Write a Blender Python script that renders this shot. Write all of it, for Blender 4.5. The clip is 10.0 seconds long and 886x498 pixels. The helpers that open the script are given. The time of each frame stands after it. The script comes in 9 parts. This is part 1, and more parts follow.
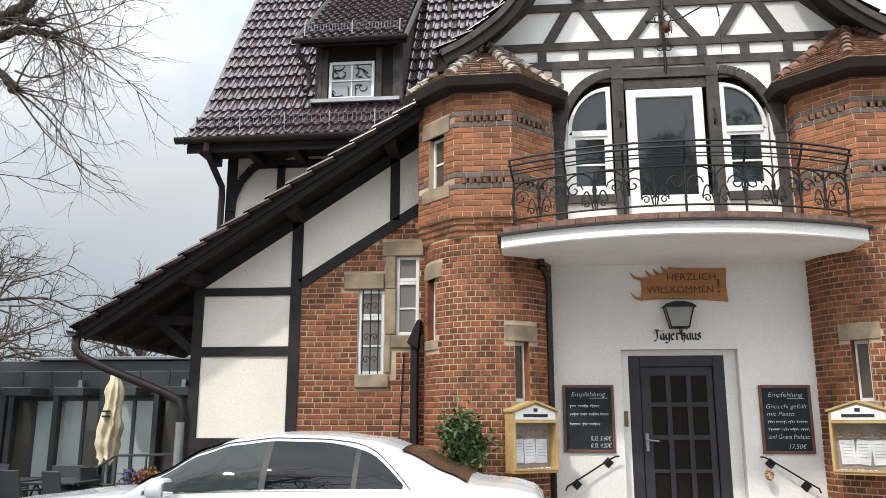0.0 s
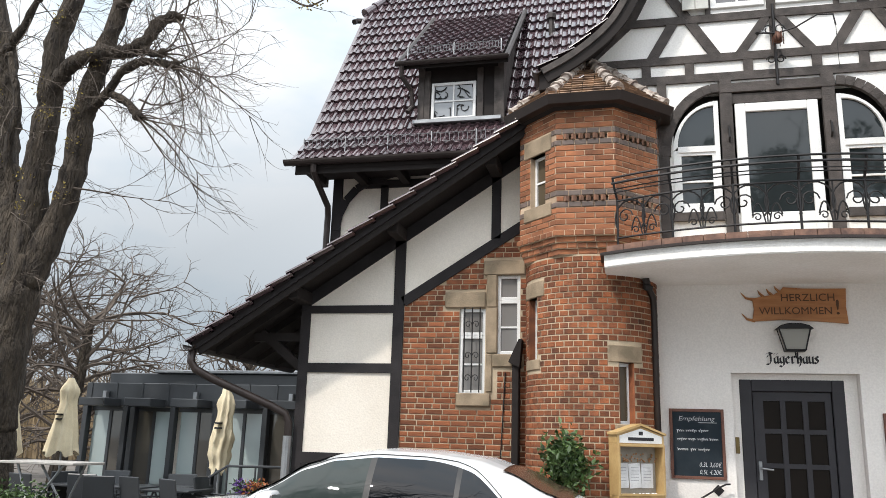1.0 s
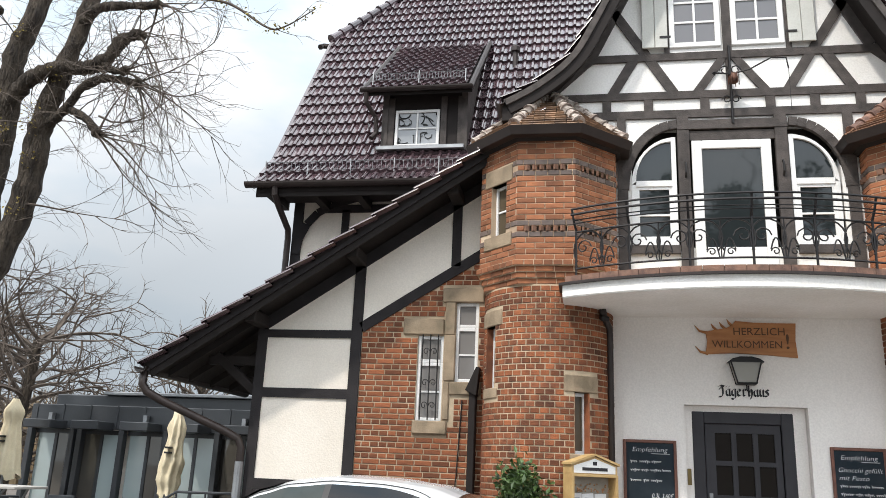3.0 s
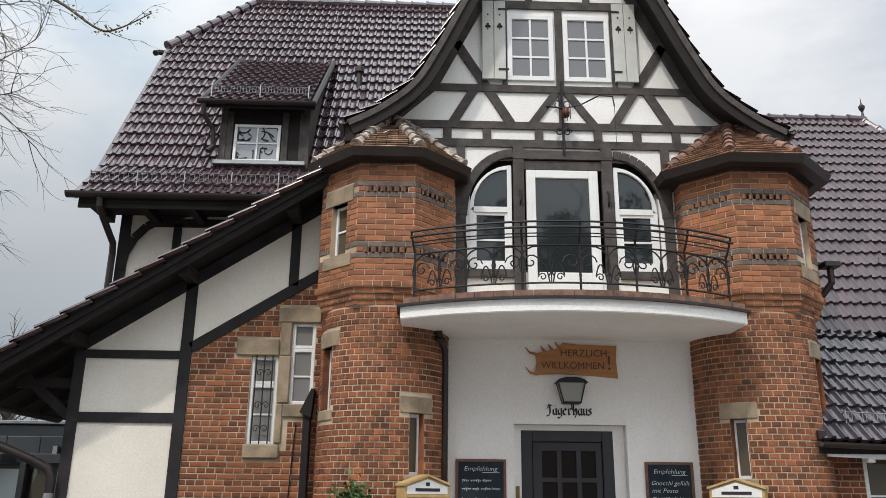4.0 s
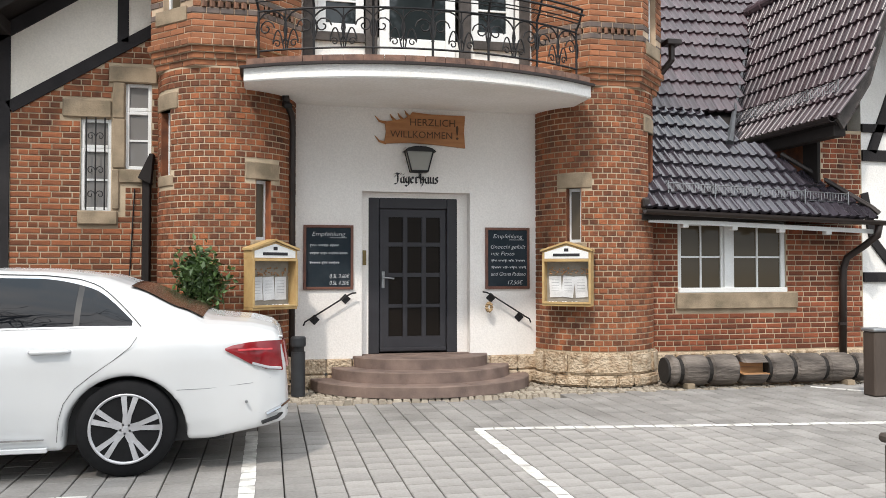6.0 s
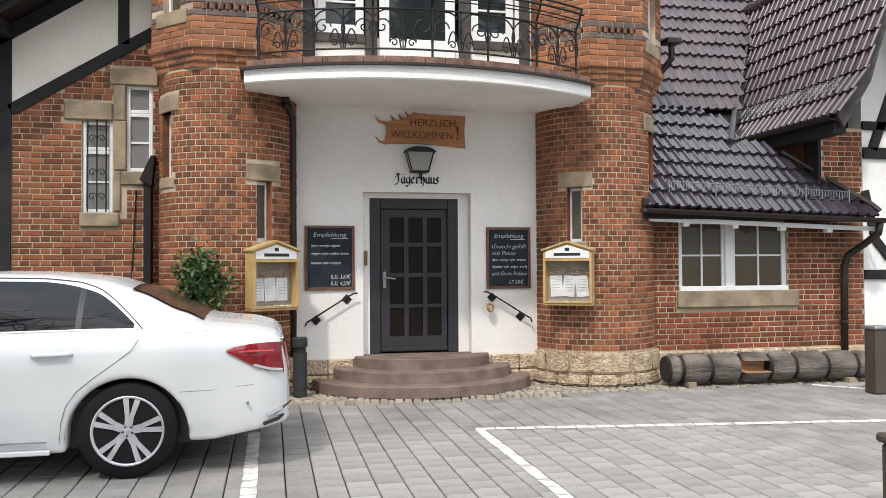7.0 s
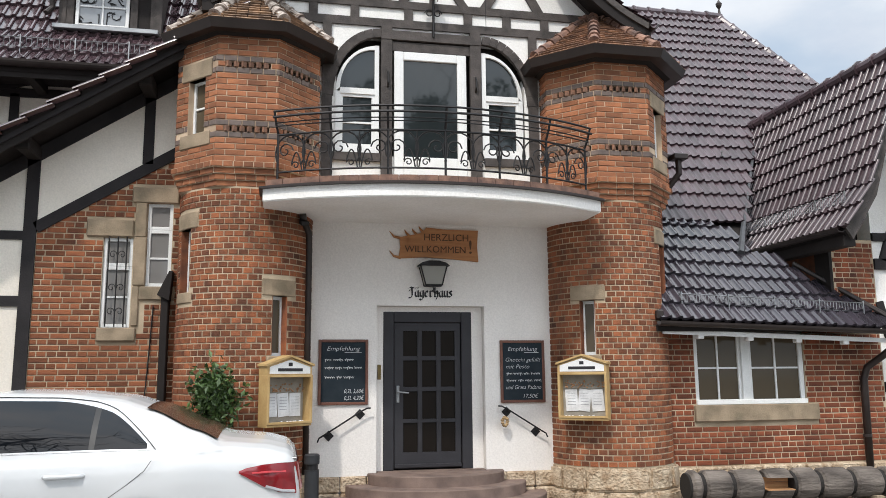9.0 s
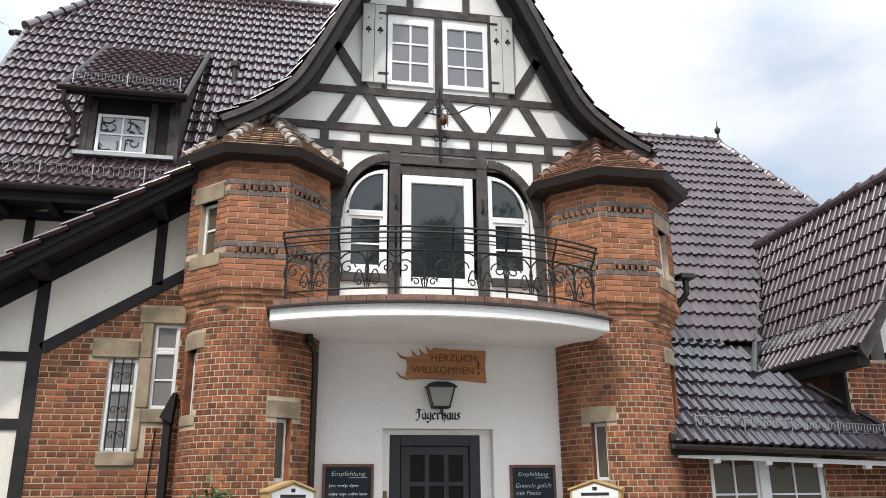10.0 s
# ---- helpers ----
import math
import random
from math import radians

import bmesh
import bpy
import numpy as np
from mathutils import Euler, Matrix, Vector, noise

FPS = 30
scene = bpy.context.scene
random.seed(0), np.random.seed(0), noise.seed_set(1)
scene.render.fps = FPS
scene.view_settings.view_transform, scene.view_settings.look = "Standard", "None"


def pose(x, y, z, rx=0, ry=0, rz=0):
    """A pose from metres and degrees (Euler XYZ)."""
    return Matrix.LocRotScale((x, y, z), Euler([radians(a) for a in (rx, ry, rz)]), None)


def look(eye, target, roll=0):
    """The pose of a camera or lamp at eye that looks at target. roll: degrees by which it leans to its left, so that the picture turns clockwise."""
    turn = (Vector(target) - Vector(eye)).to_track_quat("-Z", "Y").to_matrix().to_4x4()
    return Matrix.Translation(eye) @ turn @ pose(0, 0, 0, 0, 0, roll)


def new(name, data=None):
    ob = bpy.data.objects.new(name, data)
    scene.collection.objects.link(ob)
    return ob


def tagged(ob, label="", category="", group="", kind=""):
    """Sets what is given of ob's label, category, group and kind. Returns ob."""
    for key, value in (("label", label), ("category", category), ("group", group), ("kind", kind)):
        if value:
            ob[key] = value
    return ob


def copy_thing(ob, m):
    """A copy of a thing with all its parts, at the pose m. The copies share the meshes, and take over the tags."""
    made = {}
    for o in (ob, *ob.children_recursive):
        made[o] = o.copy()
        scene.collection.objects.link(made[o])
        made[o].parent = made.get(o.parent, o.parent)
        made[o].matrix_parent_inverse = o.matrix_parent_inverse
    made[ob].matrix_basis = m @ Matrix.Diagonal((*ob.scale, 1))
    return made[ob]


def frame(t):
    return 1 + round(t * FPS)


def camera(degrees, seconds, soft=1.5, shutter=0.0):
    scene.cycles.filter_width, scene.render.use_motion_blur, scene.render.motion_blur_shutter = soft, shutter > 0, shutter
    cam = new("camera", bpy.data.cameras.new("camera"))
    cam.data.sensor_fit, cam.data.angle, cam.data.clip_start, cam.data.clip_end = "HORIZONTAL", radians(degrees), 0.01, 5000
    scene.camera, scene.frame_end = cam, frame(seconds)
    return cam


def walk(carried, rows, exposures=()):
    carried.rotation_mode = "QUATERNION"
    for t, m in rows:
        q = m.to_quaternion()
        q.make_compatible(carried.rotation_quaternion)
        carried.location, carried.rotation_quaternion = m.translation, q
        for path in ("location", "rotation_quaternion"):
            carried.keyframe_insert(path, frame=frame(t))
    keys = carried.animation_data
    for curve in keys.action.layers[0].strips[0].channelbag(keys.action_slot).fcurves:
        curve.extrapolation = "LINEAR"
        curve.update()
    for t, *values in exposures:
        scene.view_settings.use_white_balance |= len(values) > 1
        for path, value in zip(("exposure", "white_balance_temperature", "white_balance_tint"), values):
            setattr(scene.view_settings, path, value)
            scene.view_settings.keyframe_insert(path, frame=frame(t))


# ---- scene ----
cam = camera(57.86, 10.0, soft=0.55)
ROWS = [
    (0, 5.85, 12.34, -0.06, -0.013, 0.235, 1.577),
    (0.5, 10.50, 13.94, -0.89, -0.014, 0.238, 1.580),
    (1, 13.26, 13.52, -1.74, -0.018, 0.229, 1.583),
    (1.5, 15.40, 13.35, -2.29, -0.019, 0.223, 1.581),
    (2, 15.29, 14.09, -2.90, -0.016, 0.225, 1.584),
    (2.2, 15.09, 14.14, -3.04, -0.018, 0.240, 1.579),
    (2.75, 12.06, 15.22, -2.60, -0.019, 0.218, 1.575),
    (3.3, 7.53, 16.31, -2.16, -0.020, 0.196, 1.571),
    (3.5, 4.61, 17.06, -1.55, -0.026, 0.194, 1.577),
    (4, -1.58, 17.26, -0.60, -0.030, 0.206, 1.590),
    (4.5, -8.03, 12.21, 0.74, -0.033, 0.250, 1.588),
    (5, -11.65, 7.81, 0.10, -0.033, 0.273, 1.559),
    (5.5, -12.18, 2.68, -0.00, -0.003, 0.300, 1.516),
    (6, -12.34, 1.36, 0.02, 0.001, 0.297, 1.513),
    (6.7, -12.23, 1.26, 0.22, 0.011, 0.279, 1.529),
    (7.5, -12.10, 1.32, 0.44, 0.023, 0.259, 1.546),
    (8, -11.82, 4.25, 0.40, 0.016, 0.225, 1.599),
    (8.5, -11.79, 8.37, 0.13, -0.014, 0.217, 1.619),
    (9, -11.32, 8.88, 0.48, -0.010, 0.204, 1.612),
    (9.5, -11.24, 11.80, 0.39, 0.001, 0.230, 1.602),
    (10, -10.85, 17.61, 0.53, -0.004, 0.229, 1.586),
]
walk(cam, [(t, pose(x, y, z, 90 + pitch, 0, yaw) @ pose(0, 0, 0, rz=-roll)) for t, yaw, pitch, roll, x, y, z in ROWS],
     exposures=[(0.0, 0.41, 6500, 10), (2.2, 0.48, 6500, 10), (3.4, 0.42, 6500, 10), (4.0, -0.02, 6500, 10), (4.5, -0.06, 6900, 10), (5.0, -0.03, 7400, 10), (5.5, 0.38, 6800, 10),
                (6.2, 0.34, 6550, 10), (7.5, 0.26, 6450, 10), (8.5, 0.2, 6400, 10), (10.0, 0.32, 6400, 10)])

# ---- light ----
SUN_EL, SUN_AZ = 53.0, 213.0      # azimuth of the sun, clockwise from +y
world = bpy.data.worlds.new("world")
scene.world = world
world.use_nodes = True
wn, wl = world.node_tree.nodes, world.node_tree.links
wn.clear()
w_out = wn.new("ShaderNodeOutputWorld")
w_sky = wn.new("ShaderNodeTexSky")
w_sky.sky_type, w_sky.sun_disc = "NISHITA", False
w_sky.sun_elevation, w_sky.sun_rotation = radians(SUN_EL), radians(SUN_AZ)
w_sky.dust_density = 2.0
w_bg = wn.new("ShaderNodeBackground")
w_bg.inputs["Strength"].default_value = 0.13
w_co = wn.new("ShaderNodeTexCoord")
w_map = wn.new("ShaderNodeMapping")
w_map.inputs["Scale"].default_value = (1.0, 1.0, 2.2)
w_map.inputs["Location"].default_value = (0.35, 0.1, 0.0)
w_noise = wn.new("ShaderNodeTexNoise")
w_noise.inputs["Scale"].default_value, w_noise.inputs["Detail"].default_value, w_noise.inputs["Roughness"].default_value = 1.6, 7.0, 0.55
w_ramp = wn.new("ShaderNodeValToRGB")
w_ramp.color_ramp.elements[0].position, w_ramp.color_ramp.elements[1].position = 0.30, 0.50
w_ramp.color_ramp.elements[0].color = (0.5, 0.5, 0.5, 1)      # thin haze even between the clouds
w_noise2 = wn.new("ShaderNodeTexNoise")
w_noise2.inputs["Scale"].default_value, w_noise2.inputs["Detail"].default_value = 3.1, 6.0
w_cloud = wn.new("ShaderNodeValToRGB")
w_cloud.color_ramp.elements[0].position, w_cloud.color_ramp.elements[1].position = 0.36, 0.55
w_cloud.color_ramp.elements[0].color = (6.0, 7.1, 8.1, 1)
w_cloud.color_ramp.elements[1].color = (8.9, 9.0, 9.2, 1)
w_mix = wn.new("ShaderNodeMix")
w_mix.data_type = "RGBA"
wl.new(w_co.outputs["Generated"], w_map.inputs["Vector"])
wl.new(w_map.outputs["Vector"], w_noise.inputs["Vector"])
wl.new(w_map.outputs["Vector"], w_noise2.inputs["Vector"])
wl.new(w_noise.outputs["Fac"], w_ramp.inputs["Fac"])
wl.new(w_noise2.outputs["Fac"], w_cloud.inputs["Fac"])
wl.new(w_ramp.outputs["Color"], w_mix.inputs["Factor"])
wl.new(w_sky.outputs["Color"], w_mix.inputs["A"])
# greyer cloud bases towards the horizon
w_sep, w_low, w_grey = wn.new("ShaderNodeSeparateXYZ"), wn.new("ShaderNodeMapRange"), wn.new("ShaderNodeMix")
w_low.inputs["From Min"].default_value, w_low.inputs["From Max"].default_value = 0.15, 0.55
w_low.inputs["To Min"].default_value, w_low.inputs["To Max"].default_value = 0.85, 0.0
w_grey.data_type = "RGBA"
w_grey.inputs["B"].default_value = (4.1, 4.75, 5.3, 1)
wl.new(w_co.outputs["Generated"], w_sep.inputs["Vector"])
wl.new(w_sep.outputs["Z"], w_low.inputs["Value"])
wl.new(w_low.outputs["Result"], w_grey.inputs["Factor"])
wl.new(w_cloud.outputs["Color"], w_grey.inputs["A"])
# hazy cloud is brighter round the sun and duller away from it
w_dot, w_glow, w_lit = wn.new("ShaderNodeVectorMath"), wn.new("ShaderNodeMapRange"), wn.new("ShaderNodeVectorMath")
w_dot.operation, w_lit.operation = "DOT_PRODUCT", "SCALE"
w_dot.inputs[1].default_value = (math.sin(radians(SUN_AZ)) * math.cos(radians(SUN_EL)), math.cos(radians(SUN_AZ)) * math.cos(radians(SUN_EL)), math.sin(radians(SUN_EL)))
w_glow.inputs["From Min"].default_value, w_glow.inputs["From Max"].default_value = -0.1, 1.0
w_glow.inputs["To Min"].default_value, w_glow.inputs["To Max"].default_value = 0.78, 2.1
# sky brightness scaled down towards -x, with no cloud modelled there
w_dim_left, w_both = wn.new("ShaderNodeMapRange"), wn.new("ShaderNodeMath")
w_dim_left.inputs["From Min"].default_value, w_dim_left.inputs["From Max"].default_value = -0.55, 0.35
w_dim_left.inputs["To Min"].default_value, w_dim_left.inputs["To Max"].default_value = 0.76, 1.05
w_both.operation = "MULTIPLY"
wl.new(w_co.outputs["Generated"], w_dot.inputs[0])
wl.new(w_dot.outputs["Value"], w_glow.inputs["Value"])
wl.new(w_grey.outputs["Result"], w_lit.inputs[0])
wl.new(w_sep.outputs["X"], w_dim_left.inputs["Value"])
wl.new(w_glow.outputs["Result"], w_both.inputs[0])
wl.new(w_dim_left.outputs["Result"], w_both.inputs[1])
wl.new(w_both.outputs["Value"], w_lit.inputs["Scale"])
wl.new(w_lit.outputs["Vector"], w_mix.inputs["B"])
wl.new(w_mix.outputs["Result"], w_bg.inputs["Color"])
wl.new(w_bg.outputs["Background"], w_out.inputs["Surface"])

sun = new("sun", bpy.data.lights.new("sun", "SUN"))
sun.data.energy, sun.data.angle, sun.data.color = 2.05, radians(2.5), (1.0, 0.935, 0.855)
a, e = radians(SUN_AZ), radians(SUN_EL)
sun.matrix_basis = look((math.sin(a) * math.cos(e) * 50, math.cos(a) * math.cos(e) * 50, math.sin(e) * 50), (0, 0, 0))


# ---- materials ----
def material(name, color, rough=0.6, metal=0.0, color2=None, scale=6.0, fine=60.0, bump=0.2, depth=0.01, vary=0.0, stretch=(1, 1, 1), spec=0.5, coat=0.0, island=False, grain=0.14):
    """A surface with coarse blotches and fine grain in colour and relief; vary: change of value from piece to piece."""
    m = bpy.data.materials.new(name)
    m.use_nodes = True
    n, l = m.node_tree.nodes, m.node_tree.links
    b = n["Principled BSDF"]
    b.inputs["Roughness"].default_value, b.inputs["Metallic"].default_value = rough, metal
    b.inputs["Specular IOR Level"].default_value, b.inputs["Coat Weight"].default_value = spec, coat
    co, mp = n.new("ShaderNodeTexCoord"), n.new("ShaderNodeMapping")
    mp.inputs["Scale"].default_value = stretch
    l.new(co.outputs["Object"], mp.inputs["Vector"])
    n1, n2 = n.new("ShaderNodeTexNoise"), n.new("ShaderNodeTexNoise")
    n1.inputs["Scale"].default_value, n1.inputs["Detail"].default_value = scale, 5.0
    n2.inputs["Scale"].default_value, n2.inputs["Detail"].default_value = fine, 3.0
    l.new(mp.outputs["Vector"], n1.inputs["Vector"])
    l.new(mp.outputs["Vector"], n2.inputs["Vector"])
    mix = n.new("ShaderNodeMix")
    mix.data_type = "RGBA"
    c2 = color2 or tuple(c * 0.72 for c in color)
    mix.inputs["A"].default_value, mix.inputs["B"].default_value = (*color, 1), (*c2, 1)
    mr = n.new("ShaderNodeMapRange")
    mr.inputs["From Min"].default_value, mr.inputs["From Max"].default_value = 0.35, 0.68
    l.new(n1.outputs["Fac"], mr.inputs["Value"])
    l.new(mr.outputs["Result"], mix.inputs["Factor"])
    hsv = n.new("ShaderNodeHueSaturation")
    l.new(mix.outputs["Result"], hsv.inputs["Color"])
    g = n.new("ShaderNodeMapRange")
    g.inputs["To Min"].default_value, g.inputs["To Max"].default_value = 1 - grain, 1 + grain
    l.new(n2.outputs["Fac"], g.inputs["Value"])
    last = g.outputs["Result"]
    if vary:
        src = n.new("ShaderNodeNewGeometry").outputs["Random Per Island"] if island else n.new("ShaderNodeObjectInfo").outputs["Random"]
        v = n.new("ShaderNodeMapRange")
        v.inputs["To Min"].default_value, v.inputs["To Max"].default_value = 1 - vary, 1 + vary
        l.new(src, v.inputs["Value"])
        mul = n.new("ShaderNodeMath")
        mul.operation = "MULTIPLY"
        l.new(last, mul.inputs[0])
        l.new(v.outputs["Result"], mul.inputs[1])
        last = mul.outputs["Value"]
    l.new(last, hsv.inputs["Value"])
    l.new(hsv.outputs["Color"], b.inputs["Base Color"])
    if bump:
        bp = n.new("ShaderNodeBump")
        bp.inputs["Strength"].default_value, bp.inputs["Distance"].default_value = bump, depth
        add = n.new("ShaderNodeMath")
        add.operation = "ADD"
        l.new(n1.outputs["Fac"], add.inputs[0])
        l.new(n2.outputs["Fac"], add.inputs[1])
        l.new(add.outputs["Value"], bp.inputs["Height"])
        l.new(bp.outputs["Normal"], b.inputs["Normal"])
    return m


def glass_material(name, color=(0.03, 0.04, 0.045), rough=0.03, spec=0.5):
    m = bpy.data.materials.new(name)
    m.use_nodes = True
    b = m.node_tree.nodes["Principled BSDF"]
    b.inputs["Base Color"].default_value, b.inputs["Roughness"].default_value = (*color, 1), rough
    b.inputs["Specular IOR Level"].default_value, b.inputs["IOR"].default_value = spec, 1.52
    return m


PLASTER = material("plaster", (0.82, 0.79, 0.755), 0.9, color2=(0.77, 0.735, 0.70), scale=1.3, fine=45, bump=0.35, depth=0.012)
# white plaster warmed: the left panels' less blue light is in the colour
PLASTER_WARM = material("plaster_warm", (0.80, 0.745, 0.665), 0.9, color2=(0.73, 0.67, 0.585), scale=1.1, fine=45, bump=0.35, depth=0.012)
PLASTER_UP = material("plaster_gable", (0.88, 0.865, 0.84), 0.9, color2=(0.80, 0.78, 0.74), scale=1.6, fine=40, bump=0.4, depth=0.012)
BRICK = material("brick", (0.272, 0.088, 0.033), 0.85, color2=(0.125, 0.045, 0.023), scale=6, fine=90, bump=0.7, depth=0.01, vary=0.42, island=True)
BRICK_ONE = material("brick_single", (0.272, 0.088, 0.033), 0.85, color2=(0.125, 0.045, 0.023), scale=6, fine=90, bump=0.7, depth=0.01, vary=0.42)
BRICK_UP = material("brick_upper", (0.335, 0.128, 0.055), 0.85, color2=(0.195, 0.076, 0.038), scale=6, fine=90, bump=0.6, depth=0.008, vary=0.34, island=True)
BRICK_UP_ONE = material("brick_upper_single", (0.335, 0.128, 0.055), 0.85, color2=(0.195, 0.076, 0.038), scale=6, fine=90, bump=0.6, depth=0.008, vary=0.34)
BRICK_WING = material("brick_wing", (0.258, 0.068, 0.026), 0.85, color2=(0.11, 0.035, 0.018), scale=6, fine=90, bump=0.7, depth=0.01, vary=0.42, island=True)
BRICK_WING_ONE = material("brick_wing_single", (0.258, 0.068, 0.026), 0.85, color2=(0.11, 0.035, 0.018), scale=6, fine=90, bump=0.7, depth=0.01, vary=0.42)
TOOTH = material("brick_tooth", (0.25, 0.125, 0.075), 0.85, color2=(0.14, 0.08, 0.055), scale=9, fine=70, bump=0.4, depth=0.006, vary=0.25, island=True)
BRICK_DARK = material("brick_glazed", (0.15, 0.11, 0.092), 0.65, color2=(0.085, 0.064, 0.055), scale=9, fine=70, bump=0.3, depth=0.004, vary=0.25, island=True)
MORTAR_UP = material("mortar_upper", (0.62, 0.48, 0.34), 0.95, color2=(0.34, 0.24, 0.165), scale=2, fine=120, bump=0.4, depth=0.004)
MORTAR = material("mortar", (0.56, 0.455, 0.325), 0.95, color2=(0.30, 0.23, 0.155), scale=1.6, fine=120, bump=0.4, depth=0.004)
STONE = material("sandstone", (0.37, 0.285, 0.195), 0.9, color2=(0.19, 0.15, 0.10), scale=4, fine=60, bump=0.5, depth=0.012)
STONE_LIGHT = material("sandstone_base", (0.64, 0.52, 0.38), 0.9, color2=(0.38, 0.265, 0.165), scale=9, fine=30, bump=1.0, depth=0.05)
STEP_STONE = material("step_stone", (0.225, 0.16, 0.132), 0.8, color2=(0.125, 0.088, 0.074), scale=4, fine=80, bump=0.4, depth=0.008)
TIMBER = material("timber_dark", (0.030, 0.027, 0.028), 0.8, spec=0.25, color2=(0.021, 0.019, 0.020), scale=4, fine=60, bump=0.5, depth=0.008, stretch=(1, 1, 1))
TIMBER_GREY = material("timber_grey", (0.082, 0.069, 0.063), 0.8, color2=(0.04, 0.034, 0.031), scale=7, fine=50, bump=0.6, depth=0.01)
TIMBER_EAVE = material("timber_eave", (0.023, 0.019, 0.018), 0.8, spec=0.25, color2=(0.018, 0.015, 0.014), scale=5, fine=50, bump=0.4, depth=0.008)
TILE = material("roof_tile", (0.082, 0.050, 0.057), 0.24, color2=(0.05, 0.033, 0.040), scale=2, fine=60, bump=0.15, depth=0.004, vary=0.28, island=True, spec=1.0, coat=0.4)
TILE_ONE = material("roof_tile_single", (0.082, 0.050, 0.057), 0.24, color2=(0.05, 0.033, 0.040), scale=2, fine=60, bump=0.15, depth=0.004, vary=0.28, spec=1.0, coat=0.4)
TILE_RIGHT = material("roof_tile_right", (0.078, 0.050, 0.057), 0.3, color2=(0.052, 0.035, 0.042), scale=2, fine=60, bump=0.15, depth=0.004, vary=0.28, island=True, spec=0.6, coat=0.1)
TILE_BLUE = material("roof_tile_blue", (0.040, 0.034, 0.043), 0.24, color2=(0.026, 0.022, 0.029), scale=2, fine=60, bump=0.15, depth=0.004, vary=0.3, island=True, spec=0.7, coat=0.25)
TILE_BLUE_ONE = material("roof_tile_blue_single", (0.040, 0.034, 0.043), 0.24, color2=(0.026, 0.022, 0.029), scale=2, fine=60, bump=0.15, depth=0.004, vary=0.3, spec=0.7, coat=0.25)
TILE_OLD = material("turret_tile", (0.30, 0.19, 0.115), 0.85, color2=(0.115, 0.072, 0.05), scale=7, fine=60, bump=0.4, depth=0.006, vary=0.4, island=True)
TILE_RED = material("turret_tile_red", (0.30, 0.165, 0.095), 0.85, color2=(0.13, 0.07, 0.047), scale=7, fine=60, bump=0.4, depth=0.006, vary=0.4, island=True)
HIP_LICHEN = material("hip_tile_lichen", (0.46, 0.41, 0.36), 0.9, color2=(0.13, 0.09, 0.075), scale=11, fine=60, bump=0.6, depth=0.01, vary=0.3, island=True)
WHITE = material("white_paint", (0.80, 0.80, 0.79), 0.45, color2=(0.74, 0.74, 0.72), scale=3, fine=60, bump=0.08, depth=0.003)
DOOR_GREY = material("door_grey", (0.036, 0.035, 0.040), 0.5, spec=0.3, color2=(0.028, 0.027, 0.031), scale=3, fine=70, bump=0.1, depth=0.003)
IRON = material("black_iron", (0.016, 0.015, 0.016), 0.55, metal=0.3, scale=12, fine=80, bump=0.2, depth=0.003)
GUTTER = material("gutter_brown", (0.040, 0.030, 0.027), 0.45, metal=0.3, scale=4, fine=60, bump=0.1, depth=0.003)
ZINC = material("zinc", (0.36, 0.37, 0.38), 0.45, metal=0.7, scale=4, fine=60, bump=0.1, depth=0.003)
GLASS = glass_material("window_glass", (0.02, 0.025, 0.027))
# opaque warm brown panes; nothing behind them shows through
GLASS_WARM = glass_material("window_glass_curtain", (0.095, 0.075, 0.05), 0.06, 0.22)
GLASS_NET = glass_material("window_glass_net", (0.20, 0.19, 0.18), 0.05)
HIP_RED = material("hip_tile_red", (0.24, 0.135, 0.095), 0.85, color2=(0.10, 0.06, 0.05), scale=9, fine=60, bump=0.6, depth=0.01, vary=0.35, island=True)
# near-black colour of sheets behind openings, standing in for unlit rooms
DARK = material("unlit_inside", (0.02, 0.017, 0.014), 0.9, bump=0)
PAVE = material("paving", (0.265, 0.252, 0.237), 0.9, color2=(0.19, 0.178, 0.165), scale=1.7, fine=38, grain=0.24, bump=0.5, depth=0.006, vary=0.13, island=True)
PAVE_ONE = material("paving_single", (0.31, 0.295, 0.278), 0.9, color2=(0.225, 0.21, 0.195), scale=1.7, fine=38, grain=0.24, bump=0.5, depth=0.006, vary=0.13)
GROUND = material("ground_grit", (0.13, 0.115, 0.10), 0.95, color2=(0.08, 0.07, 0.06), scale=1, fine=70, bump=0.5, depth=0.01)
LINE_WHITE = material("line_paint", (0.78, 0.77, 0.73), 0.8, color2=(0.40, 0.38, 0.35), scale=7, fine=50, bump=0.2, depth=0.004)


# ---- mesh helpers ----
def part(name, bm, mat, parent=None, label="", smooth=False):
    me = bpy.data.meshes.new(name)
    bm.normal_update()
    bm.to_mesh(me)
    bm.free()
    me.materials.append(mat)
    if smooth:
        for p in me.polygons:
            p.use_smooth = True
    ob = new(name, me)
    if parent:
        ob.parent = parent
    if label:
        tagged(ob, label)
    return ob


def mesh_part(name, verts, faces, mat, parent=None, label="", kind=""):
    me = bpy.data.meshes.new(name)
    me.from_pydata(verts, [], faces)
    me.update()
    me.materials.append(mat)
    ob = new(name, me)
    if parent:
        ob.parent = parent
    return tagged(ob, label, kind=kind)


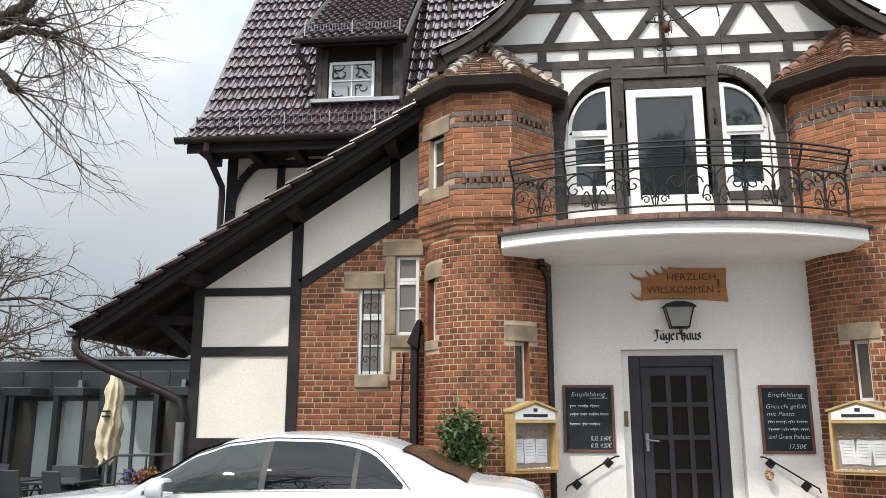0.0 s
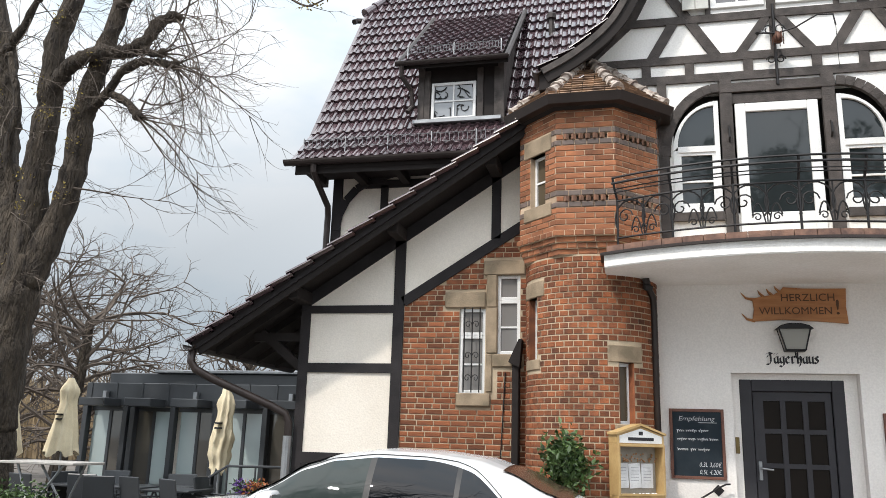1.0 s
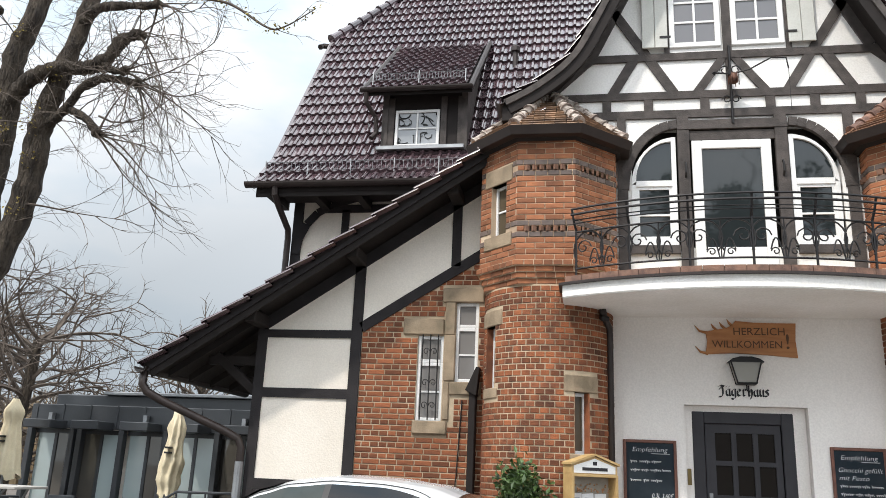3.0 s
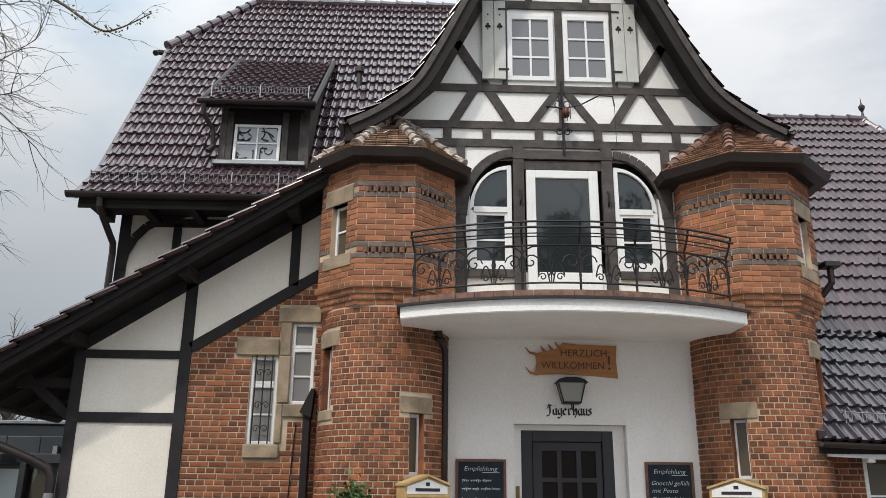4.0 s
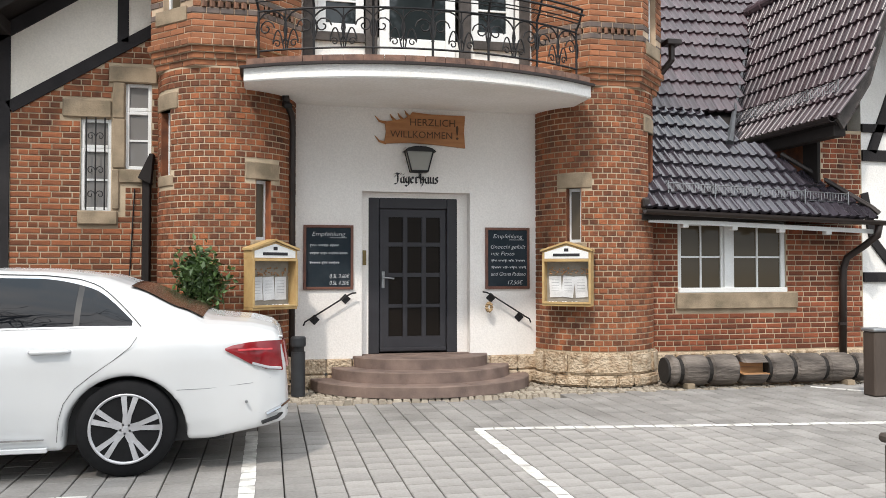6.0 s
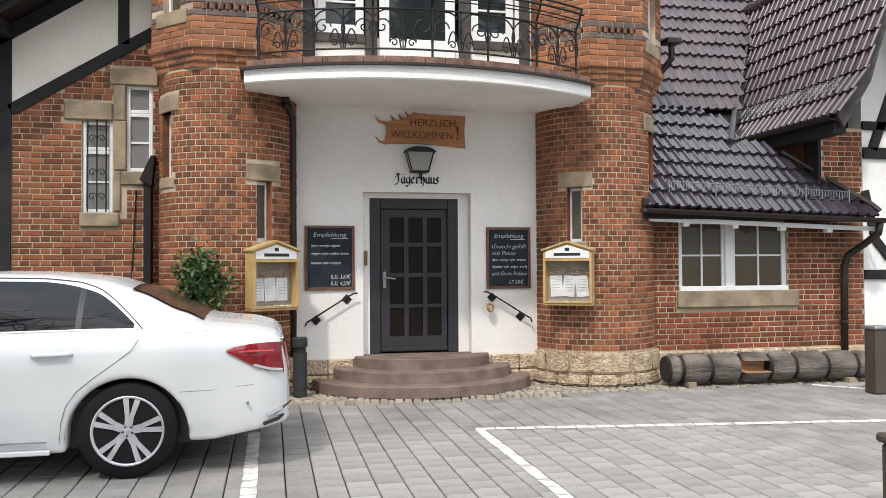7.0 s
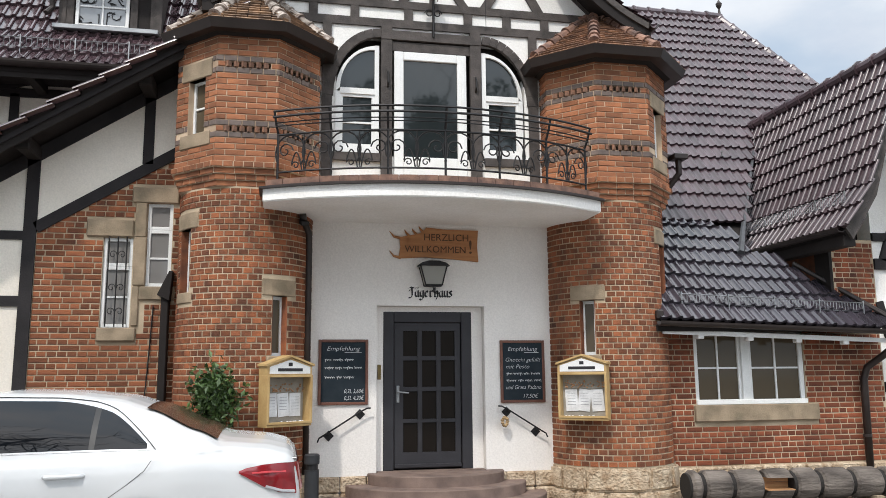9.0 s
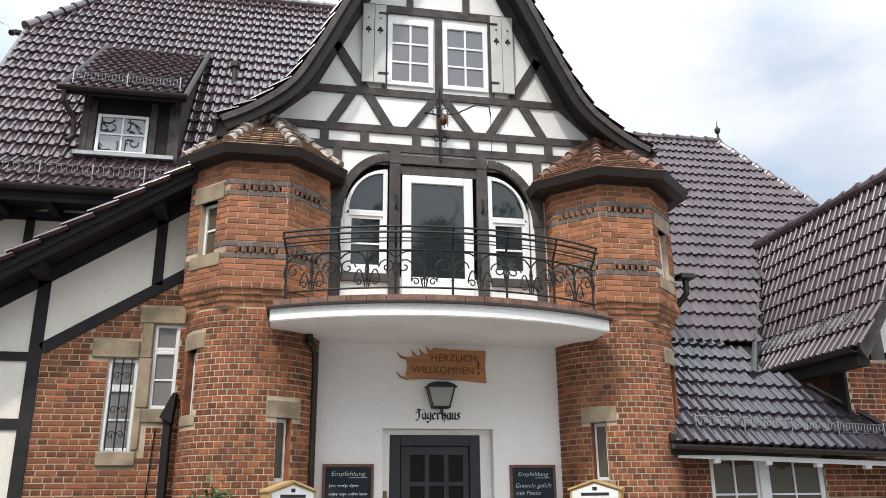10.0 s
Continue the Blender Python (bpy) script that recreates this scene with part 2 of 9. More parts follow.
def box(bm, x0, x1, y0, y1, z0, z1, bevel=0.0, m=None):
    g = bmesh.ops.create_cube(bm, size=1.0, matrix=Matrix.Translation(((x0 + x1) / 2, (y0 + y1) / 2, (z0 + z1) / 2)) @ Matrix.Diagonal((x1 - x0, y1 - y0, z1 - z0, 1)))
    if bevel:
        vs = set(g["verts"])
        es = [ed for ed in bm.edges if ed.verts[0] in vs and ed.verts[1] in vs]
        r = bmesh.ops.bevel(bm, geom=es, offset=bevel, segments=1, affect="EDGES")
        g["verts"] = list({v for f in r["faces"] for v in f.verts} | {v for v in vs if v.is_valid})
    if m is not None:
        bmesh.ops.transform(bm, matrix=m, verts=[v for v in g["verts"] if v.is_valid])
    return g["verts"]


def bx(x0, x1, y0, y1, z0, z1, bevel=0.0):
    bm = bmesh.new()
    box(bm, x0, x1, y0, y1, z0, z1, bevel)
    return bm


def prism(bm, pts, y0, y1):
    """A closed outline in x and z, drawn out from y0 to y1."""
    a = [bm.verts.new((x, y0, z)) for x, z in pts]
    b = [bm.verts.new((x, y1, z)) for x, z in pts]
    n = len(pts)
    bm.faces.new(a)
    bm.faces.new(b[::-1])
    for i in range(n):
        bm.faces.new((a[i], b[i], b[(i + 1) % n], a[(i + 1) % n]))
    bmesh.ops.recalc_face_normals(bm, faces=bm.faces)
    return bm


def tube(bm, pts, radii, sides=8, close=True):
    pts = [Vector(p) for p in pts]
    if isinstance(radii, (int, float)):
        radii = [radii] * len(pts)
    rings, up = [], Vector((0.13, 0.21, 0.97))
    for i, p in enumerate(pts):
        d = (pts[min(i + 1, len(pts) - 1)] - pts[max(i - 1, 0)]).normalized()
        u = up - d * up.dot(d)
        if u.length < 0.05:
            u = Vector((1, 0, 0)) - d * d.x
        u.normalize()
        v = d.cross(u)
        up = u
        rings.append([bm.verts.new(p + (u * math.cos(2 * math.pi * k / sides) + v * math.sin(2 * math.pi * k / sides)) * radii[i]) for k in range(sides)])
    for r, s in zip(rings, rings[1:]):
        for k in range(sides):
            bm.faces.new((r[k], r[(k + 1) % sides], s[(k + 1) % sides], s[k]))
    if close:
        bm.faces.new(rings[0][::-1])
        bm.faces.new(rings[-1])
    return bm


def beam(bm, p, q, w, y0, y1):
    """A timber in the x-z plane from p to q, w wide, between two depths."""
    p, q = Vector(p), Vector(q)
    d = (q - p).normalized()
    n = Vector((-d.y, d.x)) * w / 2
    prism(bm, [tuple(p + n), tuple(q + n), tuple(q - n), tuple(p - n)], y0, y1)


def lathe(bm, prof, sides=24, centre=(0, 0, 0)):
    rings = [[bm.verts.new((centre[0] + r * math.cos(2 * math.pi * k / sides), centre[1] + r * math.sin(2 * math.pi * k / sides), centre[2] + z)) for k in range(sides)] for r, z in prof]
    for r, s in zip(rings, rings[1:]):
        for k in range(sides):
            bm.faces.new((r[k], r[(k + 1) % sides], s[(k + 1) % sides], s[k]))
    bm.faces.new(rings[0][::-1])
    bm.faces.new(rings[-1])
    return bm


def empty(name, label, category, at=(0, 0, 0), group="", kind=""):
    ob = new(name)
    ob.location = at
    return tagged(ob, label, category, group, kind)


def wall_holes(bm, x0, x1, z0, z1, y0, y1, holes):
    """A wall in the x-z plane with rectangular holes that go through it."""
    xs = sorted({x0, x1, *[v for h in holes for v in h[:2]]})
    zs = sorted({z0, z1, *[v for h in holes for v in h[2:]]})
    for xa, xb in zip(xs, xs[1:]):
        run = None
        for za, zb in zip(zs, zs[1:]):
            mx, mz = (xa + xb) / 2, (za + zb) / 2
            solid = not any(h[0] < mx < h[1] and h[2] < mz < h[3] for h in holes)
            if solid:
                run = [run[0], zb] if run else [za, zb]
            if run and (not solid or zb == zs[-1]):
                box(bm, xa, xb, y0, y1, run[0], run[1])
                run = None
    return bm


# ---- pieces ----
COURSE, STRETCH, HEAD, JOINT = 0.0735, 0.235, 0.118, 0.0145
PIECE_MESHES = {}


def brick_shape(length, height, deep=0.03):
    c = 0.004
    x, z = length / 2, height / 2
    v = [(-x, deep, -z), (x, deep, -z), (x, deep, z), (-x, deep, z), (-x, 0.003, -z), (x, 0.003, -z), (x, 0.003, z), (-x, 0.003, z),
         (-x + c, 0, -z + c), (x - c, 0, -z + c), (x - c, 0, z - c), (-x + c, 0, z - c)]
    f = [(8, 9, 10, 11), (4, 5, 9, 8), (5, 6, 10, 9), (6, 7, 11, 10), (7, 4, 8, 11), (0, 1, 5, 4), (1, 2, 6, 5), (2, 3, 7, 6), (3, 0, 4, 7)]
    return v, f


def lay_bricks(items, parent, single=0, mat=None, mat_one=None, name="brick"):
    """items: (x, y, z, turn about z, length, height); the front of a brick looks along its -y. The first ones become parts of their own."""
    rnd = random.Random(len(items))
    mat, mat_one = mat or BRICK, mat_one or BRICK_ONE
    verts, faces = [], []
    for i, (x, y, z, turn, length, height) in enumerate(items):
        out = rnd.uniform(-0.003, 0.002)
        if i < single:
            key = (name, round(length, 3), round(height, 3), mat_one.name)
            if key not in PIECE_MESHES:
                me = bpy.data.meshes.new(name)
                v, f = brick_shape(length, height)
                me.from_pydata(v, [], f)
                me.materials.append(mat_one)
                PIECE_MESHES[key] = me
            ob = new(name, PIECE_MESHES[key])
            ob.matrix_basis = pose(x + math.sin(turn) * -out, y + math.cos(turn) * out, z, rz=math.degrees(turn))
            ob.parent = parent
            continue
        v, f = brick_shape(length, height)
        c, s, base = math.cos(turn), math.sin(turn), len(verts)
        verts += [(x + c * a - s * (b + out), y + s * a + c * (b + out), z + h) for a, b, h in v]
        faces += [tuple(k + base for k in q) for q in f]
    if verts:
        mesh_part(name + "work", verts, faces, mat, parent, kind="stuff")


def flat_courses(x0, x1, z0, z1, y, holes=(), below=None, bond="cross"):
    """Bricks for a flat wall that looks along -y; below(x) is the height of a slanting top."""
    items, row, z = [], 0, z0
    while z + COURSE <= z1 + 0.02:
        unit = HEAD if bond == "cross" and row % 2 else STRETCH
        x = x0 - (0 if bond == "cross" and row % 2 == 0 else unit * (0.5 if bond != "cross" else 0.25)) - (unit / 2 if bond == "cross" and row % 4 == 2 else 0)
        if bond != "cross" and row % 2:
            x = x0
        while x < x1:
            a, b = max(x, x0), min(x + unit, x1)
            zc = z + COURSE / 2
            spans = [(a, b)]
            for h in holes:
                if h[2] - 0.03 < zc < h[3] + 0.03:
                    cut = []
                    for p, q in spans:
                        if q <= h[0] or p >= h[1]:
                            cut.append((p, q))
                        else:
                            if p < h[0]:
                                cut.append((p, h[0]))
                            if q > h[1]:
                                cut.append((h[1], q))
                    spans = cut
            for p, q in spans:
                if q - p > 0.035 and (below is None or zc + 0.03 < below((p + q) / 2)):
                    items.append(((p + q) / 2, y, zc, 0.0, q - p - JOINT, COURSE - JOINT))
            x += unit
        row, z = row + 1, z + COURSE
    return items


def round_courses(cx, cy, r, z0, z1, a0, a1, holes=(), unit=HEAD):
    """Header courses round a cylinder, from angle a0 to a1 (degrees, 0 looks along -y, positive to +x). holes: (angle0, angle1, z0, z1)."""
    items, row, z = [], 0, z0
    step = math.degrees(unit / r)
    while z + COURSE <= z1 + 0.02:
        ang, zc = a0 + (step / 2 if row % 2 else 0), z + COURSE / 2
        while ang < a1:
            spans = [(ang - step / 2, ang + step / 2)]
            for h in holes:
                if h[2] - 0.02 < zc < h[3] + 0.02:
                    spans = [s_ for p, q in spans for s_ in ((p, min(q, h[0])), (max(p, h[1]), q)) if s_[1] > s_[0]]
            for p, q in spans:
                if q - p > step * 0.25:
                    t = radians((p + q) / 2)
                    items.append((cx + r * math.sin(t), cy - r * math.cos(t), zc, t, radians(q - p) * r - JOINT, COURSE - JOINT))
            ang += step
        row, z = row + 1, z + COURSE
    return items


def tile_shape(w, length, thick=0.045):
    """An interlocking pan tile: a flat pan with a raised roll on one edge; x across, y up the slope, z out."""
    prof = [(0, 0.004), (0.14 * w, 0.0), (0.58 * w, 0.004), (0.68 * w, 0.026), (0.84 * w, 0.036), (1.0 * w, 0.026), (1.03 * w, 0.004)]
    n, v, f = len(prof), [], []
    for y, lift in ((-0.02, 0.045), (length, 0.0), (-0.02, 0.045), (-0.02, 0.045 - thick)):
        v += [(x, y, z + lift) for x, z in prof]
    for i in range(n - 1):
        f += [(i, i + 1, n + i + 1, n + i), (3 * n + i, 3 * n + i + 1, 2 * n + i + 1, 2 * n + i)]
    return v, f


def tile_roof(name, parent, origin, across, up, inside, width, height, w=0.215, row=0.335, mat=None, single=0, mat_one=None, plain=False):
    """Tiles over a slope: origin is its lower corner, across and up unit vectors; inside(u, v) says what is covered."""
    across, up = Vector(across).normalized(), Vector(up).normalized()
    out = across.cross(up).normalized()
    base = Vector(origin)
    verts, faces, count = [], [], 0
    v0, f0 = tile_shape(w, row + 0.03)
    if plain:
        q_, e_ = w - 0.006, row + 0.03
        v0 = [(0, -0.01, 0.03), (q_ / 2, -0.018, 0.032), (q_, -0.01, 0.03), (q_, e_, 0.0), (0, e_, 0.0), (0, -0.01, 0.008), (q_ / 2, -0.018, 0.008), (q_, -0.01, 0.008)]
        f0 = [(0, 1, 2, 3, 4), (5, 6, 1, 0), (6, 7, 2, 1), (0, 4, 5), (7, 3, 2)]
    nu, nv = int(width / w) + 1, int(height / row) + 1
    rnd = random.Random(nu * 31 + nv)
    for j in range(nv):
        for i in range(nu):
            u, v = i * w, j * row
            if not inside(u + w / 2, v + row / 2):
                continue
            o = base + across * (u + rnd.uniform(-0.003, 0.003)) + up * (v + rnd.uniform(-0.006, 0.006)) + out * rnd.uniform(-0.003, 0.004)
            if count < single:
                key = (name, w, row, (mat_one or TILE_ONE).name)
                if key not in PIECE_MESHES:
                    me = bpy.data.meshes.new("roof_tile")
                    me.from_pydata(v0, [], f0)
                    me.materials.append(mat_one or TILE_ONE)
                    me.polygons.foreach_set("use_smooth", [not plain] * len(me.polygons))
                    PIECE_MESHES[key] = me
                ob = new("roof_tile", PIECE_MESHES[key])
                m = Matrix((across, up, out)).transposed().to_4x4()
                m.translation = o
                ob.matrix_basis = m
                ob.parent = parent
            else:
                k = len(verts)
                verts += [tuple(o + across * a + up * b + out * c) for a, b, c in v0]
                faces += [tuple(q + k for q in g) for g in f0]
            count += 1
    ob = mesh_part(name, verts, faces, mat or TILE, parent, kind="stuff")
    ob.data.polygons.foreach_set("use_smooth", [not plain] * len(faces))


def ridge_tiles(name, parent, p, q, r=0.1, step=0.3, mat=None):
    p, q = Vector(p), Vector(q)
    d = q - p
    n = max(1, int(d.length / step))
    bm = bmesh.new()
    for i in range(n):
        a, b = p + d * (i / n), p + d * ((i + 1.12) / n)
        s = 1 + 0.05 * math.sin(i * 2.7 + p.x)
        tube(bm, [a, a + (b - a) * 0.1, a + (b - a) * 0.16, b], [r * 1.16 * s, r * 1.16 * s, r * s, r * 0.82], 10)
    return part(name, bm, mat or TILE_RIGHT, parent, smooth=False)


# ---- ground ----
ground = tagged(part("ground", bx(-400, 400, -200, 700, -0.6, -0.05), GROUND), "grey gritty ground reaching the horizon", "ground", kind="structure")

# ---- house, large structure ----
MID, WALL_Y, TUR_DX, TUR_Y = 1.93, 10.55, 2.415, 10.63
LEFT_Y, WING_Y = 10.85, 10.35

# ---- windows ----
def window(name, x0, x1, z0, z1, y, parent=None, cols=1, rows=1, frame=0.05, bar=0.024, glass=None, kind="structure", label="white-painted wooden window with small panes", deep=0.05):
    """A white casement in the x-z plane: frame, glazing bars and one pane of glass per field."""
    w = new(name)
    if parent:
        w.parent = parent
    else:
        tagged(w, label, "window", kind=kind)
    bm = bmesh.new()
    box(bm, x0, x0 + frame, y, y + deep, z0, z1, 0.006)
    box(bm, x1 - frame, x1, y, y + deep, z0, z1, 0.006)
    box(bm, x0 + frame, x1 - frame, y, y + deep, z0, z0 + frame, 0.006)
    box(bm, x0 + frame, x1 - frame, y, y + deep, z1 - frame, z1, 0.006)
    part("window_frame", bm, WHITE, w)
    fx0, fx1, fz0, fz1 = x0 + frame, x1 - frame, z0 + frame, z1 - frame
    for i in range(1, cols):
        x = fx0 + (fx1 - fx0) * i / cols
        part("glazing_bar", bx(x - bar / 2, x + bar / 2, y + 0.008, y + deep - 0.006, fz0, fz1), WHITE, w)
    for j in range(1, rows):
        z = fz0 + (fz1 - fz0) * j / rows
        part("glazing_bar", bx(fx0, fx1, y + 0.011, y + deep - 0.009, z - bar / 2, z + bar / 2), WHITE, w)
    for i in range(cols):
        for j in range(rows):
            a, b = fx0 + (fx1 - fx0) * i / cols, fx0 + (fx1 - fx0) * (i + 1) / cols
            c, d = fz0 + (fz1 - fz0) * j / rows, fz0 + (fz1 - fz0) * (j + 1) / rows
            part("pane", bx(a, b, y + deep * 0.55, y + deep * 0.55 + 0.006, c, d), glass or GLASS, w)
    return w


def stone(bm_box, parent, label=""):
    return part("stone", bx(*bm_box, 0.012), STONE, parent, label)


# ---- entrance wall ----
wall_door = tagged(new("wall_entrance"), "white rendered entrance wall under the balcony", "wall", kind="structure")
bm = prism(bmesh.new(), [(-0.3, 0.36), (1.18, 0.36), (1.18, 2.5), (2.61, 2.5), (2.61, 0.36), (4.15, 0.36), (4.15, 3.62), (-0.3, 3.62)], WALL_Y, WALL_Y + 0.35)
part("plaster", bm, PLASTER, wall_door)
part("unlit_back", bx(1.1, 2.7, WALL_Y + 0.36, WALL_Y + 0.4, 0.3, 2.6), DARK, wall_door)
rnd = random.Random(3)
x = -0.3
while x < 4.1:
    w = rnd.uniform(0.28, 0.5)
    z = 0.0
    for h in (0.17, 0.2):
        part("stone", bx(x + 0.006, x + w - 0.006, WALL_Y - 0.035 - rnd.uniform(0, 0.02), WALL_Y + 0.1, z, z + h - 0.008, 0.018), STONE_LIGHT, wall_door)
        z += h
    x += w
# switch plate on the wall
part("cover_plate", bx(3.02, 3.12, WALL_Y - 0.006, WALL_Y, 2.38, 2.55, 0.003), PLASTER, wall_door)

# front door
door = tagged(new("door_1"), "dark grey wooden front door with twelve glass panes, closed", "door", kind="structure")
DY = WALL_Y + 0.14
bm = bmesh.new()
box(bm, 1.28, 1.42, DY - 0.03, DY + 0.08, 0.4, 2.43, 0.008)
box(bm, 2.32, 2.46, DY - 0.03, DY + 0.08, 0.4, 2.43, 0.008)
box(bm, 1.42, 2.32, DY - 0.03, DY + 0.08, 2.29, 2.43, 0.008)
part("door_frame", bm, DOOR_GREY, door)
bm = bmesh.new()
box(bm, 1.185, 1.28, DY - 0.02, DY + 0.1, 0.36, 2.497)
box(bm, 2.46, 2.605, DY - 0.02, DY + 0.1, 0.36, 2.497)
box(bm, 1.28, 2.46, DY - 0.02, DY + 0.1, 2.43, 2.497)
part("reveal", bm, PLASTER, door)
GX = [(1.545, 1.735), (1.795, 1.985), (2.045, 2.235)]
GZ = [(0.62, 0.995), (1.04, 1.395), (1.45, 1.795), (1.85, 2.18)]
part("door_leaf", wall_holes(bmesh.new(), 1.43, 2.31, 0.42, 2.285, DY, DY + 0.05, [(a, b, c, d) for a, b in GX for c, d in GZ]), DOOR_GREY, door)
DOOR_GLASS = glass_material("door_glass", (0.012, 0.009, 0.007), 0.35)
DOOR_GLASS.node_tree.nodes["Principled BSDF"].inputs["Specular IOR Level"].default_value = 0.12
for a, b in GX:
    for c, d in GZ:
        part("pane", bx(a, b, DY + 0.022, DY + 0.03, c, d), DOOR_GLASS, door)
part("kick_rail", bx(1.43, 2.31, DY - 0.035, DY, 0.43, 0.475, 0.006), DOOR_GREY, door)
bm = bmesh.new()
box(bm, 1.452, 1.496, DY - 0.014, DY, 1.25, 1.47, 0.006)
tube(bm, [(1.474, DY - 0.01, 1.39), (1.474, DY - 0.06, 1.39), (1.49, DY - 0.065, 1.388), (1.61, DY - 0.065, 1.375)], 0.011)
part("door_handle", bm, ZINC, door, "brushed steel lever handle")
part("bell_plate", bx(1.19, 1.235, WALL_Y - 0.02, WALL_Y + 0.02, 1.55, 1.74, 0.004), material("brass", (0.22, 0.16, 0.07), 0.4, 0.8), door, "small brass bell plate")

# curved steps
steps = tagged(new("entrance_steps"), "three rounded reddish stone steps up to the front door", "steps", kind="structure")
for i, (rx, ry, z0, z1) in enumerate(((1.42, 1.10, 0.0, 0.13), (1.16, 0.84, 0.13, 0.265), (0.88, 0.58, 0.265, 0.395))):
    n = 5 if i == 0 else 3
    for k in range(n):
        bm = bmesh.new()
        a0, a1 = math.pi * k / n, math.pi * (k + 1) / n
        ring = [(MID + 0.02 + rx * math.cos(a0 + (a1 - a0) * q / 8), WALL_Y - ry * math.sin(a0 + (a1 - a0) * q / 8)) for q in range(9)]
        gap = 0.003
        pts = ring + [(MID + 0.02, WALL_Y)]
        lo = [bm.verts.new((px, py, z0)) for px, py in pts]
        hi = [bm.verts.new((px, py, z1)) for px, py in pts]
        bm.faces.new(hi)
        bm.faces.new(lo[::-1])
        for q in range(len(pts)):
            bm.faces.new((lo[q], lo[(q + 1) % len(pts)], hi[(q + 1) % len(pts)], hi[q]))
        bmesh.ops.recalc_face_normals(bm, faces=bm.faces)
        ed = [e_ for e_ in bm.edges if all(abs(v.co.z - z1) < 1e-5 for v in e_.verts)]
        bmesh.ops.bevel(bm, geom=ed, offset=0.009, segments=1, affect="EDGES")
        part("step_stone", bm, STEP_STONE, steps)
part("threshold", bx(1.2, 2.6, WALL_Y - 0.02, WALL_Y + 0.2, 0.3, 0.4), STEP_STONE, steps)

# ---- left wall ----
wall_left = tagged(new("wall_left"), "side wall of red brick and black timber framing with white panels", "wall", kind="structure")
LW1, LW2 = (-2.255, -1.9, 2.22, 3.36), (-1.74, -1.43, 2.74, 3.82)
part("mortar_bed", wall_holes(bmesh.new(), -3.06, -0.6, 0.0, 3.4, LEFT_Y + 0.003, LEFT_Y + 0.2, [LW1, (LW2[0], LW2[1], 2.74, 3.4)]), MORTAR, wall_left)
bm = bmesh.new()
prism(bm, [(-3.05, 3.4), (LW2[0], 3.4), (LW2[0], 4.25)], LEFT_Y + 0.006, LEFT_Y + 0.2)
prism(bm, [(LW2[0], 3.82), (-0.6, 3.82), (-0.6, 4.95), (LW2[0], 4.25)], LEFT_Y + 0.006, LEFT_Y + 0.2)
box(bm, LW2[1], -0.6, LEFT_Y + 0.006, LEFT_Y + 0.2, 3.4, 3.82)
part("mortar_bed", bm, MORTAR, wall_left)
slant = lambda x: 3.42 + (x + 3.05) * 0.63
bm = bmesh.new()
prism(bm, [(-4.5, 0), (-3.1, 0), (-3.1, 3.42), (-0.6, 4.98), (-0.6, 6.05), (-4.5, 3.5)], LEFT_Y, LEFT_Y + 0.03)
prism(bm, [(-4.5, 0.0), (-4.4, 0.0), (-4.4, 3.55), (-4.5, 3.5)], LEFT_Y + 0.03, 15.0)
part("panel", bm, PLASTER_WARM, wall_left)
for p, q, w in (((-4.49, 0), (-4.49, 3.5), 0.14), ((-3.125, 0), (-3.125, 4.42), 0.15), ((-4.42, 3.36), (-3.2, 3.36), 0.11), ((-4.42, 2.54), (-3.2, 2.54), 0.13),
                ((-4.42, 1.32), (-3.2, 1.32), 0.15), ((-3.06, 3.46), (-0.7, 4.95), 0.14), ((-1.77, 4.33), (-1.77, 5.3), 0.13), ((-4.5, 3.47), (-0.7, 5.96), 0.16)):
    bm = bmesh.new()
    beam(bm, p, q, w, LEFT_Y - 0.025, LEFT_Y + 0.02)
    part("beam", bm, TIMBER, wall_left)
part("base_board", bx(-4.42, -3.2, LEFT_Y - 0.02, LEFT_Y + 0.0, 0.0, 1.24), TIMBER, wall_left)
stone((-2.46, -1.9, LEFT_Y - 0.03, LEFT_Y + 0.1, 3.37, 3.59), wall_left)
stone((-1.93, -1.36, LEFT_Y - 0.032, LEFT_Y + 0.1, 3.82, 4.02), wall_left)
stone((-2.28, -1.82, LEFT_Y - 0.04, LEFT_Y + 0.1, 2.05, 2.22), wall_left)
stone((-1.885, -1.735, LEFT_Y - 0.028, LEFT_Y + 0.1, 2.75, 3.37), wall_left)
stone((-1.885, -1.745, LEFT_Y - 0.031, LEFT_Y + 0.1, 3.372, 3.818), wall_left)
stone((-1.80, -1.38, LEFT_Y - 0.03, LEFT_Y + 0.1, 2.57, 2.74), wall_left)
stone((-1.885, -1.80, LEFT_Y - 0.026, LEFT_Y + 0.1, 2.24, 2.74), wall_left)
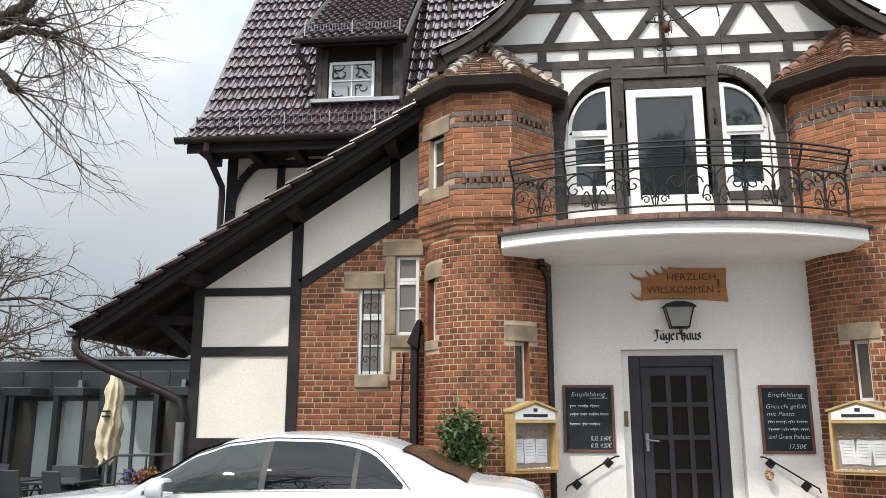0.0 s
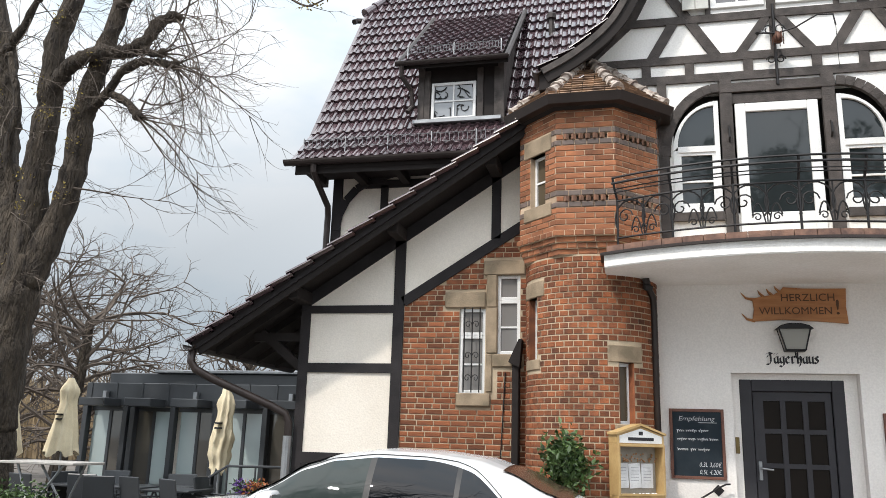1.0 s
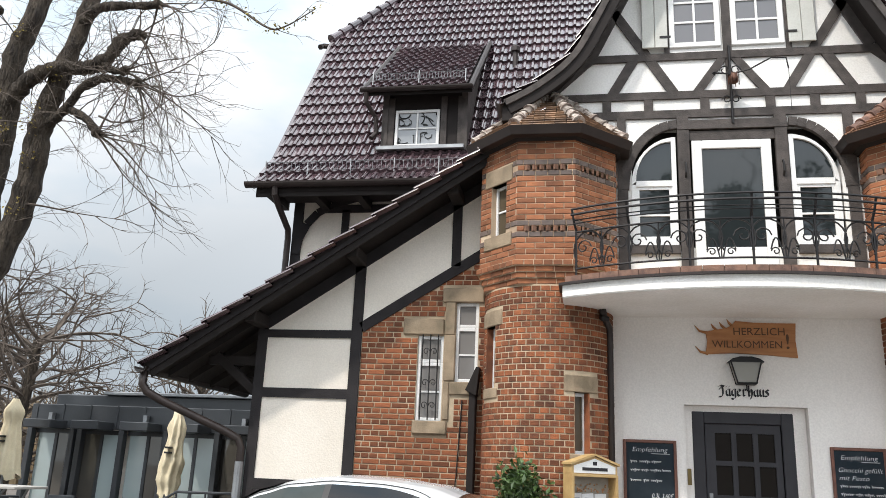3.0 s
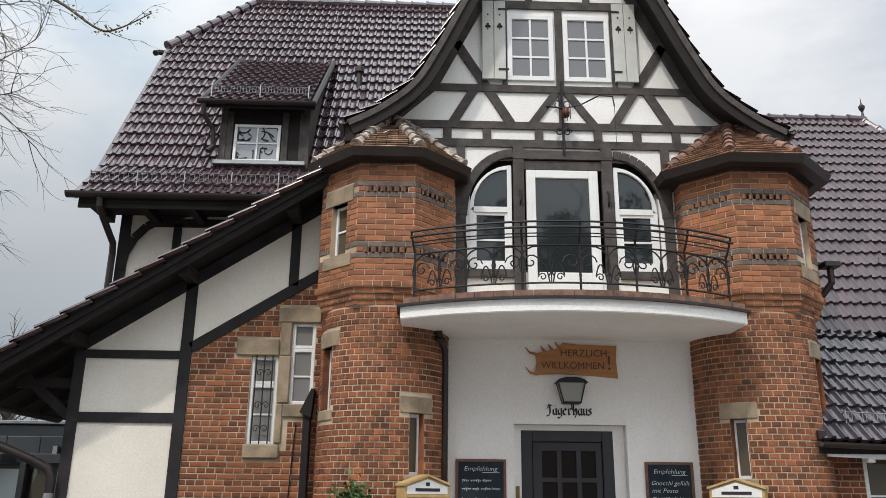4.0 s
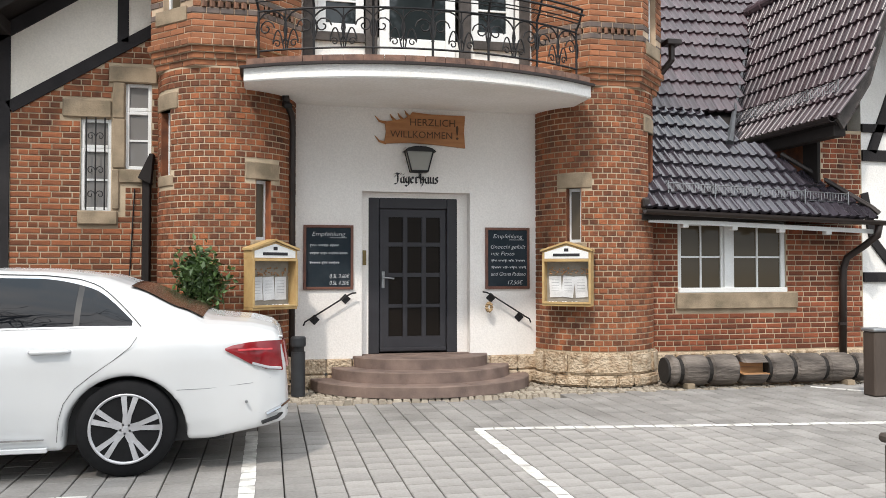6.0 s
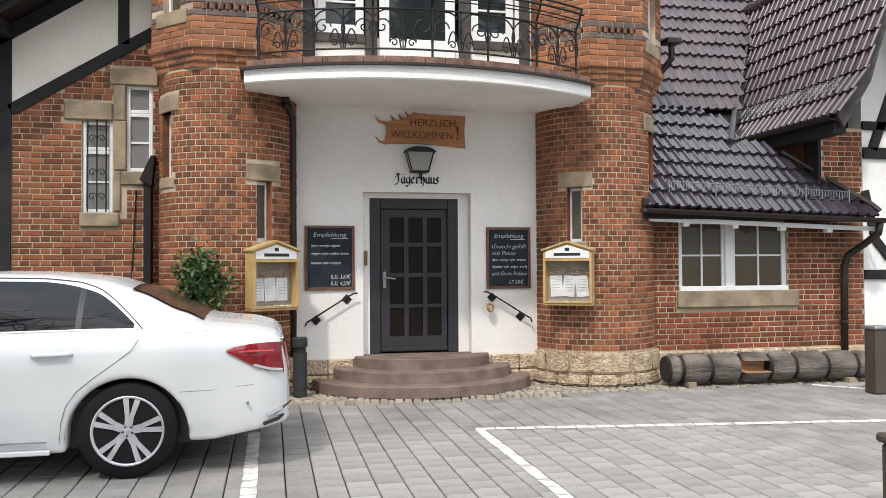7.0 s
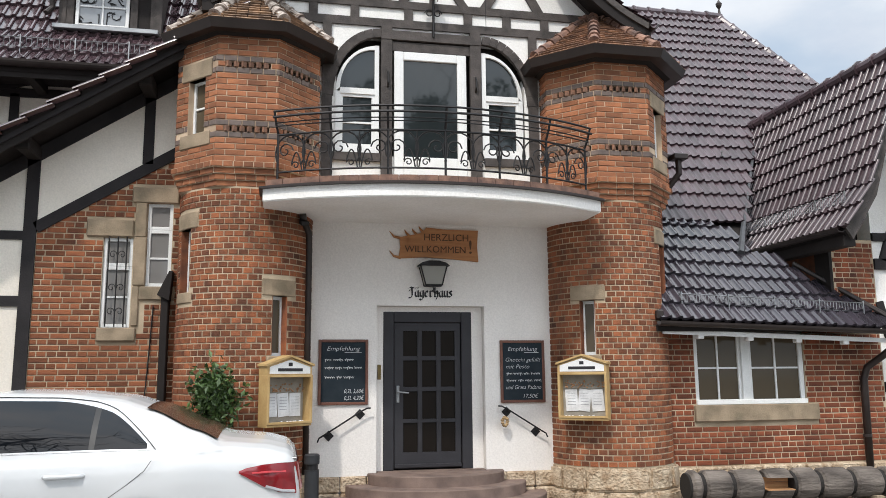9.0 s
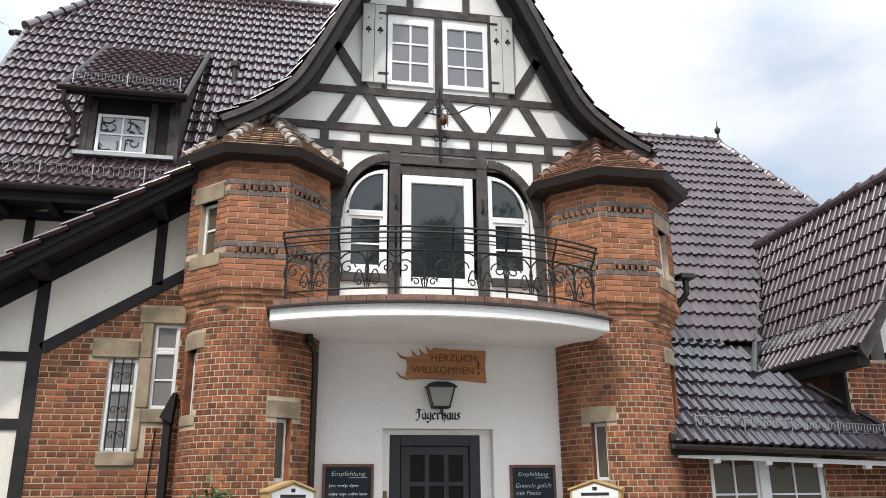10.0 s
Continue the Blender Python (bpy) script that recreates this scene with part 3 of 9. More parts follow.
for k, W in enumerate((LW1, LW2)):
    split = W[2] + (W[3] - W[2]) * 0.68
    w = window("window_%d" % (k + 2), W[0], W[1], W[2], split, LEFT_Y + 0.03, None, 1, 2, 0.045, glass=GLASS_NET, label="narrow white window behind iron bars in sandstone surround")
    window("transom", W[0], W[1], split, W[3], LEFT_Y + 0.03, w, 1, 1, 0.045, glass=GLASS_NET)
    if k == 0:
        for f_ in (0.2, 0.5, 0.8):
            xb = W[0] + (W[1] - W[0]) * f_
            bm = bmesh.new()
            tube(bm, [(xb, LEFT_Y - 0.02, W[2] + 0.01), (xb, LEFT_Y - 0.02, W[3] + 0.01)], 0.009, 6)
            part("iron_bar", bm, IRON, w)
        for zc in (W[2] + 0.2, W[2] + 0.5, W[2] + 0.92):
            for sd in (-1, 1):
                bm = bmesh.new()
                tube(bm, [((W[0] + W[1]) / 2 + sd * (0.055 - (0.05 - 0.004 * q) * math.cos(0.7 * q)), LEFT_Y - 0.018, zc + (0.055 - 0.004 * q) * math.sin(0.7 * q)) for q in range(11)], 0.006, 5)
                part("iron_scroll", bm, IRON, w)
    part("unlit_backing", bx(W[0], W[1], LEFT_Y + 0.1, LEFT_Y + 0.12, W[2], W[3]), DARK, w)
    part("net_curtain", bx(W[0] + 0.05, W[1] - 0.05, LEFT_Y + 0.085, LEFT_Y + 0.09, W[2] + 0.06, W[3] - 0.3), material("net", (0.35, 0.35, 0.33), 0.9), w)
items = [b for b in flat_courses(-3.05, -0.75, 0.02, 4.85, LEFT_Y - 0.004, [LW1, LW2, (-2.46, -1.9, 3.37, 3.59), (-1.93, -1.36, 3.82, 4.02), (-2.28, -1.82, 2.05, 2.22), (-1.885, -1.735, 2.2, 3.84), (-1.80, -1.38, 2.57, 2.74)], lambda x: slant(x) + 0.035)]
LEFT_BRICKS = sorted(items, key=lambda b: abs(b[2] - 2.3))

# dark boxed downpipe with a slanted hood between wall and turret
duct = empty("drain_casing", "tall black sheet-metal drain casing with slanted hood on the brick wall", "drain casing")
part("casing", bx(-1.51, -1.42, 10.68, LEFT_Y - 0.01, 0.0, 2.6, 0.01), TIMBER_EAVE, duct)
bm = bmesh.new()
prism(bm, [(-1.555, 2.62), (-1.41, 2.55), (-1.38, 2.92), (-1.42, 2.92)], 10.64, LEFT_Y - 0.01)
part("hood", bm, TIMBER_EAVE, duct)
bm = bmesh.new()
tube(bm, [(-1.62, LEFT_Y - 0.02, 2.5), (-1.66, LEFT_Y - 0.02, 1.6), (-1.72, LEFT_Y - 0.02, 0.7), (-1.74, LEFT_Y - 0.02, 0.2)], 0.008, 5)
tagged(part("wall_cable", bm, IRON), "thin black cable hanging down the brick wall", "cable")

# ---- low side roof ----
roof_low = tagged(new("roof_low"), "long sloping side roof with black rafters and dark tiles", "roof", kind="structure")
S_LOW = 0.657
low = lambda x: 2.81 + (x + 5.8) * S_LOW
bm = bmesh.new()
prism(bm, [(-5.8, low(-5.8) - 0.03), (-0.6, low(-0.6) - 0.03), (-0.6, low(-0.6) - 0.07), (-5.8, low(-5.8) - 0.07)], 10.24, 14.0)
part("boarding", bm, TIMBER_EAVE, roof_low)
bm = bmesh.new()
prism(bm, [(-5.8, low(-5.8) - 0.02), (-0.6, low(-0.6) - 0.02), (-0.6, low(-0.6) - 0.2), (-5.75, low(-5.75) - 0.2)], 10.2, 10.24)
part("bargeboard", bm, TIMBER_EAVE, roof_low)
bm = bmesh.new()
prism(bm, [(-5.8, low(-5.8) - 0.03), (-0.6, low(-0.6) - 0.03), (-0.6, low(-0.6) - 0.1), (-5.8, low(-5.8) - 0.1)], 10.165, 10.2)
part("verge_board", bm, TIMBER, roof_low)
for yr in (10.6, 11.2, 11.9, 12.6):
    bm = bmesh.new()
    prism(bm, [(-5.72, low(-5.72) - 0.07), (-4.45, low(-4.45) - 0.07), (-4.45, low(-4.45) - 0.2), (-5.72, low(-5.72) - 0.17)], yr, yr + 0.11)
    part("rafter", bm, TIMBER_EAVE, roof_low)
for xp in (-4.49, -3.125, -1.77):
    part("purlin", bx(xp - 0.08, xp + 0.08, 10.32, LEFT_Y, low(xp) - 0.24, low(xp) - 0.07, 0.015), TIMBER_EAVE, roof_low)
for yr in (10.9, 12.4):
    bm = bmesh.new()
    beam(bm, (-4.5, 2.5), (-5.2, low(-5.2) - 0.15), 0.12, yr, yr + 0.12)
    part("brace", bm, TIMBER_EAVE, roof_low)
    part("tie", bx(-5.3, -4.5, yr + 0.005, yr + 0.115, low(-5.3) - 0.22, low(-5.3) - 0.1), TIMBER_EAVE, roof_low)
ang = math.atan(S_LOW)
n_t = int(5.2 / math.cos(ang) / 0.335)
tile_roof("verge_tiles", roof_low, (-5.84, 13.6, low(-5.84) - 0.01), (0, -1, 0), (1, 0, S_LOW), lambda u, v: True, 3.36, 6.2, w=0.21, mat=TILE)
for i in range(n_t):
    x = -5.84 + i * 0.335 * math.cos(ang)
    bm = bmesh.new()
    prism(bm, [(x - 0.02, low(x) + 0.09), (x + 0.3, low(x + 0.3) + 0.065), (x + 0.3, low(x + 0.3) - 0.03), (x - 0.02, low(x) - 0.05)], 10.17, 10.215)
    part("verge_tile", bm, TIMBER_EAVE, roof_low)
bm = bmesh.new()
for zz in (0.1, 0.17):
    tube(bm, [(-5.6, 10.2, low(-5.6) + zz), (-5.6, 13.5, low(-5.6) + zz)], 0.012, 5)
for q in range(12):
    tube(bm, [(-5.6, 10.25 + 0.29 * q, low(-5.6)), (-5.6, 10.25 + 0.29 * q, low(-5.6) + 0.18)], 0.01, 4)
part("snow_guard", bm, GUTTER, roof_low)


def half_gutter(name, p, q, r, parent, mat=None):
    """A half-round gutter from p to q."""
    p, q = Vector(p), Vector(q)
    d = (q - p).normalized()
    s = d.cross(Vector((0, 0, 1))).normalized()
    bm = bmesh.new()
    rows = []
    for o in (p, q):
        rows.append([bm.verts.new(o + s * math.cos(a) * rr + Vector((0, 0, math.sin(a) * rr))) for rr, seq in ((r, range(0, 9)), (r * 0.88, range(8, -1, -1))) for a in [math.pi + math.pi * k / 8 for k in seq]])
    n = len(rows[0])
    for k in range(n):
        bm.faces.new((rows[0][k], rows[0][(k + 1) % n], rows[1][(k + 1) % n], rows[1][k]))
    bm.faces.new(rows[0][::-1])
    bm.faces.new(rows[1])
    bmesh.ops.recalc_face_normals(bm, faces=bm.faces)
    return part(name, bm, mat or GUTTER, parent)


half_gutter("gutter", (-5.87, 10.1, 2.77), (-5.87, 13.6, 2.77), 0.085, roof_low)
pipe = empty("downpipe", "brown metal downpipe bent under the low eave", "downpipe")
bm = bmesh.new()
tube(bm, [(-5.86, 10.2, 2.72), (-5.86, 10.2, 2.55), (-5.8, 10.23, 2.45), (-5.6, 10.3, 2.34), (-4.85, 10.66, 2.0), (-4.66, 10.74, 1.9), (-4.61, 10.76, 1.78), (-4.61, 10.76, 0.0)], 0.055, 10)
part("pipe", bm, GUTTER, pipe, smooth=True)
bm = bmesh.new()
tube(bm, [(-4.61, 10.76, 1.6), (-4.61, 10.76, 0.0)], 0.06, 10)
part("zinc_sleeve", bm, ZINC, pipe, "grey zinc sleeve")

# ---- upper storey behind ----
UY = 12.1
wall_upper = tagged(new("wall_upper"), "upper white wall with black timbers under the main eave", "wall", kind="structure")
part("panel", bx(-4.65, 1.0, UY, UY + 0.3, 3.2, 6.3), PLASTER_WARM, wall_upper)
part("panel", bx(-4.65, -4.35, UY + 0.3, 15.5, 3.2, 6.3), PLASTER_WARM, wall_upper)
for p, q, w in (((-4.61, 3.0), (-4.61, 6.1), 0.16), ((-3.81, 3.4), (-3.81, 5.6), 0.12), ((-4.2, 5.62), (-1.2, 5.62), 0.13), ((-4.55, 6.0), (-1.2, 6.0), 0.2), ((-2.6, 4.5), (-2.6, 5.6), 0.12)):
    bm = bmesh.new()
    beam(bm, p, q, w, UY - 0.03, UY + 0.01)
    part("beam", bm, TIMBER, wall_upper)
arc = [(-4.6, 4.86), (-4.56, 5.12), (-4.45, 5.36), (-4.28, 5.55), (-4.05, 5.68), (-3.7, 5.78), (-3.3, 5.84)]
bm = bmesh.new()
for p, q in zip(arc, arc[1:]):
    beam(bm, p, q, 0.13, UY - 0.05, UY - 0.03)
part("curved_brace", bm, TIMBER, wall_upper)

# ---- main roof ----
roof_main = tagged(new("roof_main"), "steep dark brown tiled main roof with half hip", "roof", kind="structure")
KY, KZ, EY, EZ, RY, RZ = 12.0, 6.5, 11.3, 5.8, 15.6, 11.95


def slab_yz(name, prof, x0, x1, mat, parent, thick=0.12):
    bm = bmesh.new()
    pts = prof + [(y, z - thick) for y, z in prof[::-1]]
    a_ = [bm.verts.new((x0, y, z)) for y, z in pts]
    b_ = [bm.verts.new((x1, y, z)) for y, z in pts]
    bm.faces.new(a_)
    bm.faces.new(b_[::-1])
    for i in range(len(pts)):
        bm.faces.new((a_[i], b_[i], b_[(i + 1) % len(pts)], a_[(i + 1) % len(pts)]))
    bmesh.ops.recalc_face_normals(bm, faces=bm.faces)
    return part(name, bm, mat, parent)


slab_yz("sheathing", [(EY, EZ - 0.03), (KY, KZ - 0.05), (14.36, 10.02)], -5.03, 1.9, TIMBER_EAVE, roof_main)
bm = bmesh.new()
for tri in ([(-5.1, 14.34, 10.0), (-3.76, RY, RZ - 0.05), (1.9, RY, RZ - 0.05), (1.9, 14.34, 10.0)],):
    bm.faces.new([bm.verts.new(v) for v in tri])
g = bmesh.ops.extrude_face_region(bm, geom=bm.faces[:])
bmesh.ops.translate(bm, vec=(0, 0, -0.1), verts=[v for v in g["geom"] if isinstance(v, bmesh.types.BMVert)])
bmesh.ops.recalc_face_normals(bm, faces=bm.faces)
part("upper_sheathing", bm, TIMBER_EAVE, roof_main)
up_len = math.hypot(RY - KY, RZ - KZ)
tile_roof("tiles", roof_main, (-5.1, EY - 0.03, EZ - 0.02), (1, 0, 0), (0, KY - EY, KZ - EZ), lambda u, v: True, 5.6, 0.98, w=0.15, row=0.33)
gable_cut = lambda u, v: -5.1 + u < 0.55 + max(0, v - 3.2) * 0.42
tile_roof("tiles", roof_main, (-5.1, KY, KZ), (1, 0, 0), (0, RY - KY, RZ - KZ), lambda u, v: u > max(0.0, (v - 4.25) / 2.2 * 1.35) and gable_cut(u, v), 7.0, up_len, w=0.15, row=0.33, single=300)
ridge_tiles("hip_tiles", roof_main, (-5.12, 14.3, 10.06), (-3.76, RY, RZ + 0.05), 0.09, 0.3, TILE)
ridge_tiles("ridge_tiles", roof_main, (-3.76, RY, RZ + 0.05), (2.0, RY, RZ + 0.05), 0.1, 0.33, TILE)
bm = bmesh.new()
tube(bm, [(-5.12, 14.5, 10.0), (-5.32, 14.4, 9.98), (-5.35, 14.3, 9.9)], 0.06, 6)
part("hip_end", bm, GUTTER, roof_main)
for p, q in (((EY, EZ), (KY, KZ)), ((KY, KZ), (14.36, 10.1))):
    bm = bmesh.new()
    tube(bm, [(-5.09, p[0], p[1] - 0.04), (-5.09, q[0], q[1] - 0.04)], 0.06, 6)
    part("verge", bm, TILE_ONE, roof_main)
half_gutter("gutter", (-5.2, EY - 0.06, EZ - 0.02), (-1.2, EY - 0.06, EZ - 0.02), 0.08, roof_main)
part("eave_board", bx(-5.05, -1.2, EY + 0.02, EY + 0.05, EZ - 0.22, EZ - 0.05), TIMBER_EAVE, roof_main)
part("soffit", bx(-5.03, -1.2, EY + 0.05, UY - 0.03, EZ - 0.07, EZ - 0.04), TIMBER_EAVE, roof_main)
for k in range(6):
    part("rafter_end", bx(-4.9 + k * 0.7, -4.78 + k * 0.7, EY + 0.06, UY - 0.03, EZ - 0.2, EZ - 0.07), TIMBER_EAVE, roof_main)
bm = bmesh.new()
tube(bm, [(-4.72, EY - 0.05, EZ - 0.06), (-4.72, EY - 0.03, EZ - 0.2), (-4.71, EY + 0.12, EZ - 0.32), (-4.7, UY - 0.2, EZ - 0.58), (-4.72, UY - 0.12, EZ - 0.72), (-4.73, UY - 0.1, EZ - 0.9), (-4.73, UY - 0.1, 3.2)], 0.05, 8)
part("downpipe", bm, GUTTER, roof_main)


def snow_guard(parent, p, q, h=0.17, gap=0.07, mat=None, tilt=(0, 0)):
    """A lattice guard on brackets along an eave."""
    p, q = Vector(p), Vector(q)
    d = q - p
    bm = bmesh.new()
    for zz in (0.03, h):
        tube(bm, [p + Vector((0, 0, zz)), q + Vector((0, 0, zz))], 0.007, 4)
    for i in range(int(d.length / gap) + 1):
        o = p + d * (i * gap / d.length)
        tube(bm, [o + Vector((0, 0, 0.03)), o + Vector((0, 0, h))], 0.004, 3)
    part("snow_guard", bm, mat or ZINC, parent)
    n = max(1, int(d.length / 0.6))
    for i in range(n + 1):
        o = p + d * (i / n)
        bm = bmesh.new()
        tube(bm, [o + Vector((0, -0.02, -0.1)), o + Vector((0, -0.02, h + 0.02)), o + Vector((0, 0.22, 0.06))], 0.01, 4)
        part("guard_bracket", bm, mat or ZINC, parent)


snow_guard(roof_main, (-5.0, EY + 0.18, EZ + 0.24), (-1.5, EY + 0.18, EZ + 0.24), mat=ZINC)
bm = bmesh.new()
lathe(bm, [(0.05, -0.2), (0.05, 0.16), (0.09, 0.17), (0.09, 0.26), (0.03, 0.31)], 10, (-1.25, 13.5, 8.95))
part("vent_pipe", bm, GUTTER, roof_main)
for hx, hv in ((-3.6, 12.4), (-1.4, 14.8), (-2.8, 14.9), (-0.6, 15.0), (-4.3, 12.35), (-1.9, 15.1)):
    hz = KZ + (hv - KY) * (RZ - KZ) / (RY - KY)
    bm = bmesh.new()
    tube(bm, [(hx, hv + 0.05, hz + 0.05), (hx, hv - 0.03, hz + 0.02), (hx, hv - 0.1, hz + 0.02), (hx, hv - 0.12, hz + 0.1)], 0.012, 5)
    part("roof_hook", bm, ZINC, roof_main)

# ---- dormer ----
dormer = tagged(new("dormer"), "dark timber shed dormer with a small white window", "dormer", kind="structure")
bm = bmesh.new()
pr_ = [(11.98, 6.5), (11.98, 7.62), (13.9, 9.3), (13.9, 9.2)]
for x0, x1 in ((-3.24, -3.14), (-1.92, -1.82)):
    a_ = [bm.verts.new((x0, y, z)) for y, z in pr_]
    b_ = [bm.verts.new((x1, y, z)) for y, z in pr_]
    bm.faces.new(a_)
    bm.faces.new(b_[::-1])
    for i in range(4):
        bm.faces.new((a_[i], b_[i], b_[(i + 1) % 4], a_[(i + 1) % 4]))
bmesh.ops.recalc_face_normals(bm, faces=bm.faces)
part("cheek", bm, TIMBER_GREY, dormer)
part("front", wall_holes(bmesh.new(), -3.14, -1.92, 6.5, 7.6, 12.02, 12.1, [(-3.02, -2.28, 6.63, 7.28)]), TIMBER_EAVE, dormer)
for x in (-3.14, -2.26, -1.98):
    part("board", bx(x, x + 0.1, 11.99, 12.02, 6.6, 7.5, 0.004), TIMBER_GREY, dormer)
part("sill", bx(-3.3, -1.85, 11.9, 12.02, 6.55, 6.62, 0.008), ZINC, dormer)
# pale grey pane colour stands in for the sky that the glass mirrors
window("dormer_window", -3.02, -2.28, 6.63, 7.28, 12.0, dormer, 2, 2, 0.05, glass=glass_material("mirror_glass", (0.3, 0.32, 0.34), 0.05))
# dark bent tubes on the dormer panes imitate the mirrored branches
rt = random.Random(31)
for gx in (-3.02, -2.65):
    for gz in (6.63, 6.955):
        bm = bmesh.new()
        for k in range(5):
            x, z, a = gx + rt.uniform(0.05, 0.32), gz + rt.uniform(0.05, 0.28), rt.uniform(0, 6.3)
            pts, turn = [], rt.uniform(-0.9, 0.9)
            for q in range(6):
                pts.append((min(max(x, gx + 0.06), gx + 0.32), 12.012 + 0.002 * k, min(max(z, gz + 0.05), gz + 0.28)))
                x, z, a = x + 0.055 * math.cos(a), z + 0.055 * math.sin(a), a + turn
            tube(bm, pts, rt.uniform(0.006, 0.011), 5)
        part("branch_reflection", bm, IRON, dormer)
d_up = math.hypot(13.95 - 11.72, 9.55 - 7.52)
slab_yz("roof_board", [(11.72, 7.5), (13.95, 9.53)], -3.5, -1.72, TIMBER_EAVE, dormer, 0.08)
tile_roof("tiles", dormer, (-3.46, 11.7, 7.53), (1, 0, 0), (0, 2.23, 2.03), lambda u, v: True, 1.62, d_up - 0.1, w=0.15, row=0.3)
for x in (-3.52, -1.74):
    bm = bmesh.new()
    tube(bm, [(x, 11.7, 7.52), (x, 13.95, 9.58)], 0.045, 6)
    part("verge", bm, GUTTER, dormer)
half_gutter("gutter", (-3.55, 11.66, 7.52), (-1.7, 11.66, 7.52), 0.06, dormer)
bm = bmesh.new()
tube(bm, [(-3.45, 11.66, 7.46), (-3.45, 11.7, 7.3), (-3.32, 11.85, 7.1), (-3.3, 11.9, 6.85), (-3.36, 11.82, 6.72)], 0.04, 8)
part("downpipe", bm, GUTTER, dormer)
snow_guard(dormer, (-3.4, 11.85, 7.74), (-1.85, 11.85, 7.74), 0.14, 0.05, mat=ZINC)

dormer.matrix_basis = Matrix.Translation((-0.045, 0, 0.012))

# ---- half-timbered gable ----
wall_gable = tagged(new("wall_gable"), "white half-timbered gable over the balcony", "wall", kind="structure")
GY = WALL_Y
HALF = [(3.0, 6.42), (2.57, 6.66), (2.13, 7.04), (1.83, 7.56), (1.45, 8.36), (0.0, 11.45)]
inner = [(MID - 2.4, 3.85), (MID + 2.4, 3.85), (MID + 2.5, 6.72), (MID + 1.98, 7.2), (MID + 1.42, 8.3), (MID, 11.3), (MID - 1.42, 8.3), (MID - 1.98, 7.2), (MID - 2.5, 6.72)]
bm = bmesh.new()
box(bm, MID - 2.4, 0.62, GY, GY + 0.25, 3.6, 6.2)
box(bm, 3.24, MID + 2.4, GY, GY + 0.25, 3.6, 6.2)
box(bm, 0.62, 3.24, GY, GY + 0.25, 3.6, 4.5)
prism(bm, [(MID - 2.4, 6.2), (MID + 2.4, 6.2)] + inner[2:], GY, GY + 0.25)
part("plaster", bm, PLASTER_UP, wall_gable)
# near-black sheet in place of the shaded room behind the balcony glazing
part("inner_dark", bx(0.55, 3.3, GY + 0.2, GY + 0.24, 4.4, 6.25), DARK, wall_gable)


def timber(p, q, w=0.11, lift=0.03, mat=None):
    bm = bmesh.new()
    beam(bm, p, q, w, GY - lift, GY + 0.02)
    part("timber", bm, mat or TIMBER_GREY, wall_gable)


timber((-0.42, 6.375), (4.28, 6.375), 0.115, 0.034)
timber((-0.35, 6.655), (4.21, 6.655), 0.11, 0.034)
timber((0.0, 7.24), (3.86, 7.24), 0.11, 0.034)
for x in (0.3, 0.86, 1.60, 2.44, 3.0, 3.56):
    timber((x, 6.42), (x, 6.62), 0.12, 0.03)
timber((0.37, 6.68), (0.68, 7.22), 0.13)
timber((1.22, 6.66), (0.42, 7.98), 0.13)
timber((1.50, 6.68), (1.88, 7.22), 0.11)
timber((2.40, 6.68), (2.0, 7.22), 0.11)
timber((2.66, 6.66), (3.46, 7.98), 0.13)
timber((3.49, 6.68), (3.18, 7.22), 0.13)
timber((1.93, 6.7), (1.93, 7.3), 0.07)
for x in (1.13, 1.93, 2.73):
    timber((x, 7.29), (x, 8.6), 0.11 if x == 1.93 else 0.07)
timber((0.75, 8.64), (3.1, 8.64), 0.13, 0.034)
timber((1.4, 9.5), (2.5, 9.5), 0.12, 0.034)
timber((1.5, 8.7), (1.5, 9.45), 0.1)
timber((2.36, 8.7), (2.36, 9.45), 0.1)
for s in (-1, 1):
    timber((MID + s * 1.83, 7.3), (MID + s * 1.18, 8.62), 0.16, 0.03)
    timber((MID + s * 2.45, 6.7), (MID + s * 1.86, 7.25), 0.16, 0.03)
    timber((MID + s * 1.18, 8.62), (MID, 11.1), 0.16, 0.03)
    timber((MID + s * 1.44, 3.86), (MID + s * 1.44, 6.34), 0.12, 0.04)          # outer posts
    timber((MID - 0.015 + s * 0.62, 3.86), (MID - 0.015 + s * 0.62, 6.33), 0.15, 0.05)          # door posts
timber((1.22, 6.2), (2.62, 6.2), 0.13, 0.058)
timber((1.36, 6.05), (2.46, 6.05), 0.13, 0.028)
# curved timber over the arched windows
for s in (-1, 1):
    bm = bmesh.new()
    arcp = [(MID + s * (0.71 + 0.70 * math.cos(radians(a))), 5.30 + 0.92 * math.sin(radians(a))) for a in range(0, 91, 9)]
    for p, q in zip(arcp, arcp[1:]):
        beam(bm, p, q, 0.12, GY - 0.045, GY + 0.02)
    part("curved_timber", bm, TIMBER_GREY, wall_gable)
    bm = bmesh.new()
    for (xa, za), (xb, zb) in zip(arcp, arcp[1:]):
        prism(bm, [(xa, za), (xb, zb), (xb, 6.36), (xa, 6.36)], GY - 0.004, GY + 0.02)
    part("spandrel", bm, PLASTER_UP, wall_gable)
    timber((MID + s * 1.4, 4.0), (MID + s * 1.4, 5.32), 0.07, 0.037)
    part("infill", bx(*sorted((MID + s * 0.72, MID + s * 1.33)), GY - 0.006, GY + 0.01, 4.05, 4.42), PLASTER_UP, wall_gable)
    part("sill_rail", bx(*sorted((MID + s * 0.72, MID + s * 1.36)), GY - 0.062, GY + 0.015, 4.41, 4.52), TIMBER_GREY, wall_gable)

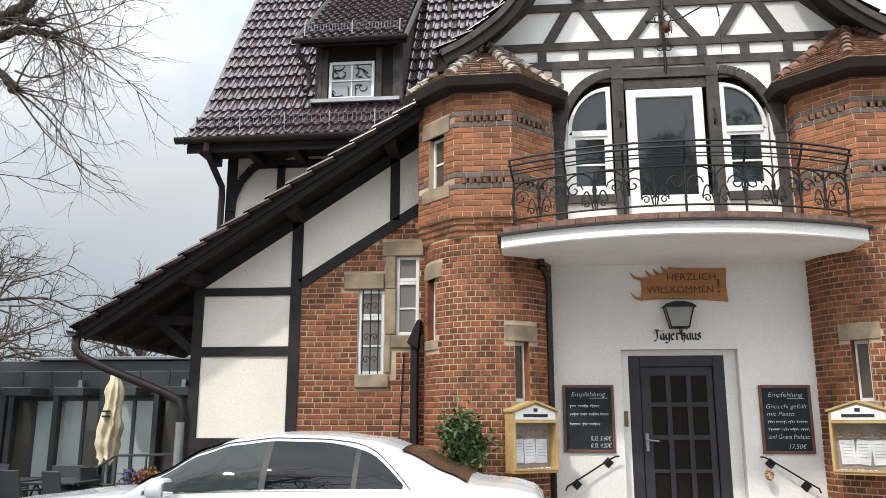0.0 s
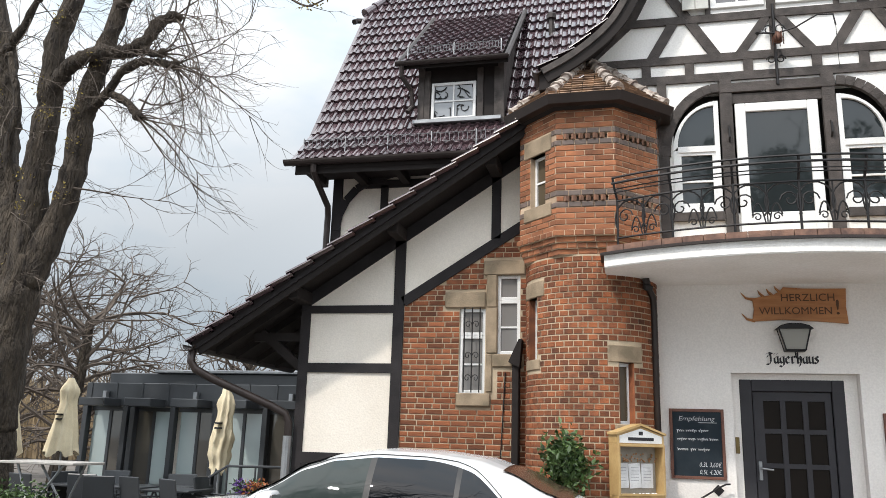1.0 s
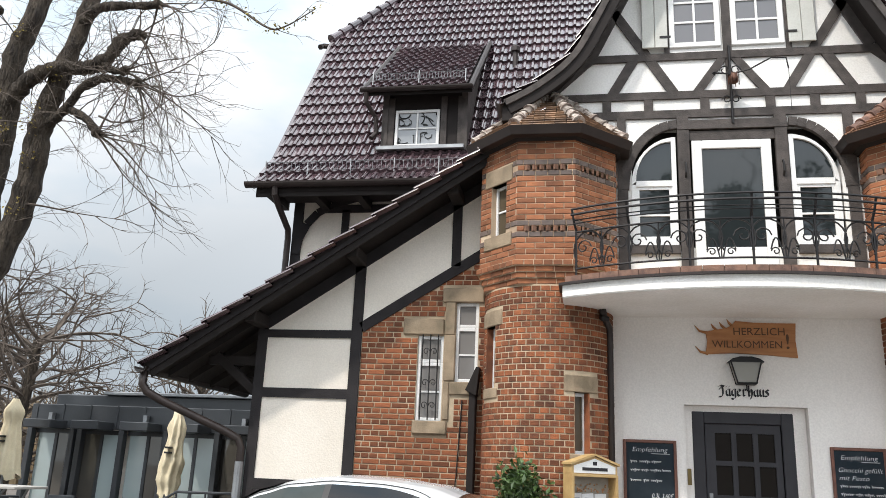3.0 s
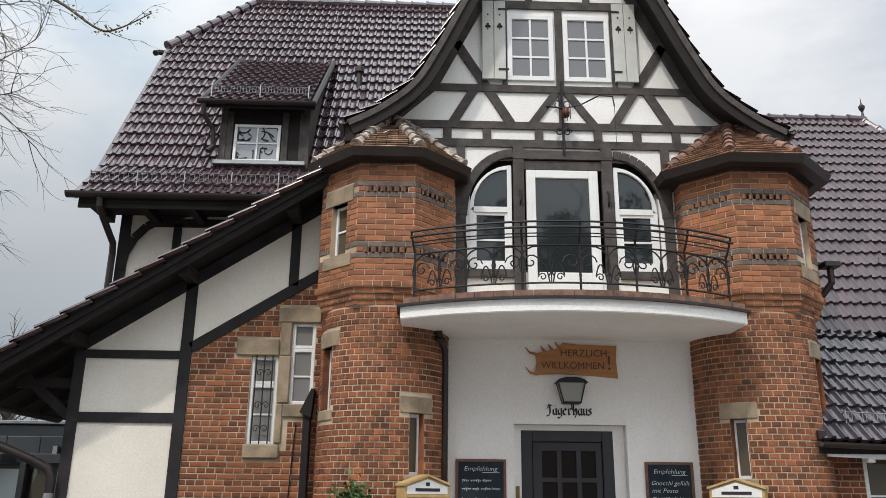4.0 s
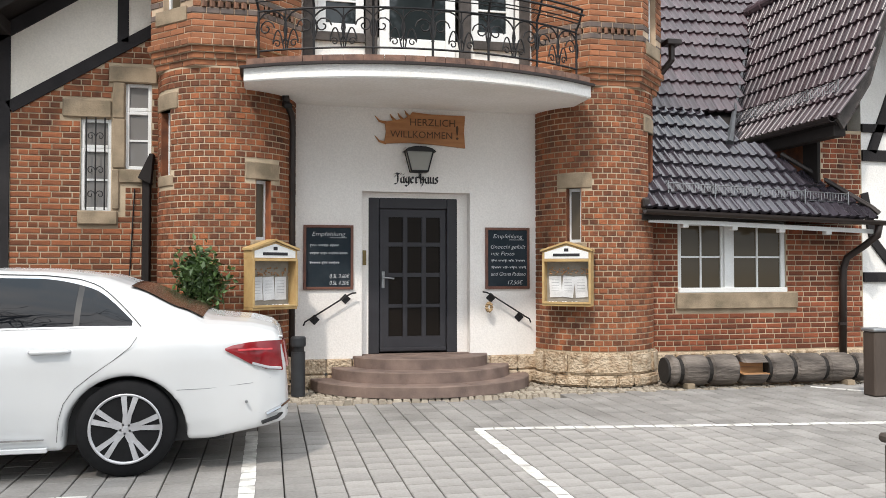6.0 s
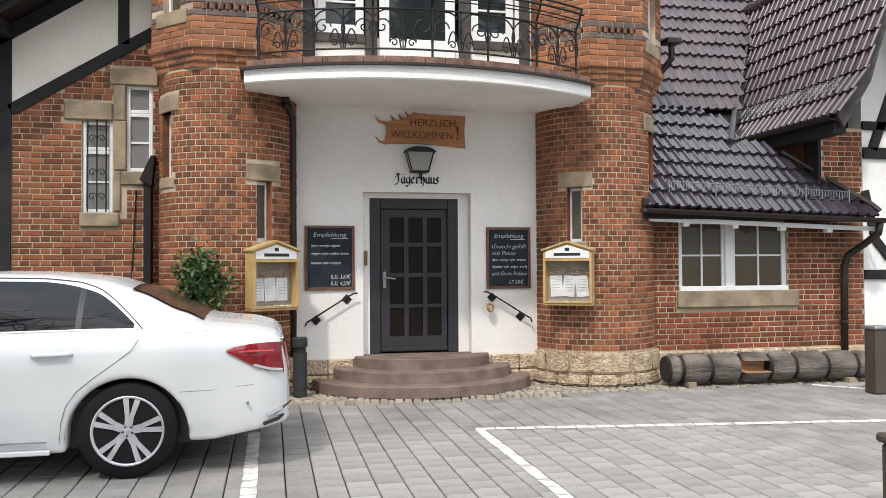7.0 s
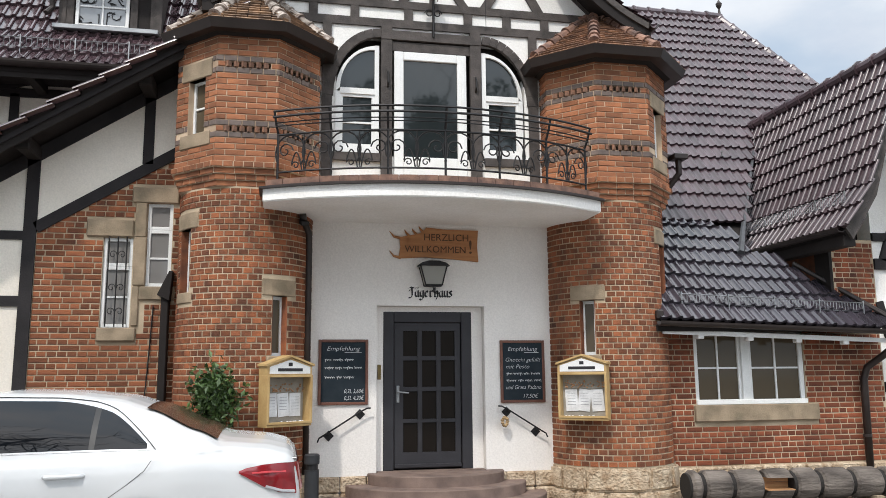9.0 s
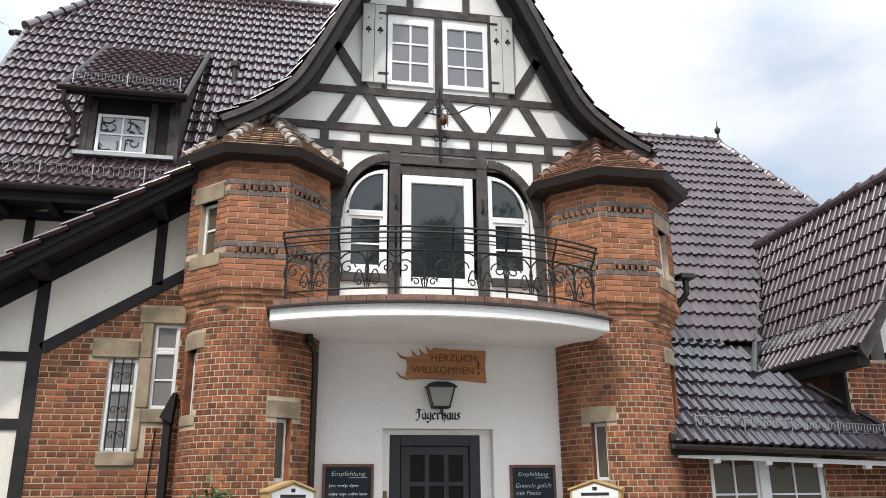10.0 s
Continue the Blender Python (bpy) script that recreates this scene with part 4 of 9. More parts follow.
# arched side windows
for s, num in ((-1, 4), (1, 5)):
    w = tagged(new("window_%d" % num), "white quarter-arched balcony window", "window", kind="structure")
    xi, xo, y = MID - 0.02 + s * 0.715, MID - 0.02 + s * 1.30, GY - 0.02
    def arch(rx, rz, base, off):
        return [(xi + s * (off + (rx) * math.cos(radians(a))), base + rz * math.sin(radians(a))) for a in range(0, 91, 9)]
    outer = arch(0.585, 0.68, 5.36, 0.0)
    innr = arch(0.585 - 0.12, 0.68 - 0.12, 5.42, 0.06)
    bm = bmesh.new()
    for k in range(len(outer) - 1):
        prism(bm, [outer[k], outer[k + 1], innr[k + 1], innr[k]], y, y + 0.06)
    box(bm, *sorted((xi, xi + s * 0.06)), y, y + 0.06, 4.52, 6.04)
    box(bm, *sorted((xo, xo - s * 0.06)), y, y + 0.06, 4.52, 5.37)
    box(bm, *sorted((xi + s * 0.06, xo - s * 0.06)), y, y + 0.06, 4.52, 4.6)
    box(bm, *sorted((xi + s * 0.06, xo - s * 0.06)), y - 0.008, y + 0.06, 5.34, 5.42)
    part("window_frame", bm, WHITE, w)
    bm = bmesh.new()
    box(bm, *sorted((xi + s * 0.06, xi + s * 0.1)), y + 0.01, y + 0.05, 4.6, 5.34)
    box(bm, *sorted((xo - s * 0.06, xo - s * 0.1)), y + 0.01, y + 0.05, 4.6, 5.34)
    box(bm, *sorted((xi + s * 0.1, xo - s * 0.1)), y + 0.01, y + 0.05, 5.3, 5.34)
    box(bm, *sorted((xi + s * 0.1, xo - s * 0.1)), y + 0.01, y + 0.05, 4.6, 4.65)
    box(bm, *sorted((xi + s * 0.1, xo - s * 0.1)), y + 0.01, y + 0.05, 4.93, 4.955)
    part("sash", bm, WHITE, w)
    part("pane", bx(*sorted((xi + s * 0.06, xo - s * 0.06)), y + 0.035, y + 0.04, 4.6, 5.34), GLASS, w)
    bm = bmesh.new()
    prism(bm, innr + [(xi + s * 0.06, 5.42)], y + 0.035, y + 0.04)
    part("arched_pane", bm, GLASS, w)

# balcony door
w = tagged(new("door_2"), "tall white balcony door with one large pane", "door", kind="structure")
y = GY - 0.03
bm = bmesh.new()
box(bm, 1.40, 1.53, y, y + 0.07, 3.86, 5.98, 0.008)
box(bm, 2.275, 2.405, y, y + 0.07, 3.86, 5.98, 0.008)
box(bm, 1.53, 2.275, y, y + 0.07, 5.86, 5.98, 0.008)
box(bm, 1.53, 2.275, y, y + 0.07, 4.24, 4.50, 0.008)
box(bm, 1.53, 2.275, y + 0.02, y + 0.07, 3.86, 4.24)
part("door_frame", bm, WHITE, w)
part("pane", bx(1.53, 2.275, y + 0.03, y + 0.036, 4.5, 5.86), GLASS, w)
bm = bmesh.new()
box(bm, 1.435, 1.475, y - 0.012, y + 0.001, 4.6, 5.9)
box(bm, 2.33, 2.37, y - 0.012, y + 0.001, 4.6, 5.9)
part("sash_moulding", bm, WHITE, w)
for xh in (1.31, 2.53):
    bm = bmesh.new()
    tube(bm, [(xh, GY - 0.05, 5.45), (xh, GY - 0.1, 5.5), (xh, GY - 0.1, 5.62), (xh, GY - 0.06, 5.66)], 0.014, 5)
    part("shutter_hook", bm, IRON, w)

# attic windows and shutters
CURTAIN_GLASS = glass_material("attic_glass", (0.16, 0.16, 0.17), 0.05)
for num, (x0, x1) in ((6, (1.165, 1.85)), (7, (1.99, 2.68))):
    window("window_%d" % num, x0, x1, 7.375, 8.465, GY - 0.035, None, 2, 3, 0.075, 0.03, glass=CURTAIN_GLASS, label="white six-pane attic window with net curtains")
SHUTTER = material("shutter_paint", (0.56, 0.56, 0.52), 0.6, color2=(0.49, 0.49, 0.45), scale=4, fine=50, bump=0.15, depth=0.004)
for s in (-1, 1):
    sh = empty("shutter", "pale grey wooden shutter with clover cut-outs, open", "shutter", group="attic shutters")
    x0, x1 = sorted((MID + s * 0.79, MID + s * 1.14))
    for k in range(2):
        a_ = x0 + (x1 - x0) * k / 2
        part("shutter_board", bx(a_ + 0.003, a_ + (x1 - x0) / 2 - 0.003, GY - 0.085, GY - 0.05, 7.36, 8.66, 0.005), SHUTTER, sh)
        xc, zc = a_ + (x1 - x0) / 4, 8.22
        # dark discs laid on the boards stand in for the cut-outs' shade
        bm = bmesh.new()
        for dx, dz in ((-0.022, 0.0), (0.022, 0.0), (0.0, 0.035)):
            lathe(bm, [(0.022, 0.0), (0.022, 0.004)], 10, (0, 0, 0))
            bmesh.ops.transform(bm, matrix=pose(xc + dx, GY - 0.086, zc + dz, 90), verts=bm.verts[-20:])
        box(bm, xc - 0.006, xc + 0.006, GY - 0.09, GY - 0.086, zc - 0.06, zc)
        part("clover_dark_patch", bm, DARK, sh)
        bm = bmesh.new()
        lathe(bm, [(0.014, 0.0), (0.014, 0.004)], 10, (0, 0, 0))
        bmesh.ops.transform(bm, matrix=pose(xc, GY - 0.086, 8.42, 90), verts=bm.verts)
        part("hole", bm, DARK, sh)
    part("hinge", bx(*sorted((MID + s * 0.75, MID + s * 0.9)), GY - 0.095, GY - 0.084, 7.5, 7.53), IRON, sh)
    part("hinge", bx(*sorted((MID + s * 0.75, MID + s * 0.9)), GY - 0.095, GY - 0.084, 8.5, 8.53), IRON, sh)

# gable roof with swept feet
roof_gable = tagged(new("roof_gable"), "dark gable roof with swept verges", "roof", kind="structure")
VY = 10.02
for s in (-1, 1):
    pts = [(MID + s * d, z) for d, z in HALF]
    fine = []
    for i in range(len(pts) - 1):
        p0, p1, p2, p3 = (Vector(pts[min(max(k_, 0), len(pts) - 1)]) for k_ in (i - 1, i, i + 1, i + 2))
        for k_ in range(8 if i < 4 else 1):
            t_ = k_ / 8
            fine.append(0.5 * ((2 * p1) + (p2 - p0) * t_ + (2 * p0 - 5 * p1 + 4 * p2 - p3) * t_ * t_ + (3 * p1 - p0 - 3 * p2 + p3) * t_ ** 3))
    fine.append(Vector(pts[-1]))
    side_ = []
    for i in range(len(fine)):
        d_ = (fine[min(i + 1, len(fine) - 1)] - fine[max(i - 1, 0)]).normalized()
        side_.append(Vector((-d_.y, d_.x)) if d_.x > 0 else Vector((d_.y, -d_.x)))
    side_ = [-v if v.y > 0 else v for v in side_]
    def sweep(name, lo_, hi_, y0, y1, mat):
        bm = bmesh.new()
        for i in range(len(fine) - 1):
            prism(bm, [tuple(fine[i] + side_[i] * lo_), tuple(fine[i + 1] + side_[i + 1] * lo_), tuple(fine[i + 1] + side_[i + 1] * hi_), tuple(fine[i] + side_[i] * hi_)], y0, y1)
        part(name, bm, mat, roof_gable)
    sweep("bargeboard", 0.0, 0.21, VY, VY + 0.05, TIMBER_EAVE)
    sweep("verge_board", 0.0, 0.085, VY - 0.03, VY, TIMBER_GREY)
    sweep("sheathing", 0.0, 0.06, VY + 0.05, 15.2, TIMBER_EAVE)
    for (xa, za), (xb, zb) in zip(pts, pts[1:]):
        ln = math.hypot(xb - xa, zb - za)
        acr = (0, 1, 0) if s > 0 else (0, -1, 0)
        org = (xa, VY - 0.03 if s > 0 else 14.0, za + 0.01)
        tile_roof("tiles", roof_gable, org, acr, (xb - xa, 0, zb - za), lambda u, v: True, 3.9, ln - 0.02, w=0.2, row=max(0.2, ln / max(1, round(ln / 0.32))), mat=TILE)
    xa, za = pts[0]
    half_gutter("gutter", (xa + s * 0.05, VY - 0.05, za + 0.0), (xa + s * 0.05, 12.5, za + 0.0), 0.075, roof_gable)
    part("foot_block", bx(*sorted((xa + s * 0.02, xa - s * 0.16)), VY + 0.02, VY + 0.5, za - 0.28, za - 0.05), TIMBER_EAVE, roof_gable)
    bm = bmesh.new()
    tube(bm, [(MID + s * 2.62, VY + 0.3, 6.75), (MID + s * 2.62, VY + 0.3, 6.95)], 0.012, 5)
    part("roof_hook", bm, IRON, roof_gable)
ridge_tiles("ridge_tiles", roof_gable, (MID, VY, 11.5), (MID, 14.5, 11.5), 0.1, 0.33, TILE)

# hanging iron bracket with a copper lantern on the gable
sign = empty("iron_bracket", "wrought-iron scroll bracket with copper lantern on the gable", "bracket")
bm = bmesh.new()
tube(bm, [(1.94, GY - 0.06, 6.2), (1.94, GY - 0.06, 7.35)], 0.018, 6)
for zc, r_ in ((6.98, 0.07), (6.55, 0.06)):
    for s in (-1, 1):
        tube(bm, [(1.94 + s * (r_ + r_ * math.cos(a) * (1 - k * 0.05)), GY - 0.06, zc + r_ * math.sin(a) * (1 - k * 0.05)) for k, a in enumerate([0.7 * k for k in range(11)])], 0.009, 5)
part("stem", bm, IRON, sign)
bm = bmesh.new()
tube(bm, [(1.70, GY - 0.3, 6.82), (1.94, GY - 0.22, 6.84), (2.15, GY - 0.3, 6.86), (2.4, GY - 0.38, 6.97), (2.58, GY - 0.4, 6.95), (2.6, GY - 0.4, 6.8)], 0.012, 6)
tube(bm, [(2.6, GY - 0.4, 6.8), (2.6, GY - 0.4, 6.2)], 0.004, 4)
tube(bm, [(1.94, GY - 0.06, 6.8), (1.94, GY - 0.24, 6.84)], 0.014, 6)
lathe(bm, [(0.005, -0.03), (0.03, 0.0), (0.005, 0.03)], 8, (1.69, GY - 0.3, 6.82))
part("arm", bm, IRON, sign)
bm = bmesh.new()
lathe(bm, [(0.03, 0.0), (0.055, 0.02), (0.06, 0.09), (0.045, 0.13), (0.02, 0.16)], 10, (1.95, GY - 0.22, 6.7))
for q in range(6):
    a_ = q * math.pi / 3
    tube(bm, [(1.95 + 0.066 * math.cos(a_), GY - 0.22 + 0.066 * math.sin(a_), 6.68), (1.95 + 0.068 * math.cos(a_), GY - 0.22 + 0.068 * math.sin(a_), 6.84)], 0.007, 4)
part("lantern", bm, material("copper", (0.17, 0.075, 0.045), 0.5, 0.6, color2=(0.05, 0.03, 0.025), scale=20), sign, "round copper lantern", smooth=True)

# ---- balcony ----
balcony = tagged(new("balcony"), "curved white balcony slab with brick edge", "balcony", kind="structure")
BC = (1.79, 12.86)


def bal(ang, r):
    return BC[0] + r * math.sin(radians(ang)), BC[1] - r * math.cos(radians(ang))


def arc_slab(name, r, z0, z1, half, mat, parent, back=10.56, bevel=0.0):
    ring = [bal(-half + 2 * half * k / 40, r) for k in range(41)]
    pts = ring + [(ring[-1][0], back), (ring[0][0], back)]
    bm = bmesh.new()
    lo = [bm.verts.new((x, y, z0)) for x, y in pts]
    hi = [bm.verts.new((x, y, z1)) for x, y in pts]
    bm.faces.new(lo)
    bm.faces.new(hi[::-1])
    for i in range(len(pts)):
        bm.faces.new((lo[i], lo[(i + 1) % len(pts)], hi[(i + 1) % len(pts)], hi[i]))
    bmesh.ops.recalc_face_normals(bm, faces=bm.faces)
    if bevel:
        ed = [e_ for e_ in bm.edges if all(abs(v.co.z - z0) < 1e-5 for v in e_.verts)]
        bmesh.ops.bevel(bm, geom=ed, offset=bevel, segments=2, affect="EDGES")
    return part(name, bm, mat, parent)


arc_slab("slab", 4.0, 3.585, 3.73, 31.0, PLASTER_UP, balcony, bevel=0.012)
arc_slab("drip_edge", 4.05, 3.73, 3.757, 31.3, GUTTER, balcony)
arc_slab("bed", 3.97, 3.757, 3.81, 30.8, MORTAR, balcony)
for k in range(19):
    a0 = -30.4 + k * 60.8 / 19
    bm = bmesh.new()
    q = [bal(a0 + 0.05, 3.72), bal(a0 + 3.15, 3.72), bal(a0 + 3.15, 4.02), bal(a0 + 1.6, 4.022), bal(a0 + 0.05, 4.02)]
    lo = [bm.verts.new((x, y, 3.76)) for x, y in q]
    hi = [bm.verts.new((x, y, 3.83)) for x, y in q]
    bm.faces.new(lo)
    bm.faces.new(hi[::-1])
    for i in range(5):
        bm.faces.new((lo[i], lo[(i + 1) % 5], hi[(i + 1) % 5], hi[i]))
    bmesh.ops.recalc_face_normals(bm, faces=bm.faces)
    part("brick", bm, HIP_RED, balcony)

rail = empty("balcony_railing", "black wrought-iron balcony railing with scrolls", "railing")
RR, HB = 3.86, 29.5


def on_rail(u, z, r=RR):
    a = u / RR
    return BC[0] + r * math.sin(a), BC[1] - r * math.cos(a), z


ULEN = radians(HB) * RR
for z, r, th in ((4.66, RR + 0.10, 0.014), (4.585, RR + 0.12, 0.016), (4.53, RR + 0.06, 0.008), (4.49, RR + 0.06, 0.008), (4.40, RR, 0.013), (3.95, RR, 0.013), (3.845, RR + 0.03, 0.007)):
    bm = bmesh.new()
    tube(bm, [on_rail(-ULEN + 2 * ULEN * k / 36, z, r) for k in range(37)], th, 6)
    part("rail", bm, IRON, rail)
NP = 7
for k in range(NP):
    u = -ULEN + 2 * ULEN * k / (NP - 1)
    bm = bmesh.new()
    tube(bm, [on_rail(u, 3.815), on_rail(u, 4.42), on_rail(u, 4.52, RR + 0.05), on_rail(u, 4.67, RR + 0.1)], 0.014, 6)
    part("post", bm, IRON, rail)
for k in range(NP - 1):
    u0 = -ULEN + 2 * ULEN * (k + 0.5) / (NP - 1)
    half = ULEN / (NP - 1)
    for s in (-1, 1):
        bm = bmesh.new()
        tube(bm, [on_rail(u0 + s * (half * 0.52 + 0.19 * math.cos(a)), 4.175 + 0.215 * math.sin(a)) for a in [0.35 * j for j in range(-2, 12)]], 0.010, 5)
        part("scroll", bm, IRON, rail)
        bm = bmesh.new()
        tube(bm, [on_rail(u0 + s * (half * 0.52 + 0.06 - (0.10 - 0.0065 * j) * math.cos(0.6 * j)), 4.2 + (0.10 - 0.0065 * j) * math.sin(0.6 * j)) for j in range(14)], 0.009, 5)
        part("scroll", bm, IRON, rail)
        bm = bmesh.new()
        tube(bm, [on_rail(u0 + s * (0.02 + 0.13 * t_), 3.96 + 0.17 * (1 - (2 * t_ - 1) ** 2) + 0.08 * t_) for t_ in [j / 8 for j in range(9)]], 0.009, 5)
        tube(bm, [on_rail(u0 + s * (0.1 + 0.05 * math.cos(0.7 * j) * (1 - j / 14)), 4.02 + 0.05 * math.sin(0.7 * j) * (1 - j / 14)) for j in range(11)], 0.008, 5)
        part("curl", bm, IRON, rail)
    bm = bmesh.new()
    tube(bm, [on_rail(u0, 3.95), on_rail(u0, 4.4)], 0.008, 5)
    part("bar", bm, IRON, rail)
flood = empty("floodlight", "small black floodlight under the balcony corner", "floodlight")
bm = bmesh.new()
box(bm, -0.05, 0.05, -0.05, 0.05, -0.03, 0.03, 0.008)
bmesh.ops.transform(bm, matrix=pose(0.22, 10.05, 3.47, 25, 0, 20), verts=bm.verts)
part("housing", bm, IRON, flood)
bm = bmesh.new()
tube(bm, [(0.2, 10.08, 3.49), (0.12, 10.2, 3.57)], 0.01, 5)
part("arm", bm, IRON, flood)
dp = empty("downpipe", "dark brown downpipe beside the entrance wall", "downpipe")
bm = bmesh.new()
tube(bm, [(0.2, 10.05, 3.58), (0.22, 10.13, 3.5), (0.285, 10.27, 3.38), (0.29, 10.28, 3.2), (0.29, 10.28, 0.0)], 0.042, 10)
part("pipe", bm, GUTTER, dp, smooth=True)

# ---- turrets ----
AP = 0.88
SOCLE = 0.44
DARK_ROWS, TOOTH_ROWS, TOOTH_W = (4, 6, 15, 17), (5, 16), 0.265


def ring8(bm, ra, z0, z1, cx, ra1=None):
    c8 = math.cos(math.pi / 8)
    lo = [bm.verts.new((cx + ra / c8 * math.sin(radians(22.5 + 45 * k)), TUR_Y - ra / c8 * math.cos(radians(22.5 + 45 * k)), z0)) for k in range(8)]
    ra1 = ra if ra1 is None else ra1
    hi = [bm.verts.new((cx + ra1 / c8 * math.sin(radians(22.5 + 45 * k)), TUR_Y - ra1 / c8 * math.cos(radians(22.5 + 45 * k)), z1)) for k in range(8)]
    bm.faces.new(lo[::-1])
    bm.faces.new(hi)
    for k in range(8):
        bm.faces.new((lo[k], lo[(k + 1) % 8], hi[(k + 1) % 8], hi[k]))


def curved_block(parent, cx, r, a0, a1, z0, z1, mat, depth=0.16, name="stone"):
    """A stone that follows the round wall from angle a0 to a1."""
    bm = bmesh.new()
    n = max(2, int(abs(a1 - a0) / 8))
    ang = [radians(a0 + (a1 - a0) * k / n) for k in range(n + 1)]
    fr = [(cx + r * math.sin(t), TUR_Y - r * math.cos(t)) for t in ang]
    bk = [(cx + (r - depth) * math.sin(t), TUR_Y - (r - depth) * math.cos(t)) for t in ang[::-1]]
    pts = fr + bk
    lo = [bm.verts.new((x, y, z0)) for x, y in pts]
    hi = [bm.verts.new((x, y, z1)) for x, y in pts]
    bm.faces.new(lo[::-1])
    bm.faces.new(hi)
    for i in range(len(pts)):
        bm.faces.new((lo[i], lo[(i + 1) % len(pts)], hi[(i + 1) % len(pts)], hi[i]))
    bmesh.ops.recalc_face_normals(bm, faces=bm.faces)
    bmesh.ops.bevel(bm, geom=[e_ for e_ in bm.edges if len(e_.link_faces) == 2 and e_.calc_face_angle() > 0.9], offset=0.01 if mat is not STONE_LIGHT else 0.028, segments=1 if mat is not STONE_LIGHT else 2, affect="EDGES")
    if mat is STONE_LIGHT:
        for v in bm.verts:
            v.co += Vector((noise.noise(v.co * 9), noise.noise(v.co * 9 + Vector((5, 1, 2))), 0)) * 0.016
    return part(name, bm, mat, parent)


def slit_window(parent, cx, r, ang, z0, z1, w, num):
    """A narrow recessed window in a round wall."""
    t = radians(ang)
    m = Matrix.Translation((cx, TUR_Y, 0)) @ pose(0, 0, 0, rz=ang)
    wn_ = tagged(new("window_%d" % num), "narrow white slit window in the brick turret", "window", kind="structure")
    bm = bmesh.new()
    y0 = -(r - 0.1)
    box(bm, -w / 2, -w / 2 + 0.035, y0, y0 + 0.05, z0, z1)
    box(bm, w / 2 - 0.035, w / 2, y0, y0 + 0.05, z0, z1)
    box(bm, -w / 2 + 0.035, w / 2 - 0.035, y0, y0 + 0.05, z0, z0 + 0.04)
    box(bm, -w / 2 + 0.035, w / 2 - 0.035, y0, y0 + 0.05, z1 - 0.04, z1)
    bmesh.ops.transform(bm, matrix=m, verts=bm.verts)
    part("window_frame", bm, WHITE, wn_)
    bm = bx(-w / 2 + 0.03, w / 2 - 0.03, y0 + 0.02, y0 + 0.03, z0 + 0.03, z1 - 0.03)
    bmesh.ops.transform(bm, matrix=m, verts=bm.verts)
    part("pane", bm, GLASS_WARM, wn_)


